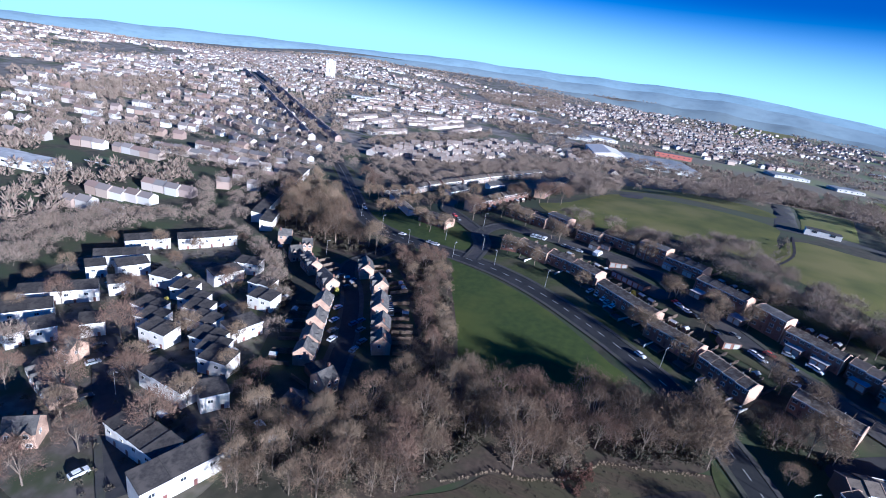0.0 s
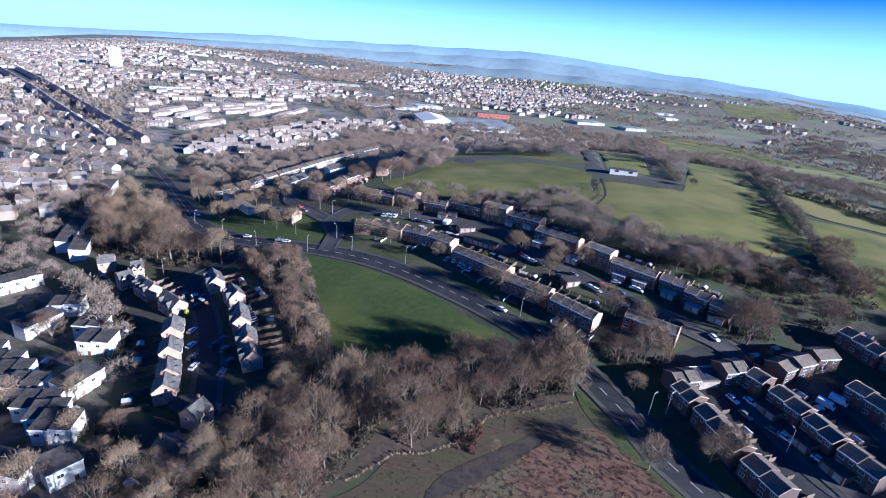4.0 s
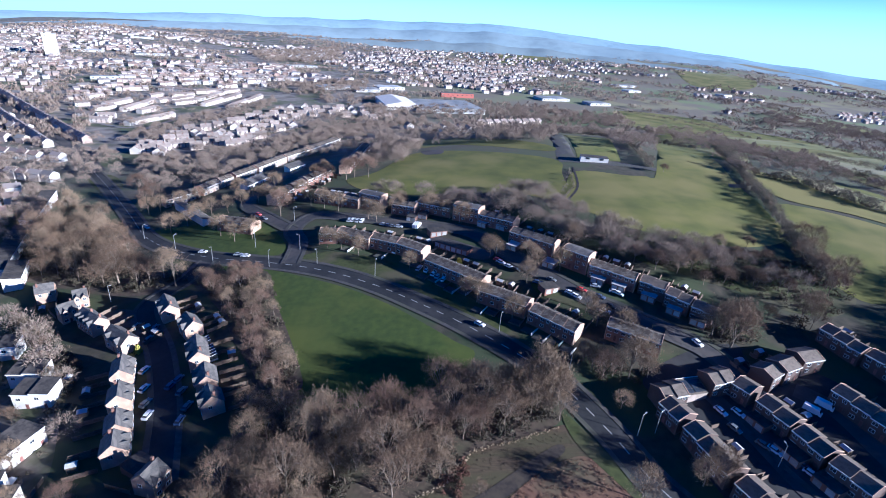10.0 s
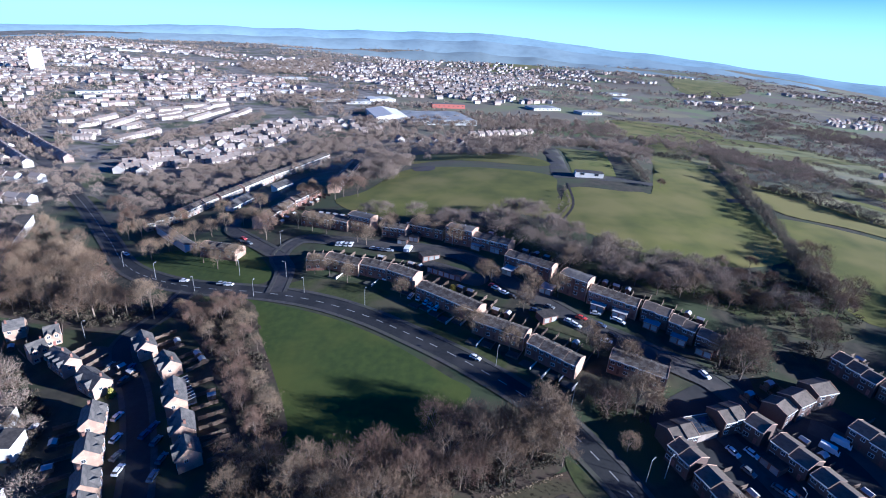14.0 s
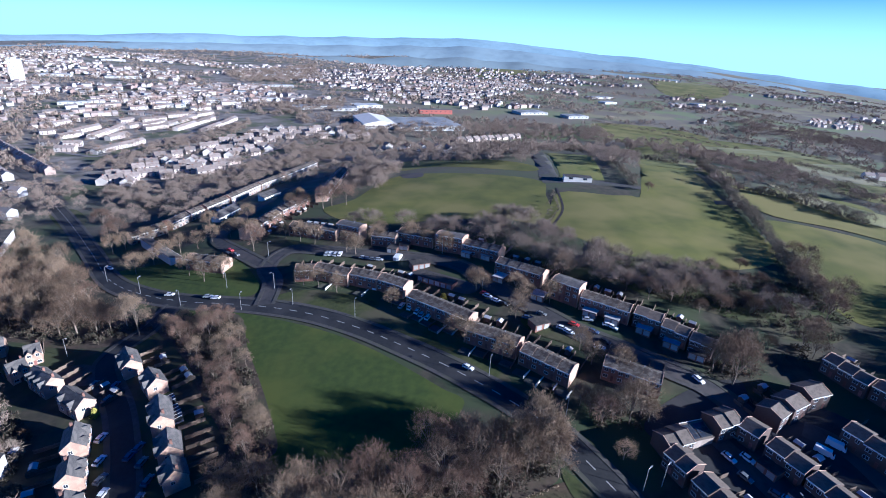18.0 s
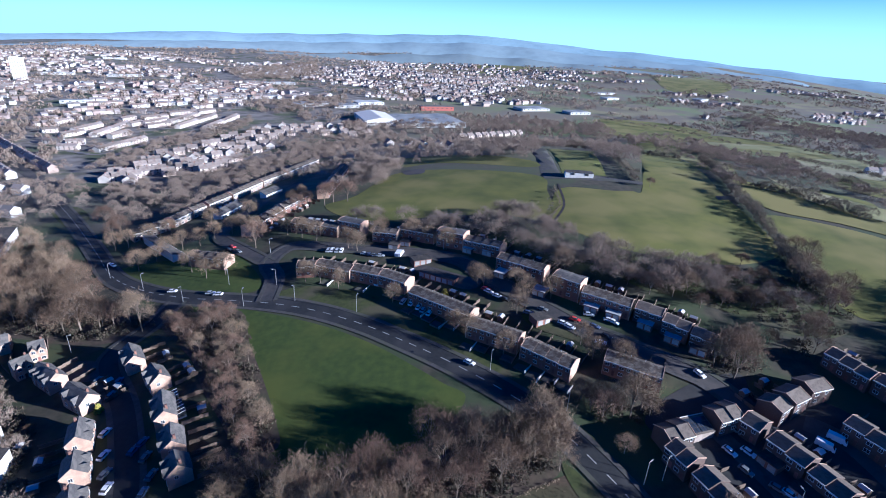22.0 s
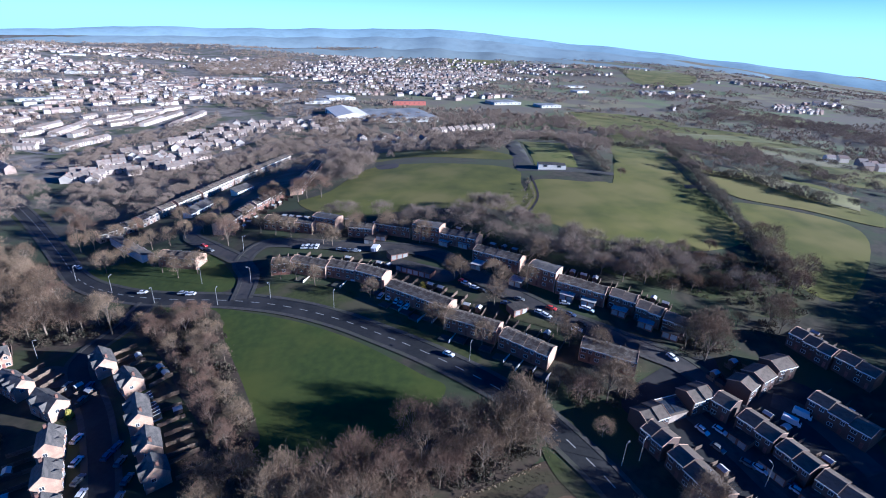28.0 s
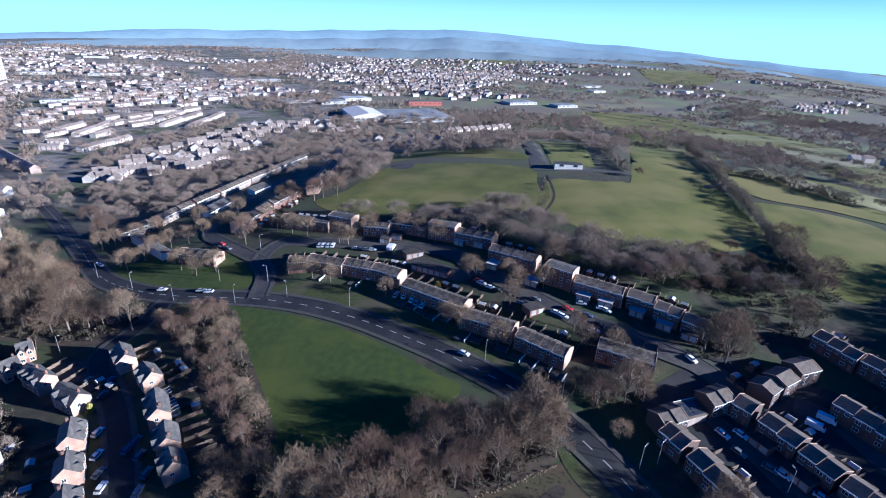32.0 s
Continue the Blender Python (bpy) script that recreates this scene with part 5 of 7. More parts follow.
park('white', 69.7, 202.7, -37)
park('white', 71.7, 200.2, -45)
park('blue', 81.1, 199.1, -41)
park('white', 88.0, 201.8, -21)
park('white', 89.3, 200.4, -45)
park('silver', 81.2, 205.9, -21)
park('black', 83.6, 193.3, -45)
park('black', 83.2, 216.7, -45)
park('white', 80.5, 190.6, -29)
park('grey', 64.0, 212.1, -37)
park('blue', 57.9, 211.0, -25)
park('white', -1.5, 245.2, 60)
park('white', -3.4, 244.5, 60)
park('silver', 7.7, 228.5, 60)
park('white', 11.3, 226.8, 60)
park('white', 14.2, 223.6, 60)
park('silver', 16.0, 221.4, 60)
park('white', 18.3, 218.9, 60)
park('white', 131.6, 141.0, -50, True)
park('white', 136.8, 142.7, -50, True)
park('grey', 108.5, 149.8, -61)
park('white', 102.5, 142.6, -65)
park('grey', 103.4, 136.1, -62)
park('white', 111.1, 127.9, -58)
park('white', 113.9, 125.1, -62)
park('blue', 116.0, 123.0, -57)
park('white', 116.7, 120.1, -57)
park('grey', 108.8, 130.0, -54)
park('white', 107.8, 141.7, -61)
park('white', 109.3, 172.2, -65)
park('grey', 127.6, 113.2, -64)
park('white', 153.0, 140.7, -63)
park('grey', 145.7, 136.2, -62)
park('white', -83.9, 161.9, 78)
park('grey', -79.9, 154.4, 74)
park('grey', -95.6, 190.8, 78)
park('blue', -75.6, 162.5, 77)
park('blue', -96.4, 198.1, 82)
park('blue', -74.3, 165.6, 74)
park('white', -88.4, 171.9, 76)
park('grey', -66.0, 151.9, 78)
park('blue', -65.8, 145.6, 86)
park('white', -76.7, 148.8, 85)
park('grey', -104.7, 200.2, 82)
park('grey', -70.7, 159.2, 77)
park('black', -139.9, 106.9, 67)
park('silver', -132.0, 99.0, 69)
park('black', -117.6, 85.8, 71)
park('white', -93.2, 66.5, 74)
park('black', -129.7, 110.9, 75)
park('white', -124.6, 114.0, 75)
park('black', -130.4, 103.4, 67)
park('black', -122.3, 98.9, 71)
park('white', -143.6, 295.7, -45, False, 0.34, 'cars on the main road')
park('white', -99.2, 258.3, -12, False, 0.34, 'cars on the main road')
park('silver', -79.8, 251.8, -12, False, 0.34, 'cars on the main road')
park('white', -75.9, 249.9, 168, False, 0.34, 'cars on the main road')
park('white', 30.5, 187.5, -40, False, 0.34, 'cars on the main road')
park('black', -82.3, 292.7, -40, False, 0.34, 'cars on the main road')
park('red', -81.6, 295.8, -40, False, 0.34, 'cars on the main road')
park('grey', -76.9, 289.2, -40, False, 0.34, 'cars on the main road')
lamp(37.4, 183.1, 60)
lamp(-12.0, 224.9, 70)
lamp(-61.9, 238.8, 75)
lamp(-115.5, 265.3, 60)
lamp(-39.6, 237.9, -110)
lamp(-138.6, 281.9, 50)
lamp(-50.2, 252.2, 180)
lamp(-91.0, 248.4, -100)
lamp(-73.2, 258.1, -100)
lamp(59.1, 162.8, -130)
lamp(72.8, 135.5, 30)
lamp(78.6, 136.2, 30)
lamp(43.1, 233.0, 0)
lamp(-125.5, 221.5, 0)
lamp(109.3, 123.2, 90)
lamp(29.1, 270.2, 0)
lamp(-59.2, 283.7, 0)
lamp(-112.5, 91.1, 0)
put_garage(41.4, 264.8, -38, 5, 5.4, 'pale')
put_garage(50.2, 259.8, -38, 5, 5.4, 'pale')
put_garage(52.4, 239.5, -40, 5, 5.4, 'pale')
put_garage(83.8, 209.5, -40, 5.6, 5.4, 'pale')
put_garage(91.0, 204.4, -40, 5.6, 5.4, 'pale')
put_garage(101.0, 197.4, -42, 5.6, 5.4, 'blue')
put_garage(108.1, 189.3, -42, 5.6, 5.4, 'blue')
put_garage(114.8, 182.9, -42, 5.6, 5.4, 'dark')
put_garage(17.0, 259.7, 20, 9, 5.4, 'dark')
put_garage(65.9, 223.0, -40, 5.6, 5.4, 'blue')
put_garage(61.4, 206.1, 20, 7, 5.4, 'dark')
put_garage(24.2, 243.9, -35, 18, 5.4, 'dark')
put_garage(112.2, 137.6, -68, 6, 5.4, 'dark')
put_garage(115.2, 126.6, -72, 8, 5.6, 'dark')
put_garage(119.2, 116.2, -70, 7, 5.6, 'dark')
put_garage(4.6, 277.3, -20, 5, 5.4, 'dark')
put_garage(19.7, 284.9, -20, 5, 5.4, 'dark')
put_garage(10.5, 279.6, -20, 5, 5.4, 'dark')
put_garage(-167.6, 105.5, 0, 8, 5.4, 'blue')
put_garage(-159.7, 179.3, 10, 6, 5.4, 'dark')
put_garage(-176.0, 143.0, 0, 8, 5.4, 'pale')
put_garage(-69.8, 128.3, 60, 6, 5.4, 'dark')


def front_yards(x0, y0, x1, y1, unit, seed):
    """Paved strips with a low white wall between them, on the front of a terrace."""
    rng = random.Random(seed)
    ln = math.hypot(x1 - x0, y1 - y0)
    tx, ty = (x1 - x0) / ln, (y1 - y0) / ln
    ang = math.degrees(math.atan2(ty, tx))
    for i in range(max(1, round(ln / unit))):
        if rng.random() < 0.3:
            continue
        c, deep = (i + 0.5) * unit, rng.uniform(4.0, 6.5)
        x, y = x0 + tx * c + ty * (4.1 + deep / 2), y0 + ty * c - tx * (4.1 + deep / 2)
        root = new("front_yard")
        part("paving", Shape().box(-unit * 0.42, unit * 0.42, -deep / 2, deep / 2, -0.6, 0.22).mesh("paving", M_PAVE), root)
        part("low_wall", Shape().box(unit * 0.42, unit * 0.42 + 0.22, -deep / 2, deep / 2, -0.6, 0.85).mesh("low_wall", M_WHITE if rng.random() < 0.5 else M_BRICK), root)
        root.matrix_basis = pose(x, y, float(lie(x, y)), 0, 0, ang)
        tagged(root, "paved front yard with a low garden wall", "front yard", "front yards")


for k, (xa, ya, xb, yb) in enumerate(((51.5, 190.2, 65.7, 176.9), (33.2, 204.9, 50.5, 192.7), (12.2, 230.2, 35.2, 209.9), (-0.9, 245.9, 10.6, 237.3), (-14.3, 252.8, -1.7, 246.0), (-31.2, 260.3, -14.8, 251.4))):
    front_yards(xa, ya, xb, yb, 5.4, 300 + k)


def panel_garage(x, y, turn):
    """A garage block with two arrays of dark panels on its pitched roof."""
    root = new("garage")
    part("wall", Shape().box(-4.2, 4.2, -2.8, 2.8, -1.5, 2.6).mesh("wall", M_BUFF), root)
    part("roof", Shape().prism_x([(-3.0, 2.55), (3.0, 4.3), (3.0, 4.45), (-3.0, 2.7)], -4.4, 4.4).mesh("roof", M_TILE_COURT), root)
    part("verge_board", Shape().prism_x([(3.0, 4.0), (3.15, 4.0), (3.15, 4.65), (3.0, 4.65)], -4.4, 4.4).mesh("verge_board", M_WHITE), root, "white board along the roof edge")
    me = Shape().prism_x([(-0.72, 0), (0.72, 0.42), (0.72, 0.46), (-0.72, 0.04)], -0.48, 0.48).mesh("solar_panel", M_GLASS)
    for i in range(7):
        for j in range(3):
            part("solar_panel", me, root, at=pose(-3.3 + i * 1.05 + (0.4 if i > 2 else 0), -1.75 + j * 1.6, 2.98 + j * 0.467))
    root.matrix_basis = pose(x, y, float(lie(x, y)), 0, 0, turn)
    tagged(root, "garage block with dark solar panels on its roof", "garage", "garages")


panel_garage(96.0, 150.2, 11)
gardens(51.5, 190.2, 65.7, 176.9, 5.4, 9, 1, 0, 0.45)
gardens(33.2, 204.9, 50.5, 192.7, 5.4, 9, 1, 1, 0.45)
gardens(12.2, 230.2, 35.2, 209.9, 5.4, 9, 1, 2, 0.45)
gardens(-0.9, 245.9, 10.6, 237.3, 5.4, 9, 1, 3, 0.45)
gardens(-14.3, 252.8, -1.7, 246.0, 5.4, 9, 1, 4, 0.45)
gardens(-31.2, 260.3, -14.8, 251.4, 5.4, 9, 1, 5, 0.45)
gardens(-41.2, 260.2, -32.4, 259.4, 5.4, 9, 1, 6, 0.45)
gardens(-50.6, 309.8, -33.7, 300.9, 5.4, 9, 1, 7, 0.45)
gardens(-32.5, 301.4, -24.0, 296.4, 5.4, 9, 1, 8, 0.45)
gardens(-23.6, 299.9, -11.5, 292.4, 5.4, 9, 1, 9, 0.45)
gardens(-5.3, 289.0, 6.8, 283.9, 5.4, 9, 1, 10, 0.45)
gardens(9.0, 289.9, 26.5, 279.5, 5.4, 9, 1, 11, 0.45)
gardens(27.8, 277.3, 40.1, 269.5, 5.4, 9, 1, 12, 0.45)
gardens(40.9, 269.3, 56.4, 257.2, 5.4, 9, 1, 13, 0.45)
gardens(53.4, 248.0, 70.7, 232.6, 5.4, 9, 1, 14, 0.45)
gardens(72.6, 225.2, 81.8, 216.9, 5.4, 9, 1, 15, 0.45)
gardens(82.1, 216.1, 97.9, 204.3, 5.4, 9, 1, 16, 0.45)
gardens(99.7, 204.1, 107.7, 197.6, 5.4, 9, 1, 17, 0.45)
gardens(107.5, 196.0, 114.3, 188.9, 5.4, 9, 1, 18, 0.45)
gardens(114.5, 188.2, 120.3, 182.6, 5.4, 9, 1, 19, 0.45)
gardens(77.9, 180.0, 94.0, 169.5, 5.4, 9, 1, 20, 0.45)
gardens(88.6, 134.6, 93.0, 118.0, 5.4, 7, 1, 22, 0.45)
gardens(93.9, 116.4, 97.9, 105.0, 5.4, 7, 1, 23, 0.45)
gardens(115.9, 143.2, 119.9, 132.6, 5.4, 7, 1, 25, 0.45)
gardens(120.3, 131.6, 122.9, 121.8, 5.4, 7, 1, 26, 0.45)
gardens(142.4, 145.8, 148.6, 129.0, 5.4, 8, 1, 27, 0.45)
gardens(158.6, 174.0, 163.6, 160.2, 5.4, 8, 1, 28, 0.45)
gardens(120.4, 152.4, 134.6, 158.2, 6, 7, 1, 31, 0.45)
gardens(-77.0, 308.7, -64.8, 334.2, 5.5, 7, -1, 38, 0.45)
gardens(-64.2, 336.4, -51.6, 358.6, 5.5, 7, -1, 42, 0.45)
gardens(-119.6, 371.0, -110.4, 388.2, 5.5, 7, -1, 44, 0.45)
gardens(-95.2, 173.0, -91.4, 163.2, 6, 8, -1, 46, 0.45)
gardens(-88.7, 158.1, -85.5, 150.2, 6, 8, -1, 47, 0.45)
gardens(-82.7, 145.0, -79.3, 137.5, 6, 8, -1, 48, 0.45)
gardens(-78.8, 136.0, -76.1, 129.2, 6, 8, -1, 49, 0.45)
gardens(-97.9, 212.1, -91.5, 202.4, 6, 8, 1, 50, 0.45)
gardens(-83.5, 197.2, -77.5, 189.7, 6, 8, 1, 51, 0.45)
gardens(-73.9, 182.0, -68.5, 170.0, 6, 8, 1, 52, 0.45)
gardens(-65.0, 165.5, -61.2, 156.7, 6, 8, 1, 53, 0.45)
gardens(-59.5, 153.6, -56.0, 147.2, 6, 8, 1, 54, 0.45)
gardens(-98.3, 184.1, -109.1, 191.9, 6, 8, -1, 55, 0.45)
gardens(-116.5, 197.9, -127.5, 206.4, 6, 8, -1, 56, 0.45)
gardens(-134.6, 213.0, -139.0, 208.0, 6, 8, -1, 57, 0.45)
gardens(-134.7, 222.5, -139.6, 219.5, 6, 8, -1, 58, 0.45)
gardens(-159.2, 225.7, -152.3, 229.2, 6, 8, -1, 59, 0.45)
gardens(-66.0, 109.0, -53.5, 103.0, 6, 8, -1, 60, 0.45)
gardens(-63.7, 118.5, -61.7, 124.7, 6, 8, 1, 61, 0.45)
gardens(-210.3, 174.1, -198.9, 190.1, 6, 7, 1, 62, 0.45)
gardens(-203.3, 153.0, -189.6, 170.2, 6, 7, 1, 64, 0.45)
gardens(-187.2, 151.1, -181.4, 162.2, 6, 7, 1, 66, 0.45)
gardens(-178.9, 101.7, -170.4, 113.6, 6, 7, 1, 68, 0.45)
gardens(-152.3, 109.7, -147.8, 115.4, 6, 7, 1, 70, 0.45)
gardens(-169.0, 155.0, -158.5, 156.1, 6, 7, 1, 72, 0.45)
gardens(-150.4, 131.4, -138.8, 131.3, 6, 7, 1, 74, 0.45)
gardens(-133.2, 119.7, -121.5, 119.5, 6, 7, 1, 76, 0.45)
gardens(-134.5, 138.9, -124.6, 140.3, 6, 7, 1, 78, 0.45)
gardens(-115.0, 123.5, -104.1, 123.8, 6, 7, 1, 80, 0.45)
gardens(-102.5, 114.4, -92.1, 115.1, 6, 7, 1, 82, 0.45)
gardens(-151.5, 185.7, -140.4, 188.1, 6, 7, 1, 84, 0.45)
gardens(-121.4, 159.8, -110.1, 159.7, 6, 7, 1, 86, 0.45)
gardens(-88.7, 97.5, -84.1, 103.7, 6, 7, 1, 88, 0.45)
gardens(-97.6, 80.5, -76.7, 76.8, 6, 7, 1, 90, 0.45)
gardens(-160.7, 99.0, -157.0, 105.4, 6, 7, 1, 92, 0.45)
gardens(-117.4, 66.0, -110.9, 70.8, 6, 7, 1, 94, 0.45)
conservatory(-72.2, 185.3, -60)
conservatory(-66.8, 176.7, -60)
conservatory(-68.8, 179.7, -60)


# ---------------------------------------------------------------- pavilion, works, tower block
def long_building(name, x, y, turn, wide, deep, tall, wall_m, roof_m, label, category, bays=0, pitch=0.8, base=3.0):
    root = new(name)
    part("wall", Shape().box(-wide / 2, wide / 2, -deep / 2, deep / 2, -base, tall).mesh("wall", wall_m), root)
    n = max(1, bays)
    sh = Shape()
    for i in range(n):
        x0, x1 = -wide / 2 + wide * i / n, -wide / 2 + wide * (i + 1) / n
        sh.prism([(x0, tall), (x1, tall), ((x0 + x1) / 2, tall + pitch)], -deep / 2 - 0.3, deep / 2 + 0.3)
        part("roof", sh.mesh("roof", roof_m), root)
        sh = Shape()
    k = max(2, int(wide / 9))
    me = Shape().box(-1.3, 1.3, -0.08, 0.05, 0, 1.3).mesh("window", M_GLASS)
    for i in range(min(k, 14)):
        part("window", me, root, at=pose(-wide / 2 + wide * (i + 0.5) / min(k, 14), -deep / 2 - 0.02, tall * 0.5))
    root.matrix_basis = pose(x, y, float(lie(x, y)), 0, 0, turn)
    return tagged(root, label, category)


long_building('sports_pavilion', 132.5, 367.0, -12, 19, 7, 3.4, M_WHITE, M_TILE_DARK, 'white single-storey pavilion with a dark flat roof', 'pavilion', 0, 0.3)
long_building('factory', 62, 872, 14, 105, 95, 8, M_SHEET, M_HALL, 'huge low factory with a weathered grey metal roof', 'factory', 3, 0.8)
long_building('factory', -18, 868, 14, 52, 88, 9, M_WHITE, M_WHITE, 'white low factory hall with a bright rounded roof', 'factory', 1, 4.5)
long_building('red_building', 96.5, 1047.4, 10, 66, 16, 8, M_RED, M_TILE_GREY, 'long red-clad building behind the factory', 'building', 0, 0.6)
long_building('warehouse', -301.0, 1264.4, 15, 88.0, 27.0, 5.0, M_SHEET, M_HALL, 'long pale warehouse with a light metal roof', 'warehouse', 2, 1.0)
long_building('warehouse', -252.6, 1138.6, 28, 56.0, 27.0, 5.0, M_SHEET, M_HALL, 'long pale warehouse with a light metal roof', 'warehouse', 2, 1.0)
long_building('warehouse', -141.3, 1054.1, 28, 72.0, 36.0, 5.0, M_SHEET, M_HALL, 'long pale warehouse with a light metal roof', 'warehouse', 2, 1.0)
long_building('warehouse', -78.6, 1048.7, 15, 48.0, 36.0, 5.0, M_SHEET, M_HALL, 'long pale warehouse with a light metal roof', 'warehouse', 2, 1.0)
long_building('warehouse', -38.4, 1109.0, 25, 56.0, 36.0, 5.0, M_SHEET, M_SHEET, 'long pale warehouse with a light metal roof', 'warehouse', 2, 1.0)
long_building('warehouse', -307.0, 1468.6, 15, 128.0, 22.5, 5.0, M_SHEET, M_HALL, 'long pale warehouse with a light metal roof', 'warehouse', 2, 1.0)
long_building('warehouse', 301.8, 1102.5, 15, 64.0, 40.5, 5.0, M_SHEET, M_HALL, 'long pale warehouse with a light metal roof', 'warehouse', 2, 1.0)
long_building('warehouse', 386.3, 1065.7, 15, 48.0, 31.5, 5.0, M_SHEET, M_HALL, 'long pale warehouse with a light metal roof', 'warehouse', 2, 1.0)
long_building('warehouse', 614.6, 1499.1, 20, 80.0, 27.0, 5.0, M_SHEET, M_HALL, 'long pale warehouse with a light metal roof', 'warehouse', 2, 1.0)
long_building('warehouse', 577.7, 1349.9, 20, 40.0, 27.0, 5.0, M_SHEET, M_SHEET, 'long pale warehouse with a light metal roof', 'warehouse', 2, 1.0)
long_building('warehouse', 902.5, 1467.7, 28, 40.0, 27.0, 5.0, M_SHEET, M_HALL, 'long pale warehouse with a light metal roof', 'warehouse', 2, 1.0)
long_building('warehouse', 819.6, 1433.4, 20, 40.0, 27.0, 5.0, M_SHEET, M_HALL, 'long pale warehouse with a light metal roof', 'warehouse', 2, 1.0)
long_building('warehouse', -325.5, 1104.3, 15, 48.0, 18.0, 5.0, M_SHEET, M_HALL, 'long pale warehouse with a light metal roof', 'warehouse', 2, 1.0)
long_building('warehouse', -376.3, 997.1, 15, 48.0, 16.2, 5.0, M_SHEET, M_HALL, 'long pale warehouse with a light metal roof', 'warehouse', 2, 1.0)
long_building('warehouse', -810.4, 1440.1, 20, 72.0, 22.5, 5.0, M_SHEET, M_SHEET, 'long pale warehouse with a light metal roof', 'warehouse', 2, 1.0)
long_building('warehouse', -663.8, 1466.4, 25, 80.0, 19.8, 5.0, M_SHEET, M_HALL, 'long pale warehouse with a light metal roof', 'warehouse', 2, 1.0)
long_building('warehouse', -944.0, 2019.3, 28, 72.0, 22.5, 5.0, M_SHEET, M_HALL, 'long pale warehouse with a light metal roof', 'warehouse', 2, 1.0)
long_building('warehouse', -525.8, 984.8, 25, 48.0, 13.5, 5.0, M_SHEET, M_HALL, 'long pale warehouse with a light metal roof', 'warehouse', 2, 1.0)
long_building('school', -374.1, 231.7, 10, 60, 18, 6, M_WHITE, M_SHEET, 'pale flat-roofed school with blue panels', 'building', 2, 0.4)
long_building('leisure_hall', -325.0, 279.6, 8, 80, 14, 0.3, M_SKY_TINT, M_EVERGREEN, 'green artificial sports court', 'sports court', 0, 0.05)


def tower_block(x, y, turn, wide, deep, floors):
    root = new("tower_block")
    tall = floors * 2.8
    part("wall", Shape().box(-wide / 2, wide / 2, -deep / 2, deep / 2, -4, tall).mesh("wall", M_WHITE), root)
    part("plant_room", Shape().box(-4, 4, -3, 3, tall, tall + 3).mesh("plant_room", M_WHITE), root)
    part("parapet", Shape().box(-wide / 2 - 0.2, wide / 2 + 0.2, -deep / 2 - 0.2, deep / 2 + 0.2, tall - 0.3, tall + 0.5).mesh("parapet", M_FRAME), root)
    me = Shape().box(-0.9, 0.9, -0.1, 0.05, 0, 1.3).mesh("window", M_GLASS)
    for f in range(floors):
        for i in range(6):
            part("window", me, root, at=pose(-wide / 2 + wide * (i + 0.5) / 6, -deep / 2 - 0.02, f * 2.8 + 0.9))
    root.matrix_basis = pose(x, y, float(lie(x, y)), 0, 0, turn)
    return tagged(root, "tall white tower block rising above the town", "tower block")


tower_block(-800, 1290, 25, 24, 18, 17)

# ---------------------------------------------------------------- the town and woods further out
ROOFS = island_mat("town_roofs", [(0.15, 0.12, 0.105), (0.23, 0.165, 0.135), (0.17, 0.165, 0.16), (0.3, 0.25, 0.22), (0.11, 0.105, 0.105)], 0.8)
WALLS = island_mat("town_walls", [(0.6, 0.59, 0.57), (0.3, 0.22, 0.17), (0.66, 0.65, 0.63), (0.42, 0.35, 0.29), (0.24, 0.16, 0.13), (0.56, 0.55, 0.53), (0.34, 0.3, 0.27)], 0.85)
# lighter and greyer than near twigs: distance haze is put into the colour
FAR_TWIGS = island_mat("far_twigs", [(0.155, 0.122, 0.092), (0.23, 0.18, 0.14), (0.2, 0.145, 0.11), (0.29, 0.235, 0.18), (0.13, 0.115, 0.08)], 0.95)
BRACKEN = island_mat("dead_bracken_tufts", [(0.14, 0.075, 0.042), (0.2, 0.115, 0.066), (0.11, 0.07, 0.04), (0.24, 0.15, 0.09)], 0.95)
FIELD_TUFT = island_mat("field_tufts", [(0.06, 0.044, 0.025), (0.085, 0.062, 0.036), (0.055, 0.05, 0.022), (0.1, 0.074, 0.046)], 0.95)
# brambles set dark: shade between the tree crowns is put into the colour
BRAMBLE = island_mat("brambles", [(0.05, 0.038, 0.026), (0.085, 0.065, 0.044), (0.04, 0.042, 0.02), (0.11, 0.085, 0.06)], 0.95)
STRAW = island_mat("straw_grass", [(0.3, 0.23, 0.14), (0.42, 0.34, 0.22), (0.24, 0.18, 0.1)], 0.95)
RUST = island_mat("rusty_brambles", [(0.12, 0.06, 0.04), (0.17, 0.085, 0.056), (0.1, 0.056, 0.036)], 0.95)
# lightened like the far twigs, with distance haze in the colour
HEDGE = island_mat("far_hedges", [(0.13, 0.105, 0.075), (0.2, 0.16, 0.12), (0.1, 0.098, 0.055), (0.24, 0.195, 0.145)], 0.95)

TAKEN = []


def near_line(x, y, d):
    for ln in AVENUES:
        for (x0, y0), (x1, y1) in zip(ln, ln[1:]):
            ux, uy = x1 - x0, y1 - y0
            t = max(0, min(1, ((x - x0) * ux + (y - y0) * uy) / (ux * ux + uy * uy)))
            if math.hypot(x - x0 - ux * t, y - y0 - uy * t) < d:
                return True
    return False


AVENUES = [[(-211, 382), (-307, 502), (-469, 668), (-650, 850), (-900, 1090)]]


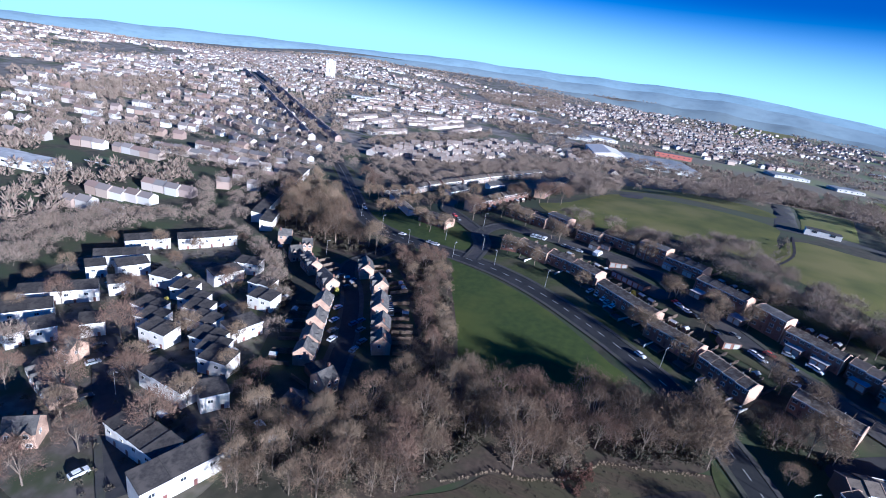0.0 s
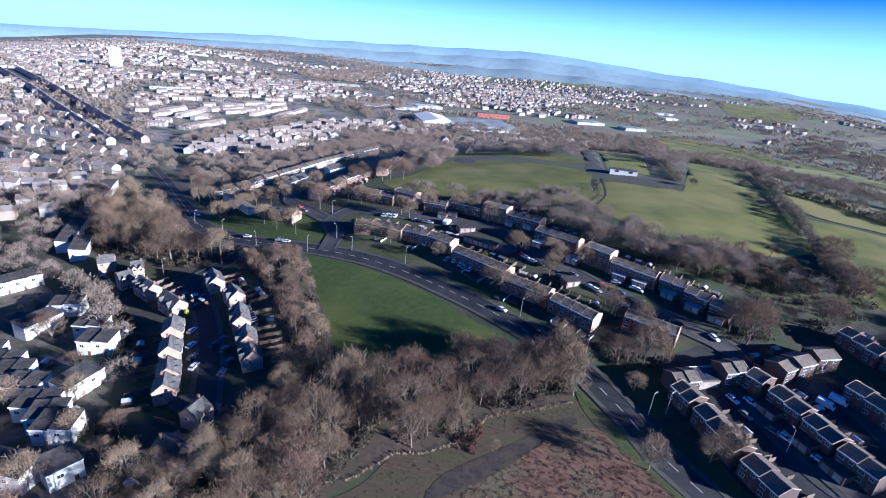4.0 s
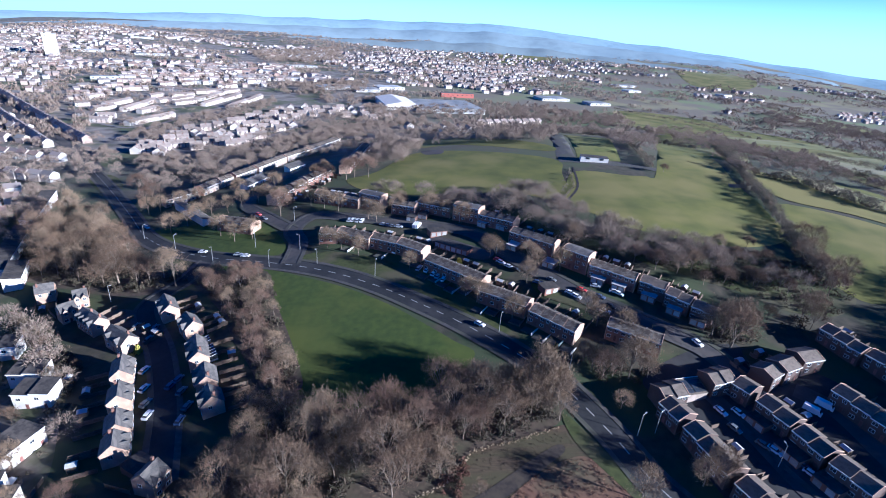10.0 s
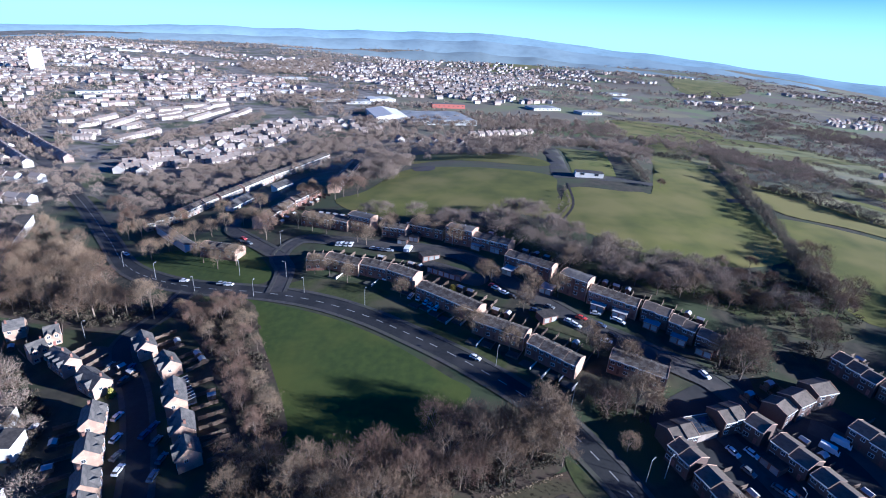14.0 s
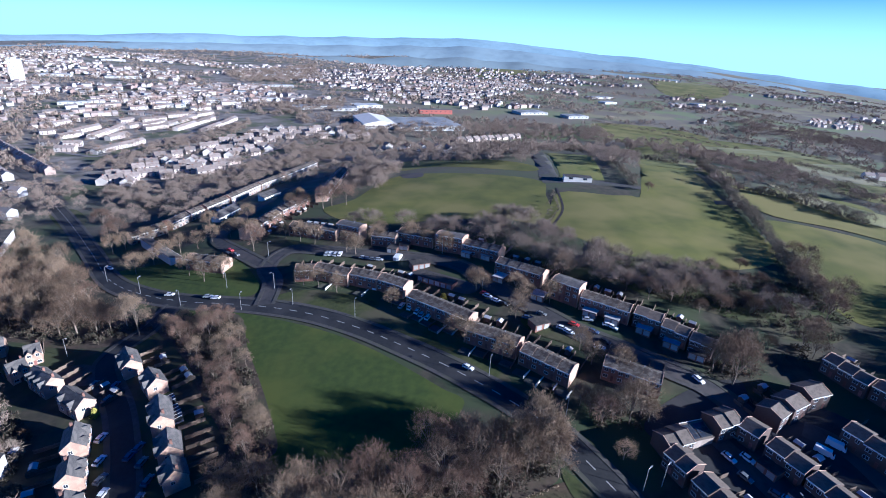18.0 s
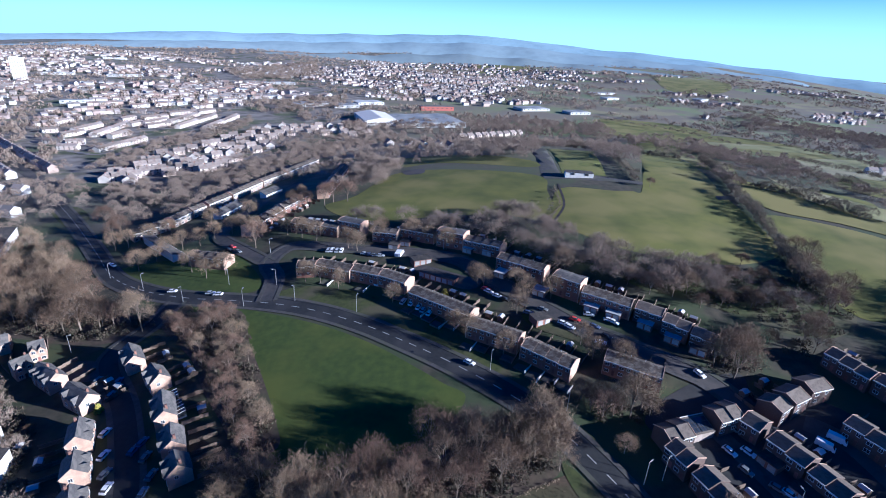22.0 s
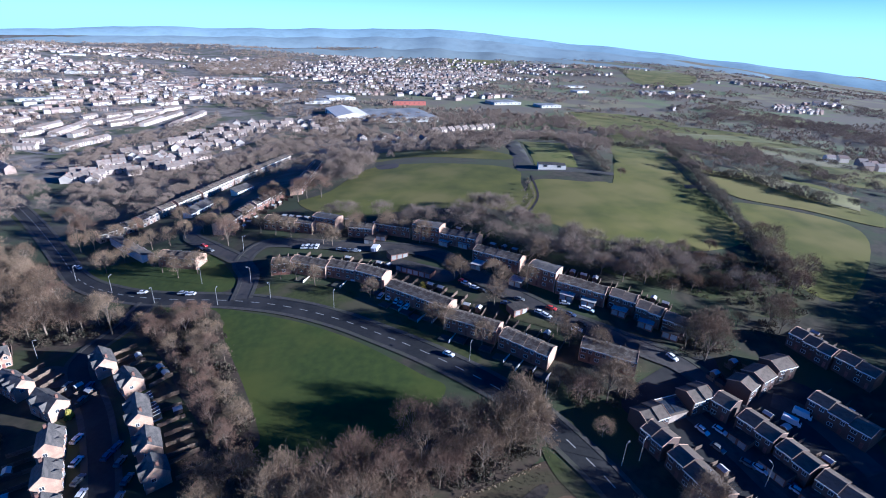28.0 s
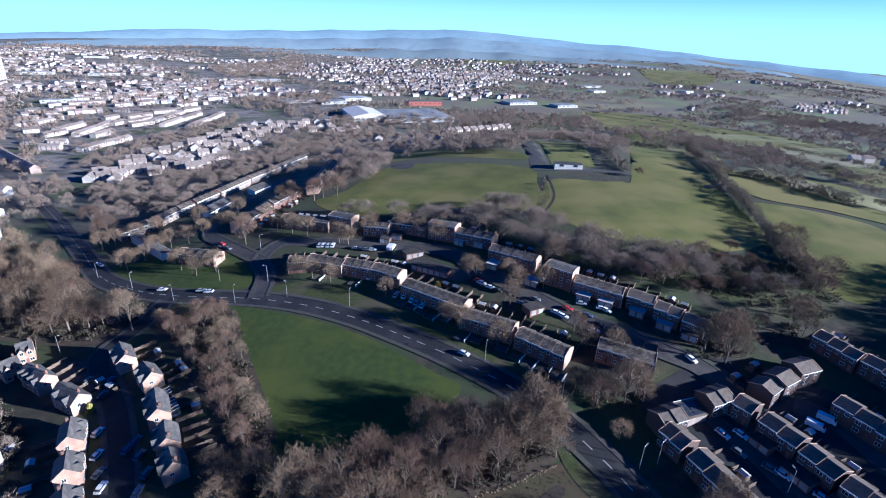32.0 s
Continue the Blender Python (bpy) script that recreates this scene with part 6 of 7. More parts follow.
def house_block(V, F, S, x, y, c, s, w, d, h, r):
    """One plain gabled house: walls and roof apart, so that each takes a tone of its own."""
    z = float(lie(x, y))
    k = len(V)
    for px, py, pz in ((-w, -d, -2), (w, -d, -2), (w, d, -2), (-w, d, -2), (-w, -d, h), (w, -d, h), (w, d, h), (-w, d, h), (-w, 0, h + r), (w, 0, h + r)):
        V.append((x + px * c - py * s, y + px * s + py * c, z + pz))
    F += [(k, k + 1, k + 5, k + 4), (k + 2, k + 3, k + 7, k + 6), (k + 1, k + 2, k + 6, k + 9, k + 5), (k + 3, k, k + 4, k + 8, k + 7)]
    S += [0] * 4
    k = len(V)
    o = 0.35
    for px, py, pz in ((-w - o, -d - o, h - 0.2), (w + o, -d - o, h - 0.2), (w + o, 0, h + r + 0.12), (-w - o, 0, h + r + 0.12), (w + o, d + o, h - 0.2), (-w - o, d + o, h - 0.2)):
        V.append((x + px * c - py * s, y + px * s + py * c, z + pz))
    F += [(k, k + 1, k + 2, k + 3), (k + 3, k + 2, k + 4, k + 5)]
    S += [1] * 2
    # a chimney stack
    k = len(V)
    for pz in (h + r - 0.4, h + r + 1.1):
        for px, py in ((w * 0.6 - 0.4, -0.3), (w * 0.6 + 0.4, -0.3), (w * 0.6 + 0.4, 0.3), (w * 0.6 - 0.4, 0.3)):
            V.append((x + px * c - py * s, y + px * s + py * c, z + pz))
    F += [(k, k + 1, k + 5, k + 4), (k + 1, k + 2, k + 6, k + 5), (k + 2, k + 3, k + 7, k + 6), (k + 3, k, k + 4, k + 7), (k + 4, k + 5, k + 6, k + 7)]
    S += [1] * 5


def district(poly, ang, dx, dy, fill, seed, label, w=4.2, d=3.8, h=5.2, r=2.2, turn=4):
    """Rows of houses along one bearing inside an outline."""
    rng = random.Random(seed)
    V, F, S = [], [], []
    cx, cy = sum(p[0] for p in poly) / len(poly), sum(p[1] for p in poly) / len(poly)
    c, s = math.cos(radians(ang)), math.sin(radians(ang))
    rad = max(math.dist(p, (cx, cy)) for p in poly)
    for j in range(-int(rad / dy) - 1, int(rad / dy) + 2):
        shift = rng.uniform(0, dx)
        run = 0
        for i in range(-int(rad / dx) - 1, int(rad / dx) + 2):
            if run <= 0 and rng.random() < 0.2:
                run = -4
            run += 1
            if run < 0 or rng.random() > fill:
                continue
            u, v = i * dx + shift, j * dy + rng.uniform(-1.2, 1.2) + 7 * math.sin(i * dx / 90 + j)
            x, y = cx + u * c - v * s, cy + u * s + v * c
            if not inside(x, y, poly) or near_line(x, y, 12):
                continue
            a = radians(ang + rng.uniform(-turn, turn))
            k = rng.uniform(0.88, 1.12)
            house_block(V, F, S, x, y, math.cos(a), math.sin(a), w * k, d, h * rng.uniform(0.95, 1.1), r)
            TAKEN.append((x, y))
    ob = new("distant_houses", mesh("distant_houses", V, F, [WALLS, ROOFS], S))
    tagged(ob, label, "houses", kind="stuff")
    return len(F)


district([(-705.6, 417.6), (-936.3, 662.1), (-824.4, 723.7), (-630.7, 623.3), (-544.7, 711.7), (-387.2, 385.1), (-383.8, 301.2), (-419.7, 245.3)], 15, 9.5, 44, 0.55, 1, 'pale houses in rows on the far slope')
district([(-515.6, 510.7), (-476.6, 678.1), (-261.0, 439.9), (-247.5, 390.8), (-309.1, 372.1), (-434.3, 420.0)], -18, 10, 38, 0.7, 2, 'pale terraces beside the avenue')
district([(-973.1, 579.0), (-1686.1, 2253.8), (-706.5, 1240.7), (-506.0, 782.9), (-654.1, 646.2), (-975.5, 690.0)], 15, 11, 40, 0.5, 3, 'pale houses across the far town')
district([(-389.0, 293.2), (-329.7, 396.1), (-256.8, 355.3), (-276.0, 333.6), (-331.5, 308.1)], 3, 9, 22, 0.95, 4, 'row of white houses facing the wood')
district([(-300.0, 209.8), (-274.9, 275.2), (-247.2, 257.5), (-255.1, 196.6), (-272.1, 193.1)], 8, 9, 19, 0.92, 5, 'white terraces behind the trees')
district([(-260.1, 280.7), (-268.7, 341.7), (-268.0, 390.1), (-224.0, 296.2), (-225.4, 269.4)], 30, 10, 20, 0.8, 6, 'brown-roofed houses near the lane')
district([(-507.0, 864.9), (-531.1, 1103.2), (-287.7, 1159.8), (-262, 1000), (-410, 905), (-450, 700)], 38, 9, 44, 0.7, 7, 'pale terraces in slanting rows')
district([(-65.9, 1211.7), (10.8, 1579.3), (582.0, 2323.9), (496.7, 1748.7), (234.5, 1343.8), (7.1, 1156.3)], 12, 13, 52, 0.5, 10, 'white houses on the far side of the valley')
district([(1056.9, 1225.2), (1157.4, 1190.0), (1024.1, 1035.8), (934.8, 1081.7)], 10, 16, 30, 0.6, 13, 'farm cottages far across the fields')
district([(526.9, 539.6), (490.0, 430.9), (439.0, 388.0), (453.4, 467.8)], -10, 14, 20, 0.5, 14, 'farm buildings among the fields')
def far_house(kind, w, d, h, r):
    """A plain gabled house or terrace in the distance, its ridge along x."""
    root = new(kind)
    part("wall", Shape().prism_x([(-d / 2, -3), (d / 2, -3), (d / 2, h), (0, h + r), (-d / 2, h)], -w / 2, w / 2).mesh("wall", M_TOWN), root)
    t = r / (d / 2)
    for lo, hi in ((-d / 2 - 0.35, 0), (0, d / 2 + 0.35)):
        za, zb = (h - 0.35 * t, h + r) if hi == 0 else (h + r, h - 0.35 * t)
        part("roof", Shape().prism_x([(lo, za + 0.05), (hi, zb + 0.05), (hi, zb + 0.25), (lo, za + 0.25)], -w / 2 - 0.2, w / 2 + 0.2).mesh("roof", M_TOWN_ROOF), root)
    me = Shape().box(-0.45, 0.45, -0.35, 0.35, h + r - 0.6, h + r + 1.1).mesh("chimney", M_BRICK)
    for i in range(max(1, round(w / 14))):
        part("chimney", me, root, at=pose(-w / 2 + w * (i + 0.5) / max(1, round(w / 14)), 0, 0))
    pane = Shape().box(-0.6, 0.6, -0.08, 0.05, 0, 1.1).mesh("window", M_GLASS)
    n = max(2, round(w / 5))
    for i in range(n):
        for z in (0.7, 2.8):
            part("window", pane, root, at=pose(-w / 2 + w * (i + 0.5) / n, -d / 2 - 0.02, z))
    return root


FAR_SEMIS = {}


def semi(x, y, turn, tone):
    if "any" not in FAR_SEMIS:
        FAR_SEMIS["any"] = far_house("house", 10.5, 9, 4.3, 3.0)
        FAR_SEMIS["any"]["fresh"] = 1
    ob = place(FAR_SEMIS["any"], pose(x, y, float(lie(x, y)), 0, 0, turn))
    tagged(ob, "pale pair of houses with a %s tiled roof" % tone, "house", "houses below the factory")
    TAKEN.append((x, y))


def far_row(x0, y0, x1, y1):
    ln = math.hypot(x1 - x0, y1 - y0)
    root = far_house("terrace", ln, 8, 4.4, 2.0)
    x, y = (x0 + x1) / 2, (y0 + y1) / 2
    root.matrix_basis = pose(x, y, float(lie(x, y)), 0, 0, math.degrees(math.atan2(y1 - y0, x1 - x0)))
    tagged(root, "long white terrace with a light tiled roof", "terrace", "terraces of the town")
    for i in range(int(ln / 9) + 1):
        TAKEN.append((x0 + (x1 - x0) * i * 9 / ln, y0 + (y1 - y0) * i * 9 / ln))


far_row(-400, 899, -375, 894)
far_row(-373, 894, -339, 884)
far_row(-378, 814, -369, 837)
far_row(-354, 830, -331, 857)
far_row(-348, 773, -341, 794)
far_row(-336, 785, -320, 826)
far_row(-355, 693, -355, 735)
far_row(-355, 735, -357, 786)
far_row(-331, 684, -324, 717)
far_row(-392, 721, -384, 772)
far_row(-389, 689, -376, 715)
far_row(-306, 603, -298, 636)
far_row(-297, 636, -286, 673)
far_row(-308, 801, -298, 888)
far_row(-283, 764, -276, 817)
far_row(-276, 817, -268, 877)
far_row(-245, 760, -240, 813)
far_row(-240, 813, -235, 879)
far_row(-337, 879, -306, 911)
far_row(-322, 763, -304, 791)
far_row(-425, 715, -413, 726)
far_row(-385, 652, -362, 648)
far_row(-358, 645, -341, 650)
far_row(-301, 900, -285, 930)
far_row(-460, 757, -448, 779)
far_row(-445, 779, -436, 801)
far_row(-352, 619, -332, 620)
semi(-188, 519, 18, 'pale')
semi(-164, 507, 30, 'brown')
semi(-156, 528, 24, 'pale')
semi(-179, 546, 96, 'grey')
semi(-174, 574, 26, 'pale')
semi(-149, 555, 18, 'brown')
semi(-141, 602, 30, 'pale')
semi(-162, 638, 24, 'grey')
semi(-164, 589, 96, 'pale')
semi(-198, 648, 26, 'brown')
semi(-205, 641, 18, 'pale')
semi(-212, 613, 30, 'grey')
semi(-218, 593, 24, 'pale')
semi(-218, 567, 96, 'brown')
semi(-226, 551, 26, 'pale')
semi(-213, 505, 18, 'grey')
semi(-205, 511, 30, 'pale')
semi(-218, 491, 24, 'brown')
semi(-236, 480, 96, 'pale')
semi(-174, 712, 26, 'grey')
semi(-161, 736, 18, 'pale')
semi(-143, 692, 30, 'brown')
semi(-176, 669, 24, 'pale')
semi(-149, 790, 96, 'grey')
semi(-131, 776, 26, 'pale')
semi(-116, 778, 18, 'brown')
semi(-102, 770, 30, 'pale')
semi(-176, 627, 24, 'grey')
semi(-193, 564, 96, 'pale')
semi(-156, 682, 26, 'brown')
semi(-140, 720, 18, 'pale')
semi(-126, 721, 30, 'grey')
semi(-82, 726, 24, 'pale')
semi(-74, 753, 96, 'brown')
semi(-58, 739, 26, 'pale')
semi(-39, 753, 18, 'grey')
semi(-193, 499, 30, 'pale')
semi(-228, 485, 24, 'brown')
semi(-228, 499, 22, 'brown')
semi(-229, 528, 32, 'pale')
semi(-218, 533, 20, 'grey')
semi(-207, 550, 100, 'brown')
semi(-193, 542, 28, 'pale')
semi(-178, 531, 22, 'grey')
semi(-159, 514, 32, 'brown')
semi(-157, 544, 20, 'pale')
semi(-191, 606, 100, 'grey')
semi(-182, 620, 28, 'brown')
semi(-160, 606, 22, 'pale')
semi(-153, 627, 32, 'grey')
semi(-142, 642, 20, 'brown')
semi(-131, 627, 100, 'pale')
semi(-196, 680, 28, 'grey')
semi(-192, 701, 22, 'brown')
semi(-174, 690, 32, 'pale')
semi(-174, 745, 20, 'grey')
semi(-166, 776, 100, 'brown')
semi(-138, 749, 28, 'pale')
semi(-118, 742, 22, 'grey')
semi(-102, 734, 32, 'brown')
semi(-99, 798, 20, 'pale')
semi(-83, 801, 100, 'grey')
semi(-66, 793, 28, 'brown')
semi(-45, 714, 22, 'pale')
semi(-27, 733, 32, 'grey')
semi(-176, 516, 20, 'brown')
semi(-214, 473, 100, 'pale')
semi(-239, 502, 28, 'grey')
semi(-232, 551, 22, 'brown')
semi(-232, 584, 32, 'pale')
for i in range(9):
    semi(100 + i * 11.8, 712 + i * 8.4, 36 + (i % 3) * 4, 'brown')
semi(3, 631, 110, 'grey')
semi(27, 611, 110, 'grey')
semi(40, 586, 110, 'grey')
semi(57, 572, 110, 'grey')
semi(62, 528, 110, 'grey')
# houses along both sides of the long avenue
V, F, S = [], [], []
for (x0, y0), (x1, y1) in zip(AVENUES[0][1:], AVENUES[0][2:]):
    ln = math.hypot(x1 - x0, y1 - y0)
    a = math.atan2(y1 - y0, x1 - x0)
    for i in range(int(ln / 9.5)):
        for side in (-1, 1):
            t = (i + 0.5) / int(ln / 9.5)
            x = x0 + (x1 - x0) * t - math.sin(a) * side * 15
            y = y0 + (y1 - y0) * t + math.cos(a) * side * 15
            house_block(V, F, S, x, y, math.cos(a), math.sin(a), 3.7, 4.0, 5.4, 2.6)
            TAKEN.append((x, y))
tagged(new("distant_houses", mesh("distant_houses", V, F, [WALLS, ROOFS], S)), "two rows of houses along a straight avenue", "houses", kind="stuff")

CELLS = set((int(x // 14), int(y // 14)) for x, y in TAKEN)


def scatter(name, spots, label, blades, material, height, width, seed):
    """Many leafless trees or bushes as thin upright blades in domed clumps, joined."""
    rng = np.random.default_rng(seed)
    n = len(spots)
    p = np.array(spots)
    size = rng.uniform(0.65, 1.2, n)
    k = n * blades
    idx = np.repeat(np.arange(n), blades)
    th, u = rng.uniform(0, math.tau, k), rng.uniform(0, 1, k)
    ph = np.arccos(1 - u * 0.98)
    rr = rng.uniform(0.45, 1.0, k) ** 0.6
    hgt, wid = height * size[idx], width * size[idx] / 2
    base = np.stack([p[idx, 0] + np.cos(th) * np.sin(ph) * wid * rr * 0.72, p[idx, 1] + np.sin(th) * np.sin(ph) * wid * rr * 0.72, hgt * (0.12 + 0.62 * np.cos(ph) * rr)], -1)
    e = np.stack([np.cos(th) * np.sin(ph), np.sin(th) * np.sin(ph), np.cos(ph) + 0.6], -1) + rng.normal(0, 0.6, (k, 3))
    e /= np.linalg.norm(e, axis=1)[:, None]
    ln = (hgt * rng.uniform(0.16, 0.34, k))[:, None]
    side = np.cross(e, rng.normal(0, 1, (k, 3)))
    side /= np.linalg.norm(side, axis=1)[:, None]
    wv = side * (wid * rng.uniform(0.05, 0.12, k) * (70 / blades) ** 0.5)[:, None]
    gzv = lie(p[:, 0], p[:, 1])[idx]
    base[:, 2] += gzv
    v = np.stack([base - wv, base + wv, base + e * ln], 1).reshape(-1, 3)
    me = bpy.data.meshes.new(name)
    me.vertices.add(3 * k)
    me.vertices.foreach_set("co", v.ravel())
    me.loops.add(3 * k)
    me.loops.foreach_set("vertex_index", np.arange(3 * k))
    me.polygons.add(k)
    me.polygons.foreach_set("loop_start", np.arange(k) * 3)
    me.materials.append(material)
    me.update()
    me.validate()
    return tagged(new(name, me), label, "trees", kind="stuff")


CROWNS = []
for key in ("oak", "alder", "maple", "birch", "thorn"):
    crown = [o for o in TREES[key][0].children if o.name.startswith("crown")][0].data
    co = np.empty(len(crown.vertices) * 3)
    crown.vertices.foreach_get("co", co)
    co = co.reshape(-1, 3, 3)
    CROWNS.append(co)


def scatter_trees(name, spots, label, blades, material, height, seed):
    """Many leafless trees joined: thinned crowns, turned and sized one by one."""
    rng = np.random.default_rng(seed)
    out = []
    for x, y in spots:
        c = CROWNS[rng.integers(len(CROWNS))]
        c = c[rng.choice(len(c), min(blades, len(c)), replace=False)]
        fat = 0.9 * (3600 / blades) ** 0.5
        foot, half = (c[:, 0] + c[:, 1]) / 2, (c[:, 1] - c[:, 0]) / 2 * fat ** 1.4
        c = np.stack([foot - half, foot + half, foot + (c[:, 2] - foot) * fat ** 0.6], 1)
        c[..., 2] *= 0.9
        a = rng.uniform(0, math.tau)
        k = height * rng.uniform(0.7, 1.2) / c[..., 2].max()
        wide = k * rng.uniform(0.9, 1.2)
        px, py = c[..., 0] * math.cos(a) - c[..., 1] * math.sin(a), c[..., 0] * math.sin(a) + c[..., 1] * math.cos(a)
        out.append(np.stack([px * wide + x, py * wide + y, c[..., 2] * k + float(lie(x, y))], -1))
    v = np.concatenate(out).reshape(-1, 3)
    n = len(v) // 3
    me = bpy.data.meshes.new(name)
    me.vertices.add(3 * n)
    me.vertices.foreach_set("co", v.ravel())
    me.loops.add(3 * n)
    me.loops.foreach_set("vertex_index", np.arange(3 * n))
    me.polygons.add(n)
    me.polygons.foreach_set("loop_start", np.arange(n) * 3)
    me.materials.append(material)
    me.update()
    me.validate()
    return tagged(new(name, me), label, "trees", kind="stuff")


def in_any(x, y, polys):
    return any(inside(x, y, q) for q in polys)


def spots_in(poly, gap, seed):
    rng = random.Random(seed)
    x0, x1 = min(p[0] for p in poly), max(p[0] for p in poly)
    y0, y1 = min(p[1] for p in poly), max(p[1] for p in poly)
    n = int((x1 - x0) * (y1 - y0) / gap / gap)
    out = [(rng.uniform(x0, x1), rng.uniform(y0, y1)) for _ in range(n)]
    return [q for q in out if inside(*q, poly)]


def spots_along(pts, gap, seed, jitter=2.0):
    rng = random.Random(seed)
    out = []
    for (x0, y0), (x1, y1) in zip(pts, pts[1:]):
        n = max(1, int(math.hypot(x1 - x0, y1 - y0) / gap))
        out += [(x0 + (x1 - x0) * i / n + rng.uniform(-jitter, jitter), y0 + (y1 - y0) * i / n + rng.uniform(-jitter, jitter)) for i in range(n)]
    return out


CLEAR = []
CLEAR.append([(-85, 243), (-66, 238), (-44, 228), (-24, 217), (-4, 204), (11, 189), (20, 179), (27, 172), (17, 160), (-3, 150), (-25, 149), (-40, 160), (-55, 193), (-68, 215), (-78, 231)])
CLEAR.append([(-140, 290), (-114, 270), (-80, 252), (-62, 249), (-57, 255), (-67, 274), (-78, 287), (-91, 285), (-117, 293)])
CLEAR.append([(-51, 242), (-38, 249), (-14, 241), (9, 226), (23, 213), (35, 196), (45, 180), (37, 179), (22, 197), (0, 214), (-25, 229)])
CLEAR.append([(-30, 88), (-13, 103), (-5, 113), (13, 120), (22, 131), (36, 135), (51, 140), (54, 137), (63, 122), (73, 106), (84, 84), (95, 55), (20, 38), (-40, 55)])
CLEAR.append([(7, 104), (13, 109), (26, 117), (37, 125), (49, 131), (50, 129), (39, 121), (27, 112), (20, 104)])
CLEAR.append([(-9, 105), (1, 111), (18, 117), (31, 128), (47, 135), (47, 133), (32, 124), (18, 114), (1, 108)])
CLEAR.append([(103, 168), (123, 172), (124, 161), (144, 157), (153, 141), (148, 121), (134, 105), (93, 106), (86, 144), (83, 157)])
CLEAR.append([(52, 144), (58, 137), (65, 122), (75, 106), (70, 106), (61, 120), (53, 134)])
CLEAR.append([(-38, 343), (-19, 359), (5, 409), (40, 411), (104, 375), (103, 340), (92, 290), (64, 307), (24, 311), (-15, 313)])
CLEAR.append([(112, 344), (153, 335), (180, 368), (323, 697), (246, 424), (216, 332), (208, 291), (196, 250), (167, 237), (140, 240), (116, 250), (102, 266), (93, 290)])
CLEAR.append([(134, 443), (168, 465), (150, 356), (121, 367)])
CLEAR.append([(129, 465), (138, 466), (119, 368), (109, 350), (103, 363)])
CLEAR.append([(220, 296), (265, 269), (260, 240), (206, 195), (189, 205), (204, 245)])
CLEAR.append([(316, 682), (249, 420), (269, 393), (429, 710), (390, 748)])
CLEAR.append([(510, 785), (621, 769), (625, 627), (468, 473), (499, 617)])
CLEAR.append([(280, 364), (320, 331), (294, 300), (266, 335)])
CLEAR.append([(8, 480), (60, 468), (111, 416), (106, 395), (42, 434), (12, 434)])
CLEAR.append([(99, 257), (138, 236), (165, 235), (188, 224), (192, 199), (174, 186), (153, 190), (143, 200), (119, 214), (104, 227)])
CLEAR.append([(-236, 402), (-222, 408), (-199, 381), (-203, 364)])
CLEAR.append([(209, 327), (221, 326), (218, 319), (206, 320)])
CLEAR.append([(13, 419), (28, 417), (27, 403), (14, 404)])
CLEAR.append([(-124, 213), (-114, 214), (-103, 203), (-109, 201), (-117, 204)])
CLEAR.append([(16, 258), (38, 241), (43, 236), (35, 233), (15, 250)])
CLEAR.append([(-330, -50), (-330, 250), (-230, 380), (-120, 430), (60, 430), (180, 400), (270, 260), (270, -50)])
CLEAR.append([(215, 414), (258, 418), (255, 383), (230, 407)])
CLEAR.append([(247, 364), (289, 317), (306, 273), (288, 256), (259, 284), (229, 309)])
CLEAR.append([(555, 681), (569, 581), (505, 443), (377, 335), (337, 368), (401, 482)])
CLEAR.append([(396, 989), (515, 970), (557, 864), (414, 742), (360, 804)])
CLEAR.append([(521, 842), (617, 796), (633, 695), (506, 632), (465, 720)])
CLEAR.append([(1364, 2714), (1537, 2412), (1197, 1770), (960, 1738)])
CLEAR.append([(-248, 468), (-414, 701), (-415, 923), (-254, 982), (-99, 835), (-50, 744), (-39, 509), (-92, 444), (-128, 359), (-176, 364)])
CLEAR.append([(535, 3272), (733, 2929), (633, 2423), (423, 2425)])
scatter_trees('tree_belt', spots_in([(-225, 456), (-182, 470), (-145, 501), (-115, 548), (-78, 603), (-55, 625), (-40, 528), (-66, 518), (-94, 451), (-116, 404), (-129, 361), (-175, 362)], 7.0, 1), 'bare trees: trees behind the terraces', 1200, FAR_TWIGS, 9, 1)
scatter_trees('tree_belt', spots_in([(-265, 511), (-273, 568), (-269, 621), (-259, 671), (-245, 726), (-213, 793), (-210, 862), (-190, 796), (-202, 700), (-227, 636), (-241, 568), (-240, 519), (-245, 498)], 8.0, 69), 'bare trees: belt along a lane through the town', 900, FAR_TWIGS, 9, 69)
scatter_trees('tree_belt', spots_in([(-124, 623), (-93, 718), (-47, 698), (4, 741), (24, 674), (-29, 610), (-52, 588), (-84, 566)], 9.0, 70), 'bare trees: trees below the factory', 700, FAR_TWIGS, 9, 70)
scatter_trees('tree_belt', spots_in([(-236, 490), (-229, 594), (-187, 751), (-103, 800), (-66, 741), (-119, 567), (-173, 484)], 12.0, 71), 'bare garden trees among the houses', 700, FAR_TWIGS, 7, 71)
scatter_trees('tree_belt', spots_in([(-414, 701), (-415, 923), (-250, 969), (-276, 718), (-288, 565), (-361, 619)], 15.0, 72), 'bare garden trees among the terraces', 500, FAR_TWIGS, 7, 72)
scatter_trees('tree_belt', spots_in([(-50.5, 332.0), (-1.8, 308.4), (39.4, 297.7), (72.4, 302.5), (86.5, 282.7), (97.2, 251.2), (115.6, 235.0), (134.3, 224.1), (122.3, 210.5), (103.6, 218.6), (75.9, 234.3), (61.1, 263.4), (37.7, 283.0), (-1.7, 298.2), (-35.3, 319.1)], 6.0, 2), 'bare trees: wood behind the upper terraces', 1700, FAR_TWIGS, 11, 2)
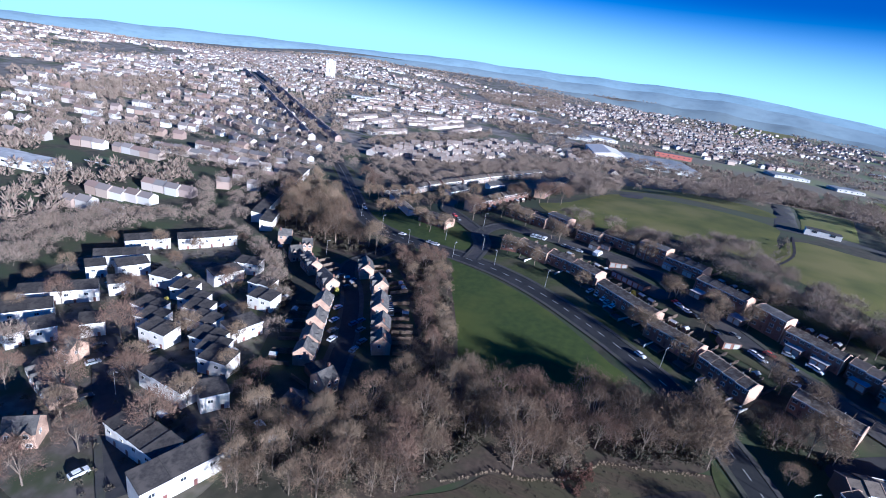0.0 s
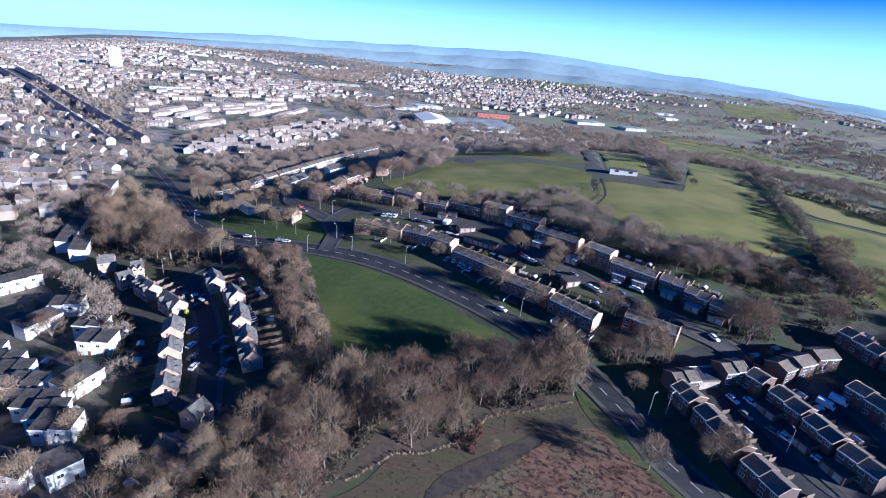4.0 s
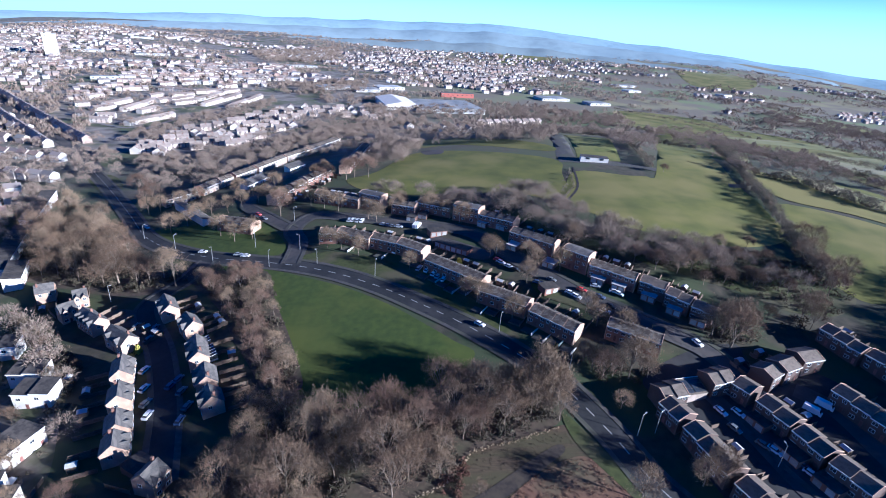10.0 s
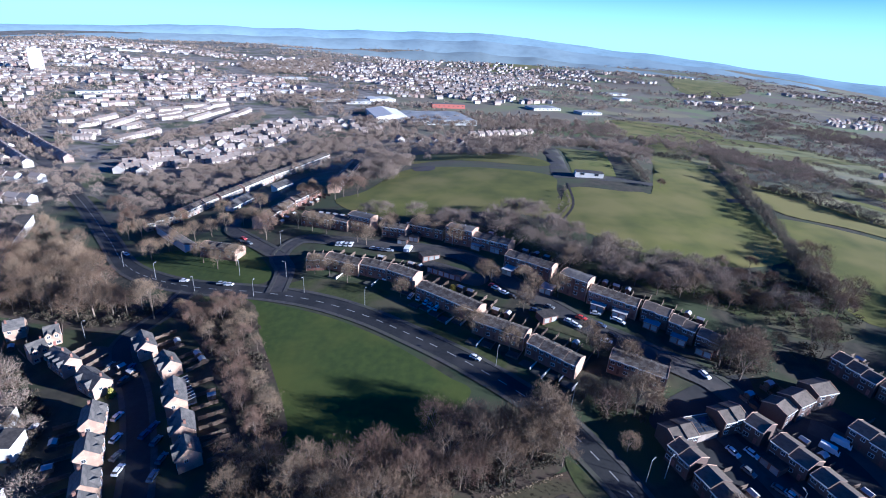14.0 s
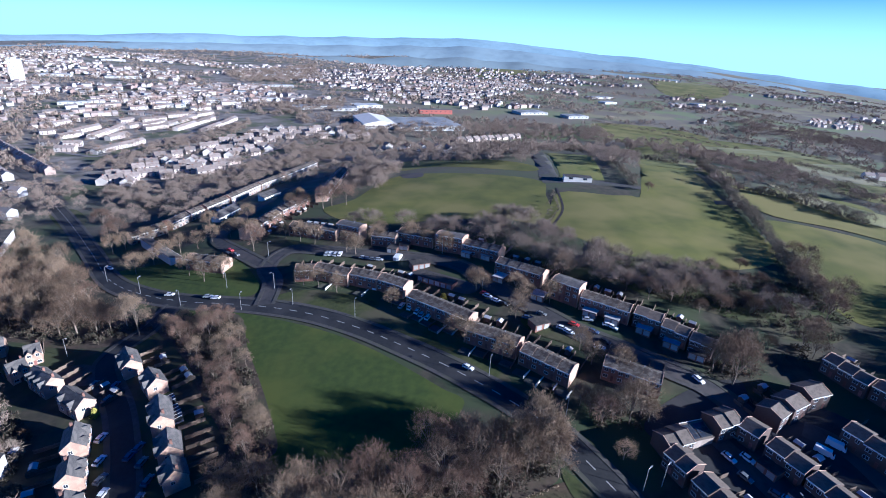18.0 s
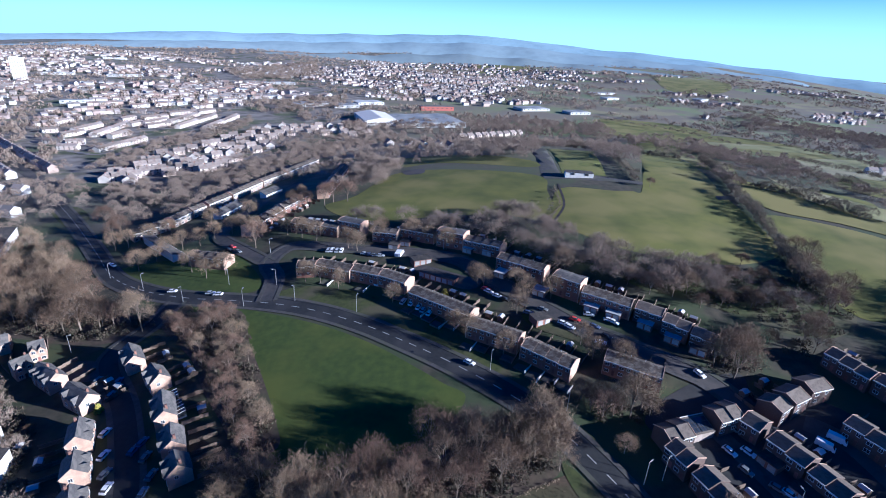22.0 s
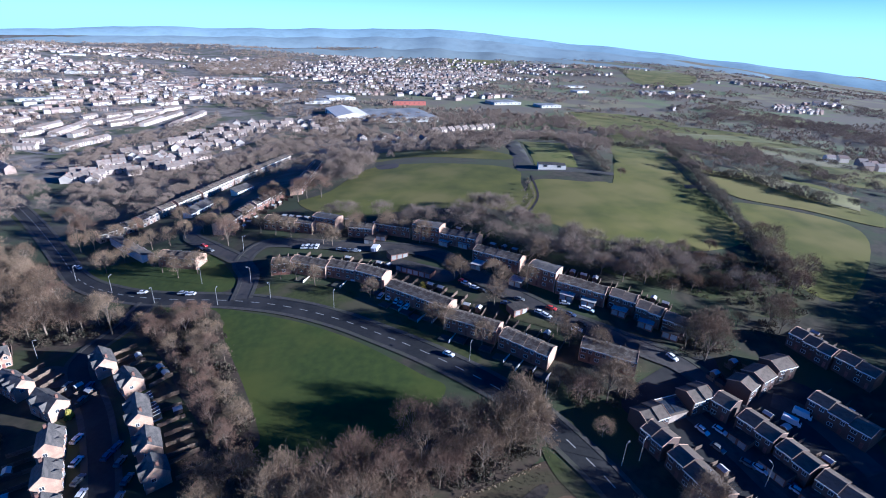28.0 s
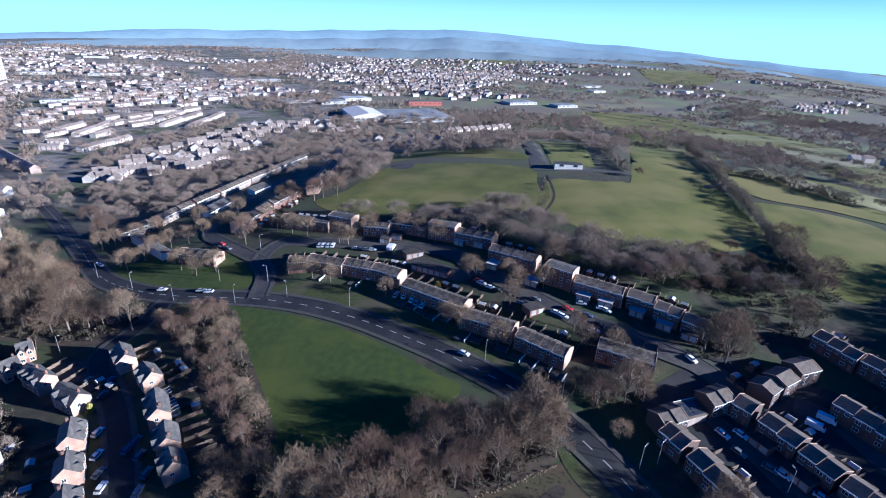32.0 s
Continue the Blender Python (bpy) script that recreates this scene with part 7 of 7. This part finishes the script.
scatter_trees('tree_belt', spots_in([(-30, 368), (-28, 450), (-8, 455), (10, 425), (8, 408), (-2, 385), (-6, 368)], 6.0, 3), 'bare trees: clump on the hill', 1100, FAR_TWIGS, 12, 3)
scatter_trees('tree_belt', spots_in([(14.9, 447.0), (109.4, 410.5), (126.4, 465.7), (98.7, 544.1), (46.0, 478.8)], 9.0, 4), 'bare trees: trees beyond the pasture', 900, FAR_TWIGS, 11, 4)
scatter_trees('tree_belt', spots_along([(196, 462), (178, 410), (168, 352)], 3.4, 5), 'bare trees: hedge by the pitch', 900, HEDGE, 6.5, 5)
scatter_trees('tree_belt', spots_along([(104, 335), (98, 312), (86, 283)], 6.0, 6), 'low bare shrubs beside a path', 500, HEDGE, 3.2, 6)
patch('field_path', [(112.5, 350), (113.7, 349.6), (105.4, 312.4), (88.4, 283.3), (87.3, 284), (104.2, 313)], M_MUD, 0.16, 'worn path down between the pastures')
scatter_trees('tree_belt', spots_along([(269.7, 441.8), (225.0, 333.1), (212.0, 291.2), (200.3, 256.0), (189.6, 215.1)], 3.0, 7), 'bare trees: hedge along the far pasture', 900, HEDGE, 7.5, 7)
scatter_trees('tree_belt', spots_along([(193.8, 247.0), (187.7, 203.0)], 3.6, 8), 'bare trees: hedge along the far pasture', 900, HEDGE, 7.5, 8)
scatter_trees('tree_belt', spots_along([(242.2, 353.3), (266.2, 334.8), (284.7, 289.9)], 3.6, 9), 'bare trees: hedge beyond the pasture', 900, HEDGE, 7.5, 9)
scatter_trees('tree_belt', spots_along([(409.3, 677.9), (350.2, 438.6), (362.1, 369.5)], 4.2, 10), 'bare trees: hedge beyond the pasture', 900, HEDGE, 7.5, 10)
scatter_trees('tree_belt', spots_along([(128, 500), (150, 506), (178, 486), (200, 470), (250, 440)], 4.2, 11), 'bare trees: trees behind the pitch', 900, HEDGE, 8, 11)
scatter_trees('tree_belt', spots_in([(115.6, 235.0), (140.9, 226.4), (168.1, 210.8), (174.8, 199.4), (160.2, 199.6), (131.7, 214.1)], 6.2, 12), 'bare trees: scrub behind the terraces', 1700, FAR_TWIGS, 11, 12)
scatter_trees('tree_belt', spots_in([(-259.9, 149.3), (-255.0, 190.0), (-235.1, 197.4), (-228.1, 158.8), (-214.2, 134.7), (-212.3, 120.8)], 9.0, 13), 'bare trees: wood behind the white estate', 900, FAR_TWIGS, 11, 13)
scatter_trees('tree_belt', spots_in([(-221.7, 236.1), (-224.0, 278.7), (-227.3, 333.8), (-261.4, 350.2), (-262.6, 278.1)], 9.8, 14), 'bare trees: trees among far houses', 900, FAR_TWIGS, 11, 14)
scatter('hedge', spots_along([(196, 462), (178, 410), (168, 352)], 2.2, 15, 1.2), 'dense brown winter hedge', 90, HEDGE, 4, 4, 15)
scatter('hedge', spots_along([(110, 349), (103, 314), (86, 285)], 1.6, 16, 0.6), 'thin brown hedge beside a path', 60, HEDGE, 1.6, 1.8, 16)
tree('thorn', 172.3, 343.1, 0.9)
scatter('hedge', spots_along([(269.7, 441.8), (225.0, 333.1), (212.0, 291.2), (200.3, 256.0), (189.6, 215.1)], 2.2, 17, 1.6), 'dense brown winter hedge', 90, HEDGE, 5, 6, 17)
scatter('hedge', spots_along([(193.8, 247.0), (187.7, 203.0)], 2.2, 18, 1.6), 'dense brown winter hedge', 90, HEDGE, 5, 6, 18)
scatter('hedge', spots_along([(242.2, 353.3), (266.2, 334.8), (284.7, 289.9)], 2.2, 19, 1.6), 'dense brown winter hedge', 90, HEDGE, 5, 6, 19)
scatter('hedge', spots_along([(409.3, 677.9), (350.2, 438.6), (362.1, 369.5)], 2.2, 20, 1.6), 'dense brown winter hedge', 90, HEDGE, 5, 6, 20)
scatter('hedge', spots_along([(128, 500), (150, 506), (178, 486), (200, 470), (250, 440)], 2.2, 21, 1.6), 'dense brown winter hedge', 90, HEDGE, 5, 6, 21)
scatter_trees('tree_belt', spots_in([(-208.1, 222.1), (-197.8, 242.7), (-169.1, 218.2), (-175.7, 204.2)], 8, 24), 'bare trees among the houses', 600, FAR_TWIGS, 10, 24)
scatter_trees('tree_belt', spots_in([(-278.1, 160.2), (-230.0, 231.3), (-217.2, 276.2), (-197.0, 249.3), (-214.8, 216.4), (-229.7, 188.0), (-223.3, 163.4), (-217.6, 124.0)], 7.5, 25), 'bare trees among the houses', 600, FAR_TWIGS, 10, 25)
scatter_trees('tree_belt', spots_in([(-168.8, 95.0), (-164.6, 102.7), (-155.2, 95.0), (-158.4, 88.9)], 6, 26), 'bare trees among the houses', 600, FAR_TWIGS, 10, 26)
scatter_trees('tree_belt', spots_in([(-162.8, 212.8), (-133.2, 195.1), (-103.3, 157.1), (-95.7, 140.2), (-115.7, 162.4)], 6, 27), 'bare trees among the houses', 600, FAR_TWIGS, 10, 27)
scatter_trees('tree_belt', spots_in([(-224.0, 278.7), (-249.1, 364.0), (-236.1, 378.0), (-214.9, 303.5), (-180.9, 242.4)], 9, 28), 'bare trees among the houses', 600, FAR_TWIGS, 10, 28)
scatter_trees('hedgerow', spots_along([(334.3, 628.9), (360.4, 584.0), (317.9, 456.3), (292.9, 374.9)], 6.0, 30, 4.0), 'bare brown hedgerow with trees between fields', 420, HEDGE, 8, 30)
scatter_trees('hedgerow', spots_along([(413.5, 741.6), (412.7, 605.2), (317.5, 405.1), (309.3, 348.5), (358.6, 318.8)], 6.0, 31, 4.0), 'bare brown hedgerow with trees between fields', 420, HEDGE, 8, 31)
scatter_trees('hedgerow', spots_along([(263.3, 395.7), (275.1, 346.9), (280.5, 307.1), (303.5, 270.1)], 6.0, 32, 4.0), 'bare brown hedgerow with trees between fields', 420, HEDGE, 8, 32)
scatter_trees('hedgerow', spots_along([(606.9, 981.9), (602.9, 778.0), (604.2, 616.2), (505.0, 443.4)], 6.0, 33, 4.0), 'bare brown hedgerow with trees between fields', 420, HEDGE, 8, 33)
scatter_trees('hedgerow', spots_along([(395.6, 988.8), (498.5, 856.8), (517.0, 728.5)], 6.0, 34, 4.0), 'bare brown hedgerow with trees between fields', 420, HEDGE, 8, 34)
scatter_trees('hedgerow', spots_along([(486.0, 578.8), (387.7, 344.1)], 6.0, 35, 4.0), 'bare brown hedgerow with trees between fields', 420, HEDGE, 8, 35)
scatter_trees('hedgerow', spots_along([(837.1, 1187.1), (854.4, 941.9), (828.1, 719.0)], 6.0, 36, 4.0), 'bare brown hedgerow with trees between fields', 420, HEDGE, 8, 36)
scatter_trees('hedgerow', spots_along([(763.6, 1477.6), (924.9, 1313.5), (967.9, 1069.3)], 6.0, 37, 4.0), 'bare brown hedgerow with trees between fields', 420, HEDGE, 8, 37)
scatter_trees('hedgerow', spots_along([(1292.5, 2025.9), (1400.7, 1555.4), (1268.9, 1110.9)], 6.0, 38, 4.0), 'bare brown hedgerow with trees between fields', 420, HEDGE, 8, 38)
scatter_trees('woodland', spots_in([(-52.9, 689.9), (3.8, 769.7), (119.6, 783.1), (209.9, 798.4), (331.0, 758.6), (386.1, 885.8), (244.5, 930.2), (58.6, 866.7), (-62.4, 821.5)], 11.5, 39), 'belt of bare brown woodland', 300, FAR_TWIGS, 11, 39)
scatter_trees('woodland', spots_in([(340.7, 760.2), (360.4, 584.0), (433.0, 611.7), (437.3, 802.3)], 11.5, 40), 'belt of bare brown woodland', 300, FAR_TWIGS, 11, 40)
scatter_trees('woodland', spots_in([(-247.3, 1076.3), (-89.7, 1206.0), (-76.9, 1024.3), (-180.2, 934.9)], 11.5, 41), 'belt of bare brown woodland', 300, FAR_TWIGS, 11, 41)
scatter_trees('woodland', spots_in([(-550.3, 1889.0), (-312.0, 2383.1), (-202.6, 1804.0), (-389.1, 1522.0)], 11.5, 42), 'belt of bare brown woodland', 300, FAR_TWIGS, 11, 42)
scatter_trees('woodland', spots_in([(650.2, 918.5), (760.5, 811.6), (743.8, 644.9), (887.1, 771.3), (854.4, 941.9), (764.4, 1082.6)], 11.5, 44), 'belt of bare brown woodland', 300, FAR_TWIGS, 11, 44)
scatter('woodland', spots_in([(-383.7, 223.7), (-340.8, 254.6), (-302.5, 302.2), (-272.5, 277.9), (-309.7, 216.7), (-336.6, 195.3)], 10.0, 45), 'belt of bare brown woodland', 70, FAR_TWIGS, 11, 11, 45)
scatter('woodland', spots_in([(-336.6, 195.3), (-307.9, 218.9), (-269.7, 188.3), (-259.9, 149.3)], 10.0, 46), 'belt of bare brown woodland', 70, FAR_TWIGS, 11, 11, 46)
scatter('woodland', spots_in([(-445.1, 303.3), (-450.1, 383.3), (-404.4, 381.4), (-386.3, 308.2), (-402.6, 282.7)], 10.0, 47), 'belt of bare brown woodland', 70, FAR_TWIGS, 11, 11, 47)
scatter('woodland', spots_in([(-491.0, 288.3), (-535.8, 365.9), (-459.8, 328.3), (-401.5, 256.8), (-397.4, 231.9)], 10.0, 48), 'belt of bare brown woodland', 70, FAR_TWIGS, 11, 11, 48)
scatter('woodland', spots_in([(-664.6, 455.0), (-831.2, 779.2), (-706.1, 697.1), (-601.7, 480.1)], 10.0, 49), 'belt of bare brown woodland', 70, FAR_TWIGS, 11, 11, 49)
scatter('undergrowth', spots_in([(-48, 98), (-47, 148), (-38, 152), (-30, 149), (-30, 88), (-40, 74)], 3.2, 50), 'brown brambles and saplings under the trees', 60, BRAMBLE, 3.2, 4.5, 50)
scatter('undergrowth', spots_in([(-30, 142), (-16, 142), (2, 144), (18, 148), (44, 152), (50, 143), (36, 136), (22, 133), (13, 121), (-3, 116), (-7, 126), (-13, 119), (-16, 106), (-30, 90)], 2.6, 51), 'brown brambles and saplings under the trees', 60, BRAMBLE, 3.6, 4.0, 51)
scatter('garden_shrubs', spots_in([(-212, 150), (-203, 188), (-180, 210), (-150, 188), (-120, 170), (-98, 135), (-86, 104), (-70, 86), (-74, 64), (-110, 60), (-160, 86), (-193, 110)], 5.5, 73), 'low bare shrubs and hedges in small gardens', 40, BRAMBLE, 1.6, 2.6, 73)
scatter('reeds', spots_along([(-16, 104), (-5, 114), (3, 115), (13, 120), (22, 131), (36, 134.5), (50, 139)], 0.5, 66, 0.5), 'pale straw-coloured dead grass along the wood', 40, STRAW, 1.1, 0.55, 66)
scatter('bramble_patch', spots_in([(11, 117), (17, 116), (21, 124), (19, 129), (12, 123)], 1.1, 67), 'rust-red brambles at the edge of the wood', 70, RUST, 1.5, 1.5, 67)
scatter('undergrowth', spots_in([(-92, 231), (-80, 236), (-61, 232), (-53, 211), (-45, 190), (-36, 169), (-33, 157), (-41, 155), (-51, 170), (-62, 187), (-71, 204)], 3.0, 52), 'brown brambles and saplings under the trees', 60, BRAMBLE, 3.2, 4.5, 52)
scatter('undergrowth', spots_in([(-205.8, 293.2), (-198.7, 325.7), (-162.7, 294.4), (-129.9, 254.4), (-96.2, 232.0), (-103.9, 227.6), (-125.0, 227.2), (-161.4, 240.9), (-183.5, 252.1)], 3.2, 53), 'brown brambles and saplings under the trees', 60, BRAMBLE, 3.2, 4.5, 53)
scatter('undergrowth', spots_in([(63, 168), (71, 166), (86, 160), (81, 154), (67, 155)], 3.0, 54), 'brown brambles and saplings under the trees', 60, BRAMBLE, 2.6, 4.0, 54)
scatter('undergrowth', spots_in([(114.4, 178.8), (135.2, 186.5), (138.4, 179.1), (127.6, 170.2), (112.9, 169.9)], 3.2, 55), 'brown brambles and saplings under the trees', 60, BRAMBLE, 3.2, 4.5, 55)
scatter('undergrowth', spots_in([(152.0, 187.6), (165.3, 183.8), (155.5, 176.8), (144.9, 177.3)], 3.2, 56), 'brown brambles and saplings under the trees', 60, BRAMBLE, 3.2, 4.5, 56)
scatter('undergrowth', spots_in([(41.3, 153.1), (50.5, 150.4), (53.6, 144.2), (46.7, 138.9), (34.6, 145.2)], 3.2, 57), 'brown brambles and saplings under the trees', 60, BRAMBLE, 3.2, 4.5, 57)
scatter('undergrowth', spots_in([(-177.2, 223.3), (-137.5, 200.8), (-113.3, 176.6), (-97.4, 144.0), (-110.0, 153.5), (-129.5, 181.9)], 3.2, 58), 'brown brambles and saplings under the trees', 60, BRAMBLE, 3.2, 4.5, 58)
scatter('undergrowth', spots_in([(-97.0, 117.5), (-88.4, 126.3), (-71.3, 107.4), (-71.9, 96.2), (-84.7, 106.3)], 3.2, 59), 'brown brambles and saplings under the trees', 60, BRAMBLE, 3.2, 4.5, 59)
scatter('undergrowth', spots_in([(-72.6, 90.6), (-65.5, 104.9), (-51.3, 118.3), (-34.6, 89.8), (-62.0, 75.4)], 3.2, 60), 'brown brambles and saplings under the trees', 60, BRAMBLE, 3.2, 4.5, 60)
# out of view: trees added to throw shade over the courts and bank
scatter_trees('hillside_wood', spots_in([(162, 40), (164, 118), (172, 138), (180, 142), (240, 116), (240, 20)], 6.0, 61), 'unseen bare wood added to shade the courts', 500, FAR_TWIGS, 14, 61)
scatter_trees('hillside_wood', spots_in([(186, 128), (200, 156), (224, 186), (258, 208), (300, 190), (290, 120)], 7.0, 62), 'bare wood added out of view to shade the bank', 500, FAR_TWIGS, 15, 62)
scatter('dead_grass', spots_in([(14, 102), (17, 106), (27, 113.5), (37, 121.5), (48, 127.5), (56, 128), (63, 118), (73, 103), (84, 82), (95, 55), (20, 38), (5, 60)], 0.95, 63), 'tufts of rust-brown bracken and dead grass', 14, BRACKEN, 0.7, 1.1, 63)
scatter('dead_grass', [q for q in spots_in([(-30, 86), (-13, 102), (-5, 112), (13, 119), (22, 130), (50, 138), (53, 134), (48, 128), (27, 114), (14, 102), (0, 60), (-35, 58)], 1.3, 68) if not in_any(*q, [[(4, 100), (9, 109), (26, 119.5), (41, 129.5), (48, 133), (49, 130.5), (43, 126), (29, 116), (15, 105.5)]])], 'low olive-brown tufts of winter grass', 10, FIELD_TUFT, 0.4, 0.9, 68)
scatter('rough_grass', spots_in([(99.1, 256.8), (138.0, 236.4), (165.1, 234.7), (188.3, 224.0), (192.0, 199.1), (173.7, 185.8), (153.4, 189.7), (143.3, 199.8), (119.2, 214.2), (104.2, 226.6)], 2.6, 64), 'rough scrub and bramble on the bank', 40, BRAMBLE, 1.8, 3.2, 64)

# scattered garden trees and copses across the plain
rng_f = random.Random(41)
mid_spots, far_spots, copse = [], [], []
for i in range(30000):
    d = 420 + 3400 * rng_f.random() ** 1.2
    a = radians(rng_f.uniform(-66, 52))
    x, y = d * math.sin(a), d * math.cos(a)
    if y < 300 or in_any(x, y, CLEAR):
        continue
    built = (int(x // 14), int(y // 14)) in CELLS
    v = noise.noise(Vector((x / 260, y / 200, 3.1))) + 0.5 * noise.noise(Vector((x / 90, y / 80, 7.7)))
    if d < 1000:
        if (v > 0.02 and not built) or rng_f.random() < 0.6:
            mid_spots.append((x, y))
    elif v > -0.04 and (not built or rng_f.random() < 0.25):
        (far_spots if d < 2200 else copse).append((x, y))
close_spots = [q for q in mid_spots if math.hypot(*q) < 640]
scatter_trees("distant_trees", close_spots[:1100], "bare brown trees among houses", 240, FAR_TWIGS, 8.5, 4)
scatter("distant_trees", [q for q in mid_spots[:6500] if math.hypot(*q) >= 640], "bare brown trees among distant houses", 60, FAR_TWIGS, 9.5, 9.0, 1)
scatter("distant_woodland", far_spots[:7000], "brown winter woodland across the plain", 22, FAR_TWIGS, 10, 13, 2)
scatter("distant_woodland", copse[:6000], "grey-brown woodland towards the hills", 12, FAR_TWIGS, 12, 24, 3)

# small pale buildings far out on the plain
V, F, S = [], [], []
rng_p = random.Random(9)
while len(F) < 11 * 3400:
    d = 1150 + 1750 * rng_p.random()
    a = radians(rng_p.uniform(-64, 46))
    x, y = d * math.sin(a), d * math.cos(a)
    lim = 0.02 if math.degrees(a) < 12 else 0.16 if math.degrees(a) < 20 else 0.42
    if noise.noise(Vector((x / 330, y / 170, 11.5))) < lim - (0.2 if math.degrees(a) < -20 else 0):
        continue
    t = radians(rng_p.choice((20, 25, 110, 150)) + rng_p.uniform(-8, 8))
    house_block(V, F, S, x, y, math.cos(t), math.sin(t), rng_p.uniform(4, 9), 4.2, rng_p.uniform(5, 6.5), 2.2)
tagged(new("distant_houses", mesh("distant_houses", V, F, [WALLS, ROOFS], S)), "pale houses scattered over the distant plain", "houses", kind="stuff")


# ---------------------------------------------------------------- hills at the skyline
def ridge(name, d, az0, az1, tops, colour, seed, label, deep=700):
    """A long hill seen far off: a band of ground with an uneven crest."""
    rng = np.random.default_rng(seed)
    n, rows = 90, 7
    v, f = [], []
    az = np.linspace(az0, az1, n)
    crest = np.interp(az, [t[0] for t in tops], [t[1] for t in tops])
    for k in range(4):
        crest = crest + 2.2 / (k + 1) * np.sin(az * (0.9 + k * 1.3) + rng.uniform(0, 6))
    for j in range(rows):
        t = j / (rows - 1)
        dd = d - deep + deep * t
        for a, c in zip(np.radians(az), crest):
            w = 0.5 - 0.5 * math.cos(math.pi * t)
            v.append((dd * math.sin(a), dd * math.cos(a), -220 + (c + 220) * w + 3 * math.sin(a * 60 + j)))
    for j in range(rows - 1):
        for i in range(n - 1):
            f.append((j * n + i, j * n + i + 1, (j + 1) * n + i + 1, (j + 1) * n + i))
    # distance haze is put into the base colour, paler and bluer per ridge
    m = mat(name + "_haze_tint", tuple(k * 0.9 for k in colour), tuple(k * 1.06 for k in colour), 0.02, 1.0, detail=9, c=tuple(k * 1.07 for k in colour), cscale=0.006, where="world", glossy=0.0, stretch=(1, 1, 1))
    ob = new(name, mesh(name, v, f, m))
    for p in ob.data.polygons:
        p.use_smooth = True
    return tagged(ob, label, "hills", kind="structure")


ridge("near_hills", 3000, -40, 40, [(-40, -140), (-28, -60), (-18, -16), (-12, -8), (-2, 2), (7, 26), (14, 20), (22, 2), (30, -14), (35, -60), (40, -140)], (0.22, 0.265, 0.285), 3, "wooded hills in the distance, faintly haze-tinted", 500)
ridge("middle_hills", 3800, -46, 46, [(-46, -160), (-36, -60), (-30, -20), (-22, 10), (-12, 28), (-4, 44), (4, 66), (9, 80), (14, 68), (20, 44), (26, 30), (32, 8), (40, -40), (46, -160)], (0.26, 0.325, 0.365), 4, "hills with fields in the distance, haze-tinted blue-grey", 800)
ridge("far_hills", 4850, -70, 60, [(-70, -150), (-50, -70), (-42, -40), (-31, -2), (-26, 18), (-21, 50), (-18.5, 62), (-15, 60), (-12, 68), (-5, 90), (3, 116), (7, 134), (11, 130), (17, 98), (22, 68), (28, 52), (33, 15), (38, -10), (45, -45), (60, -150)], (0.28, 0.375, 0.44), 5, "long hill on the horizon in pale haze-tinted blue", 900)
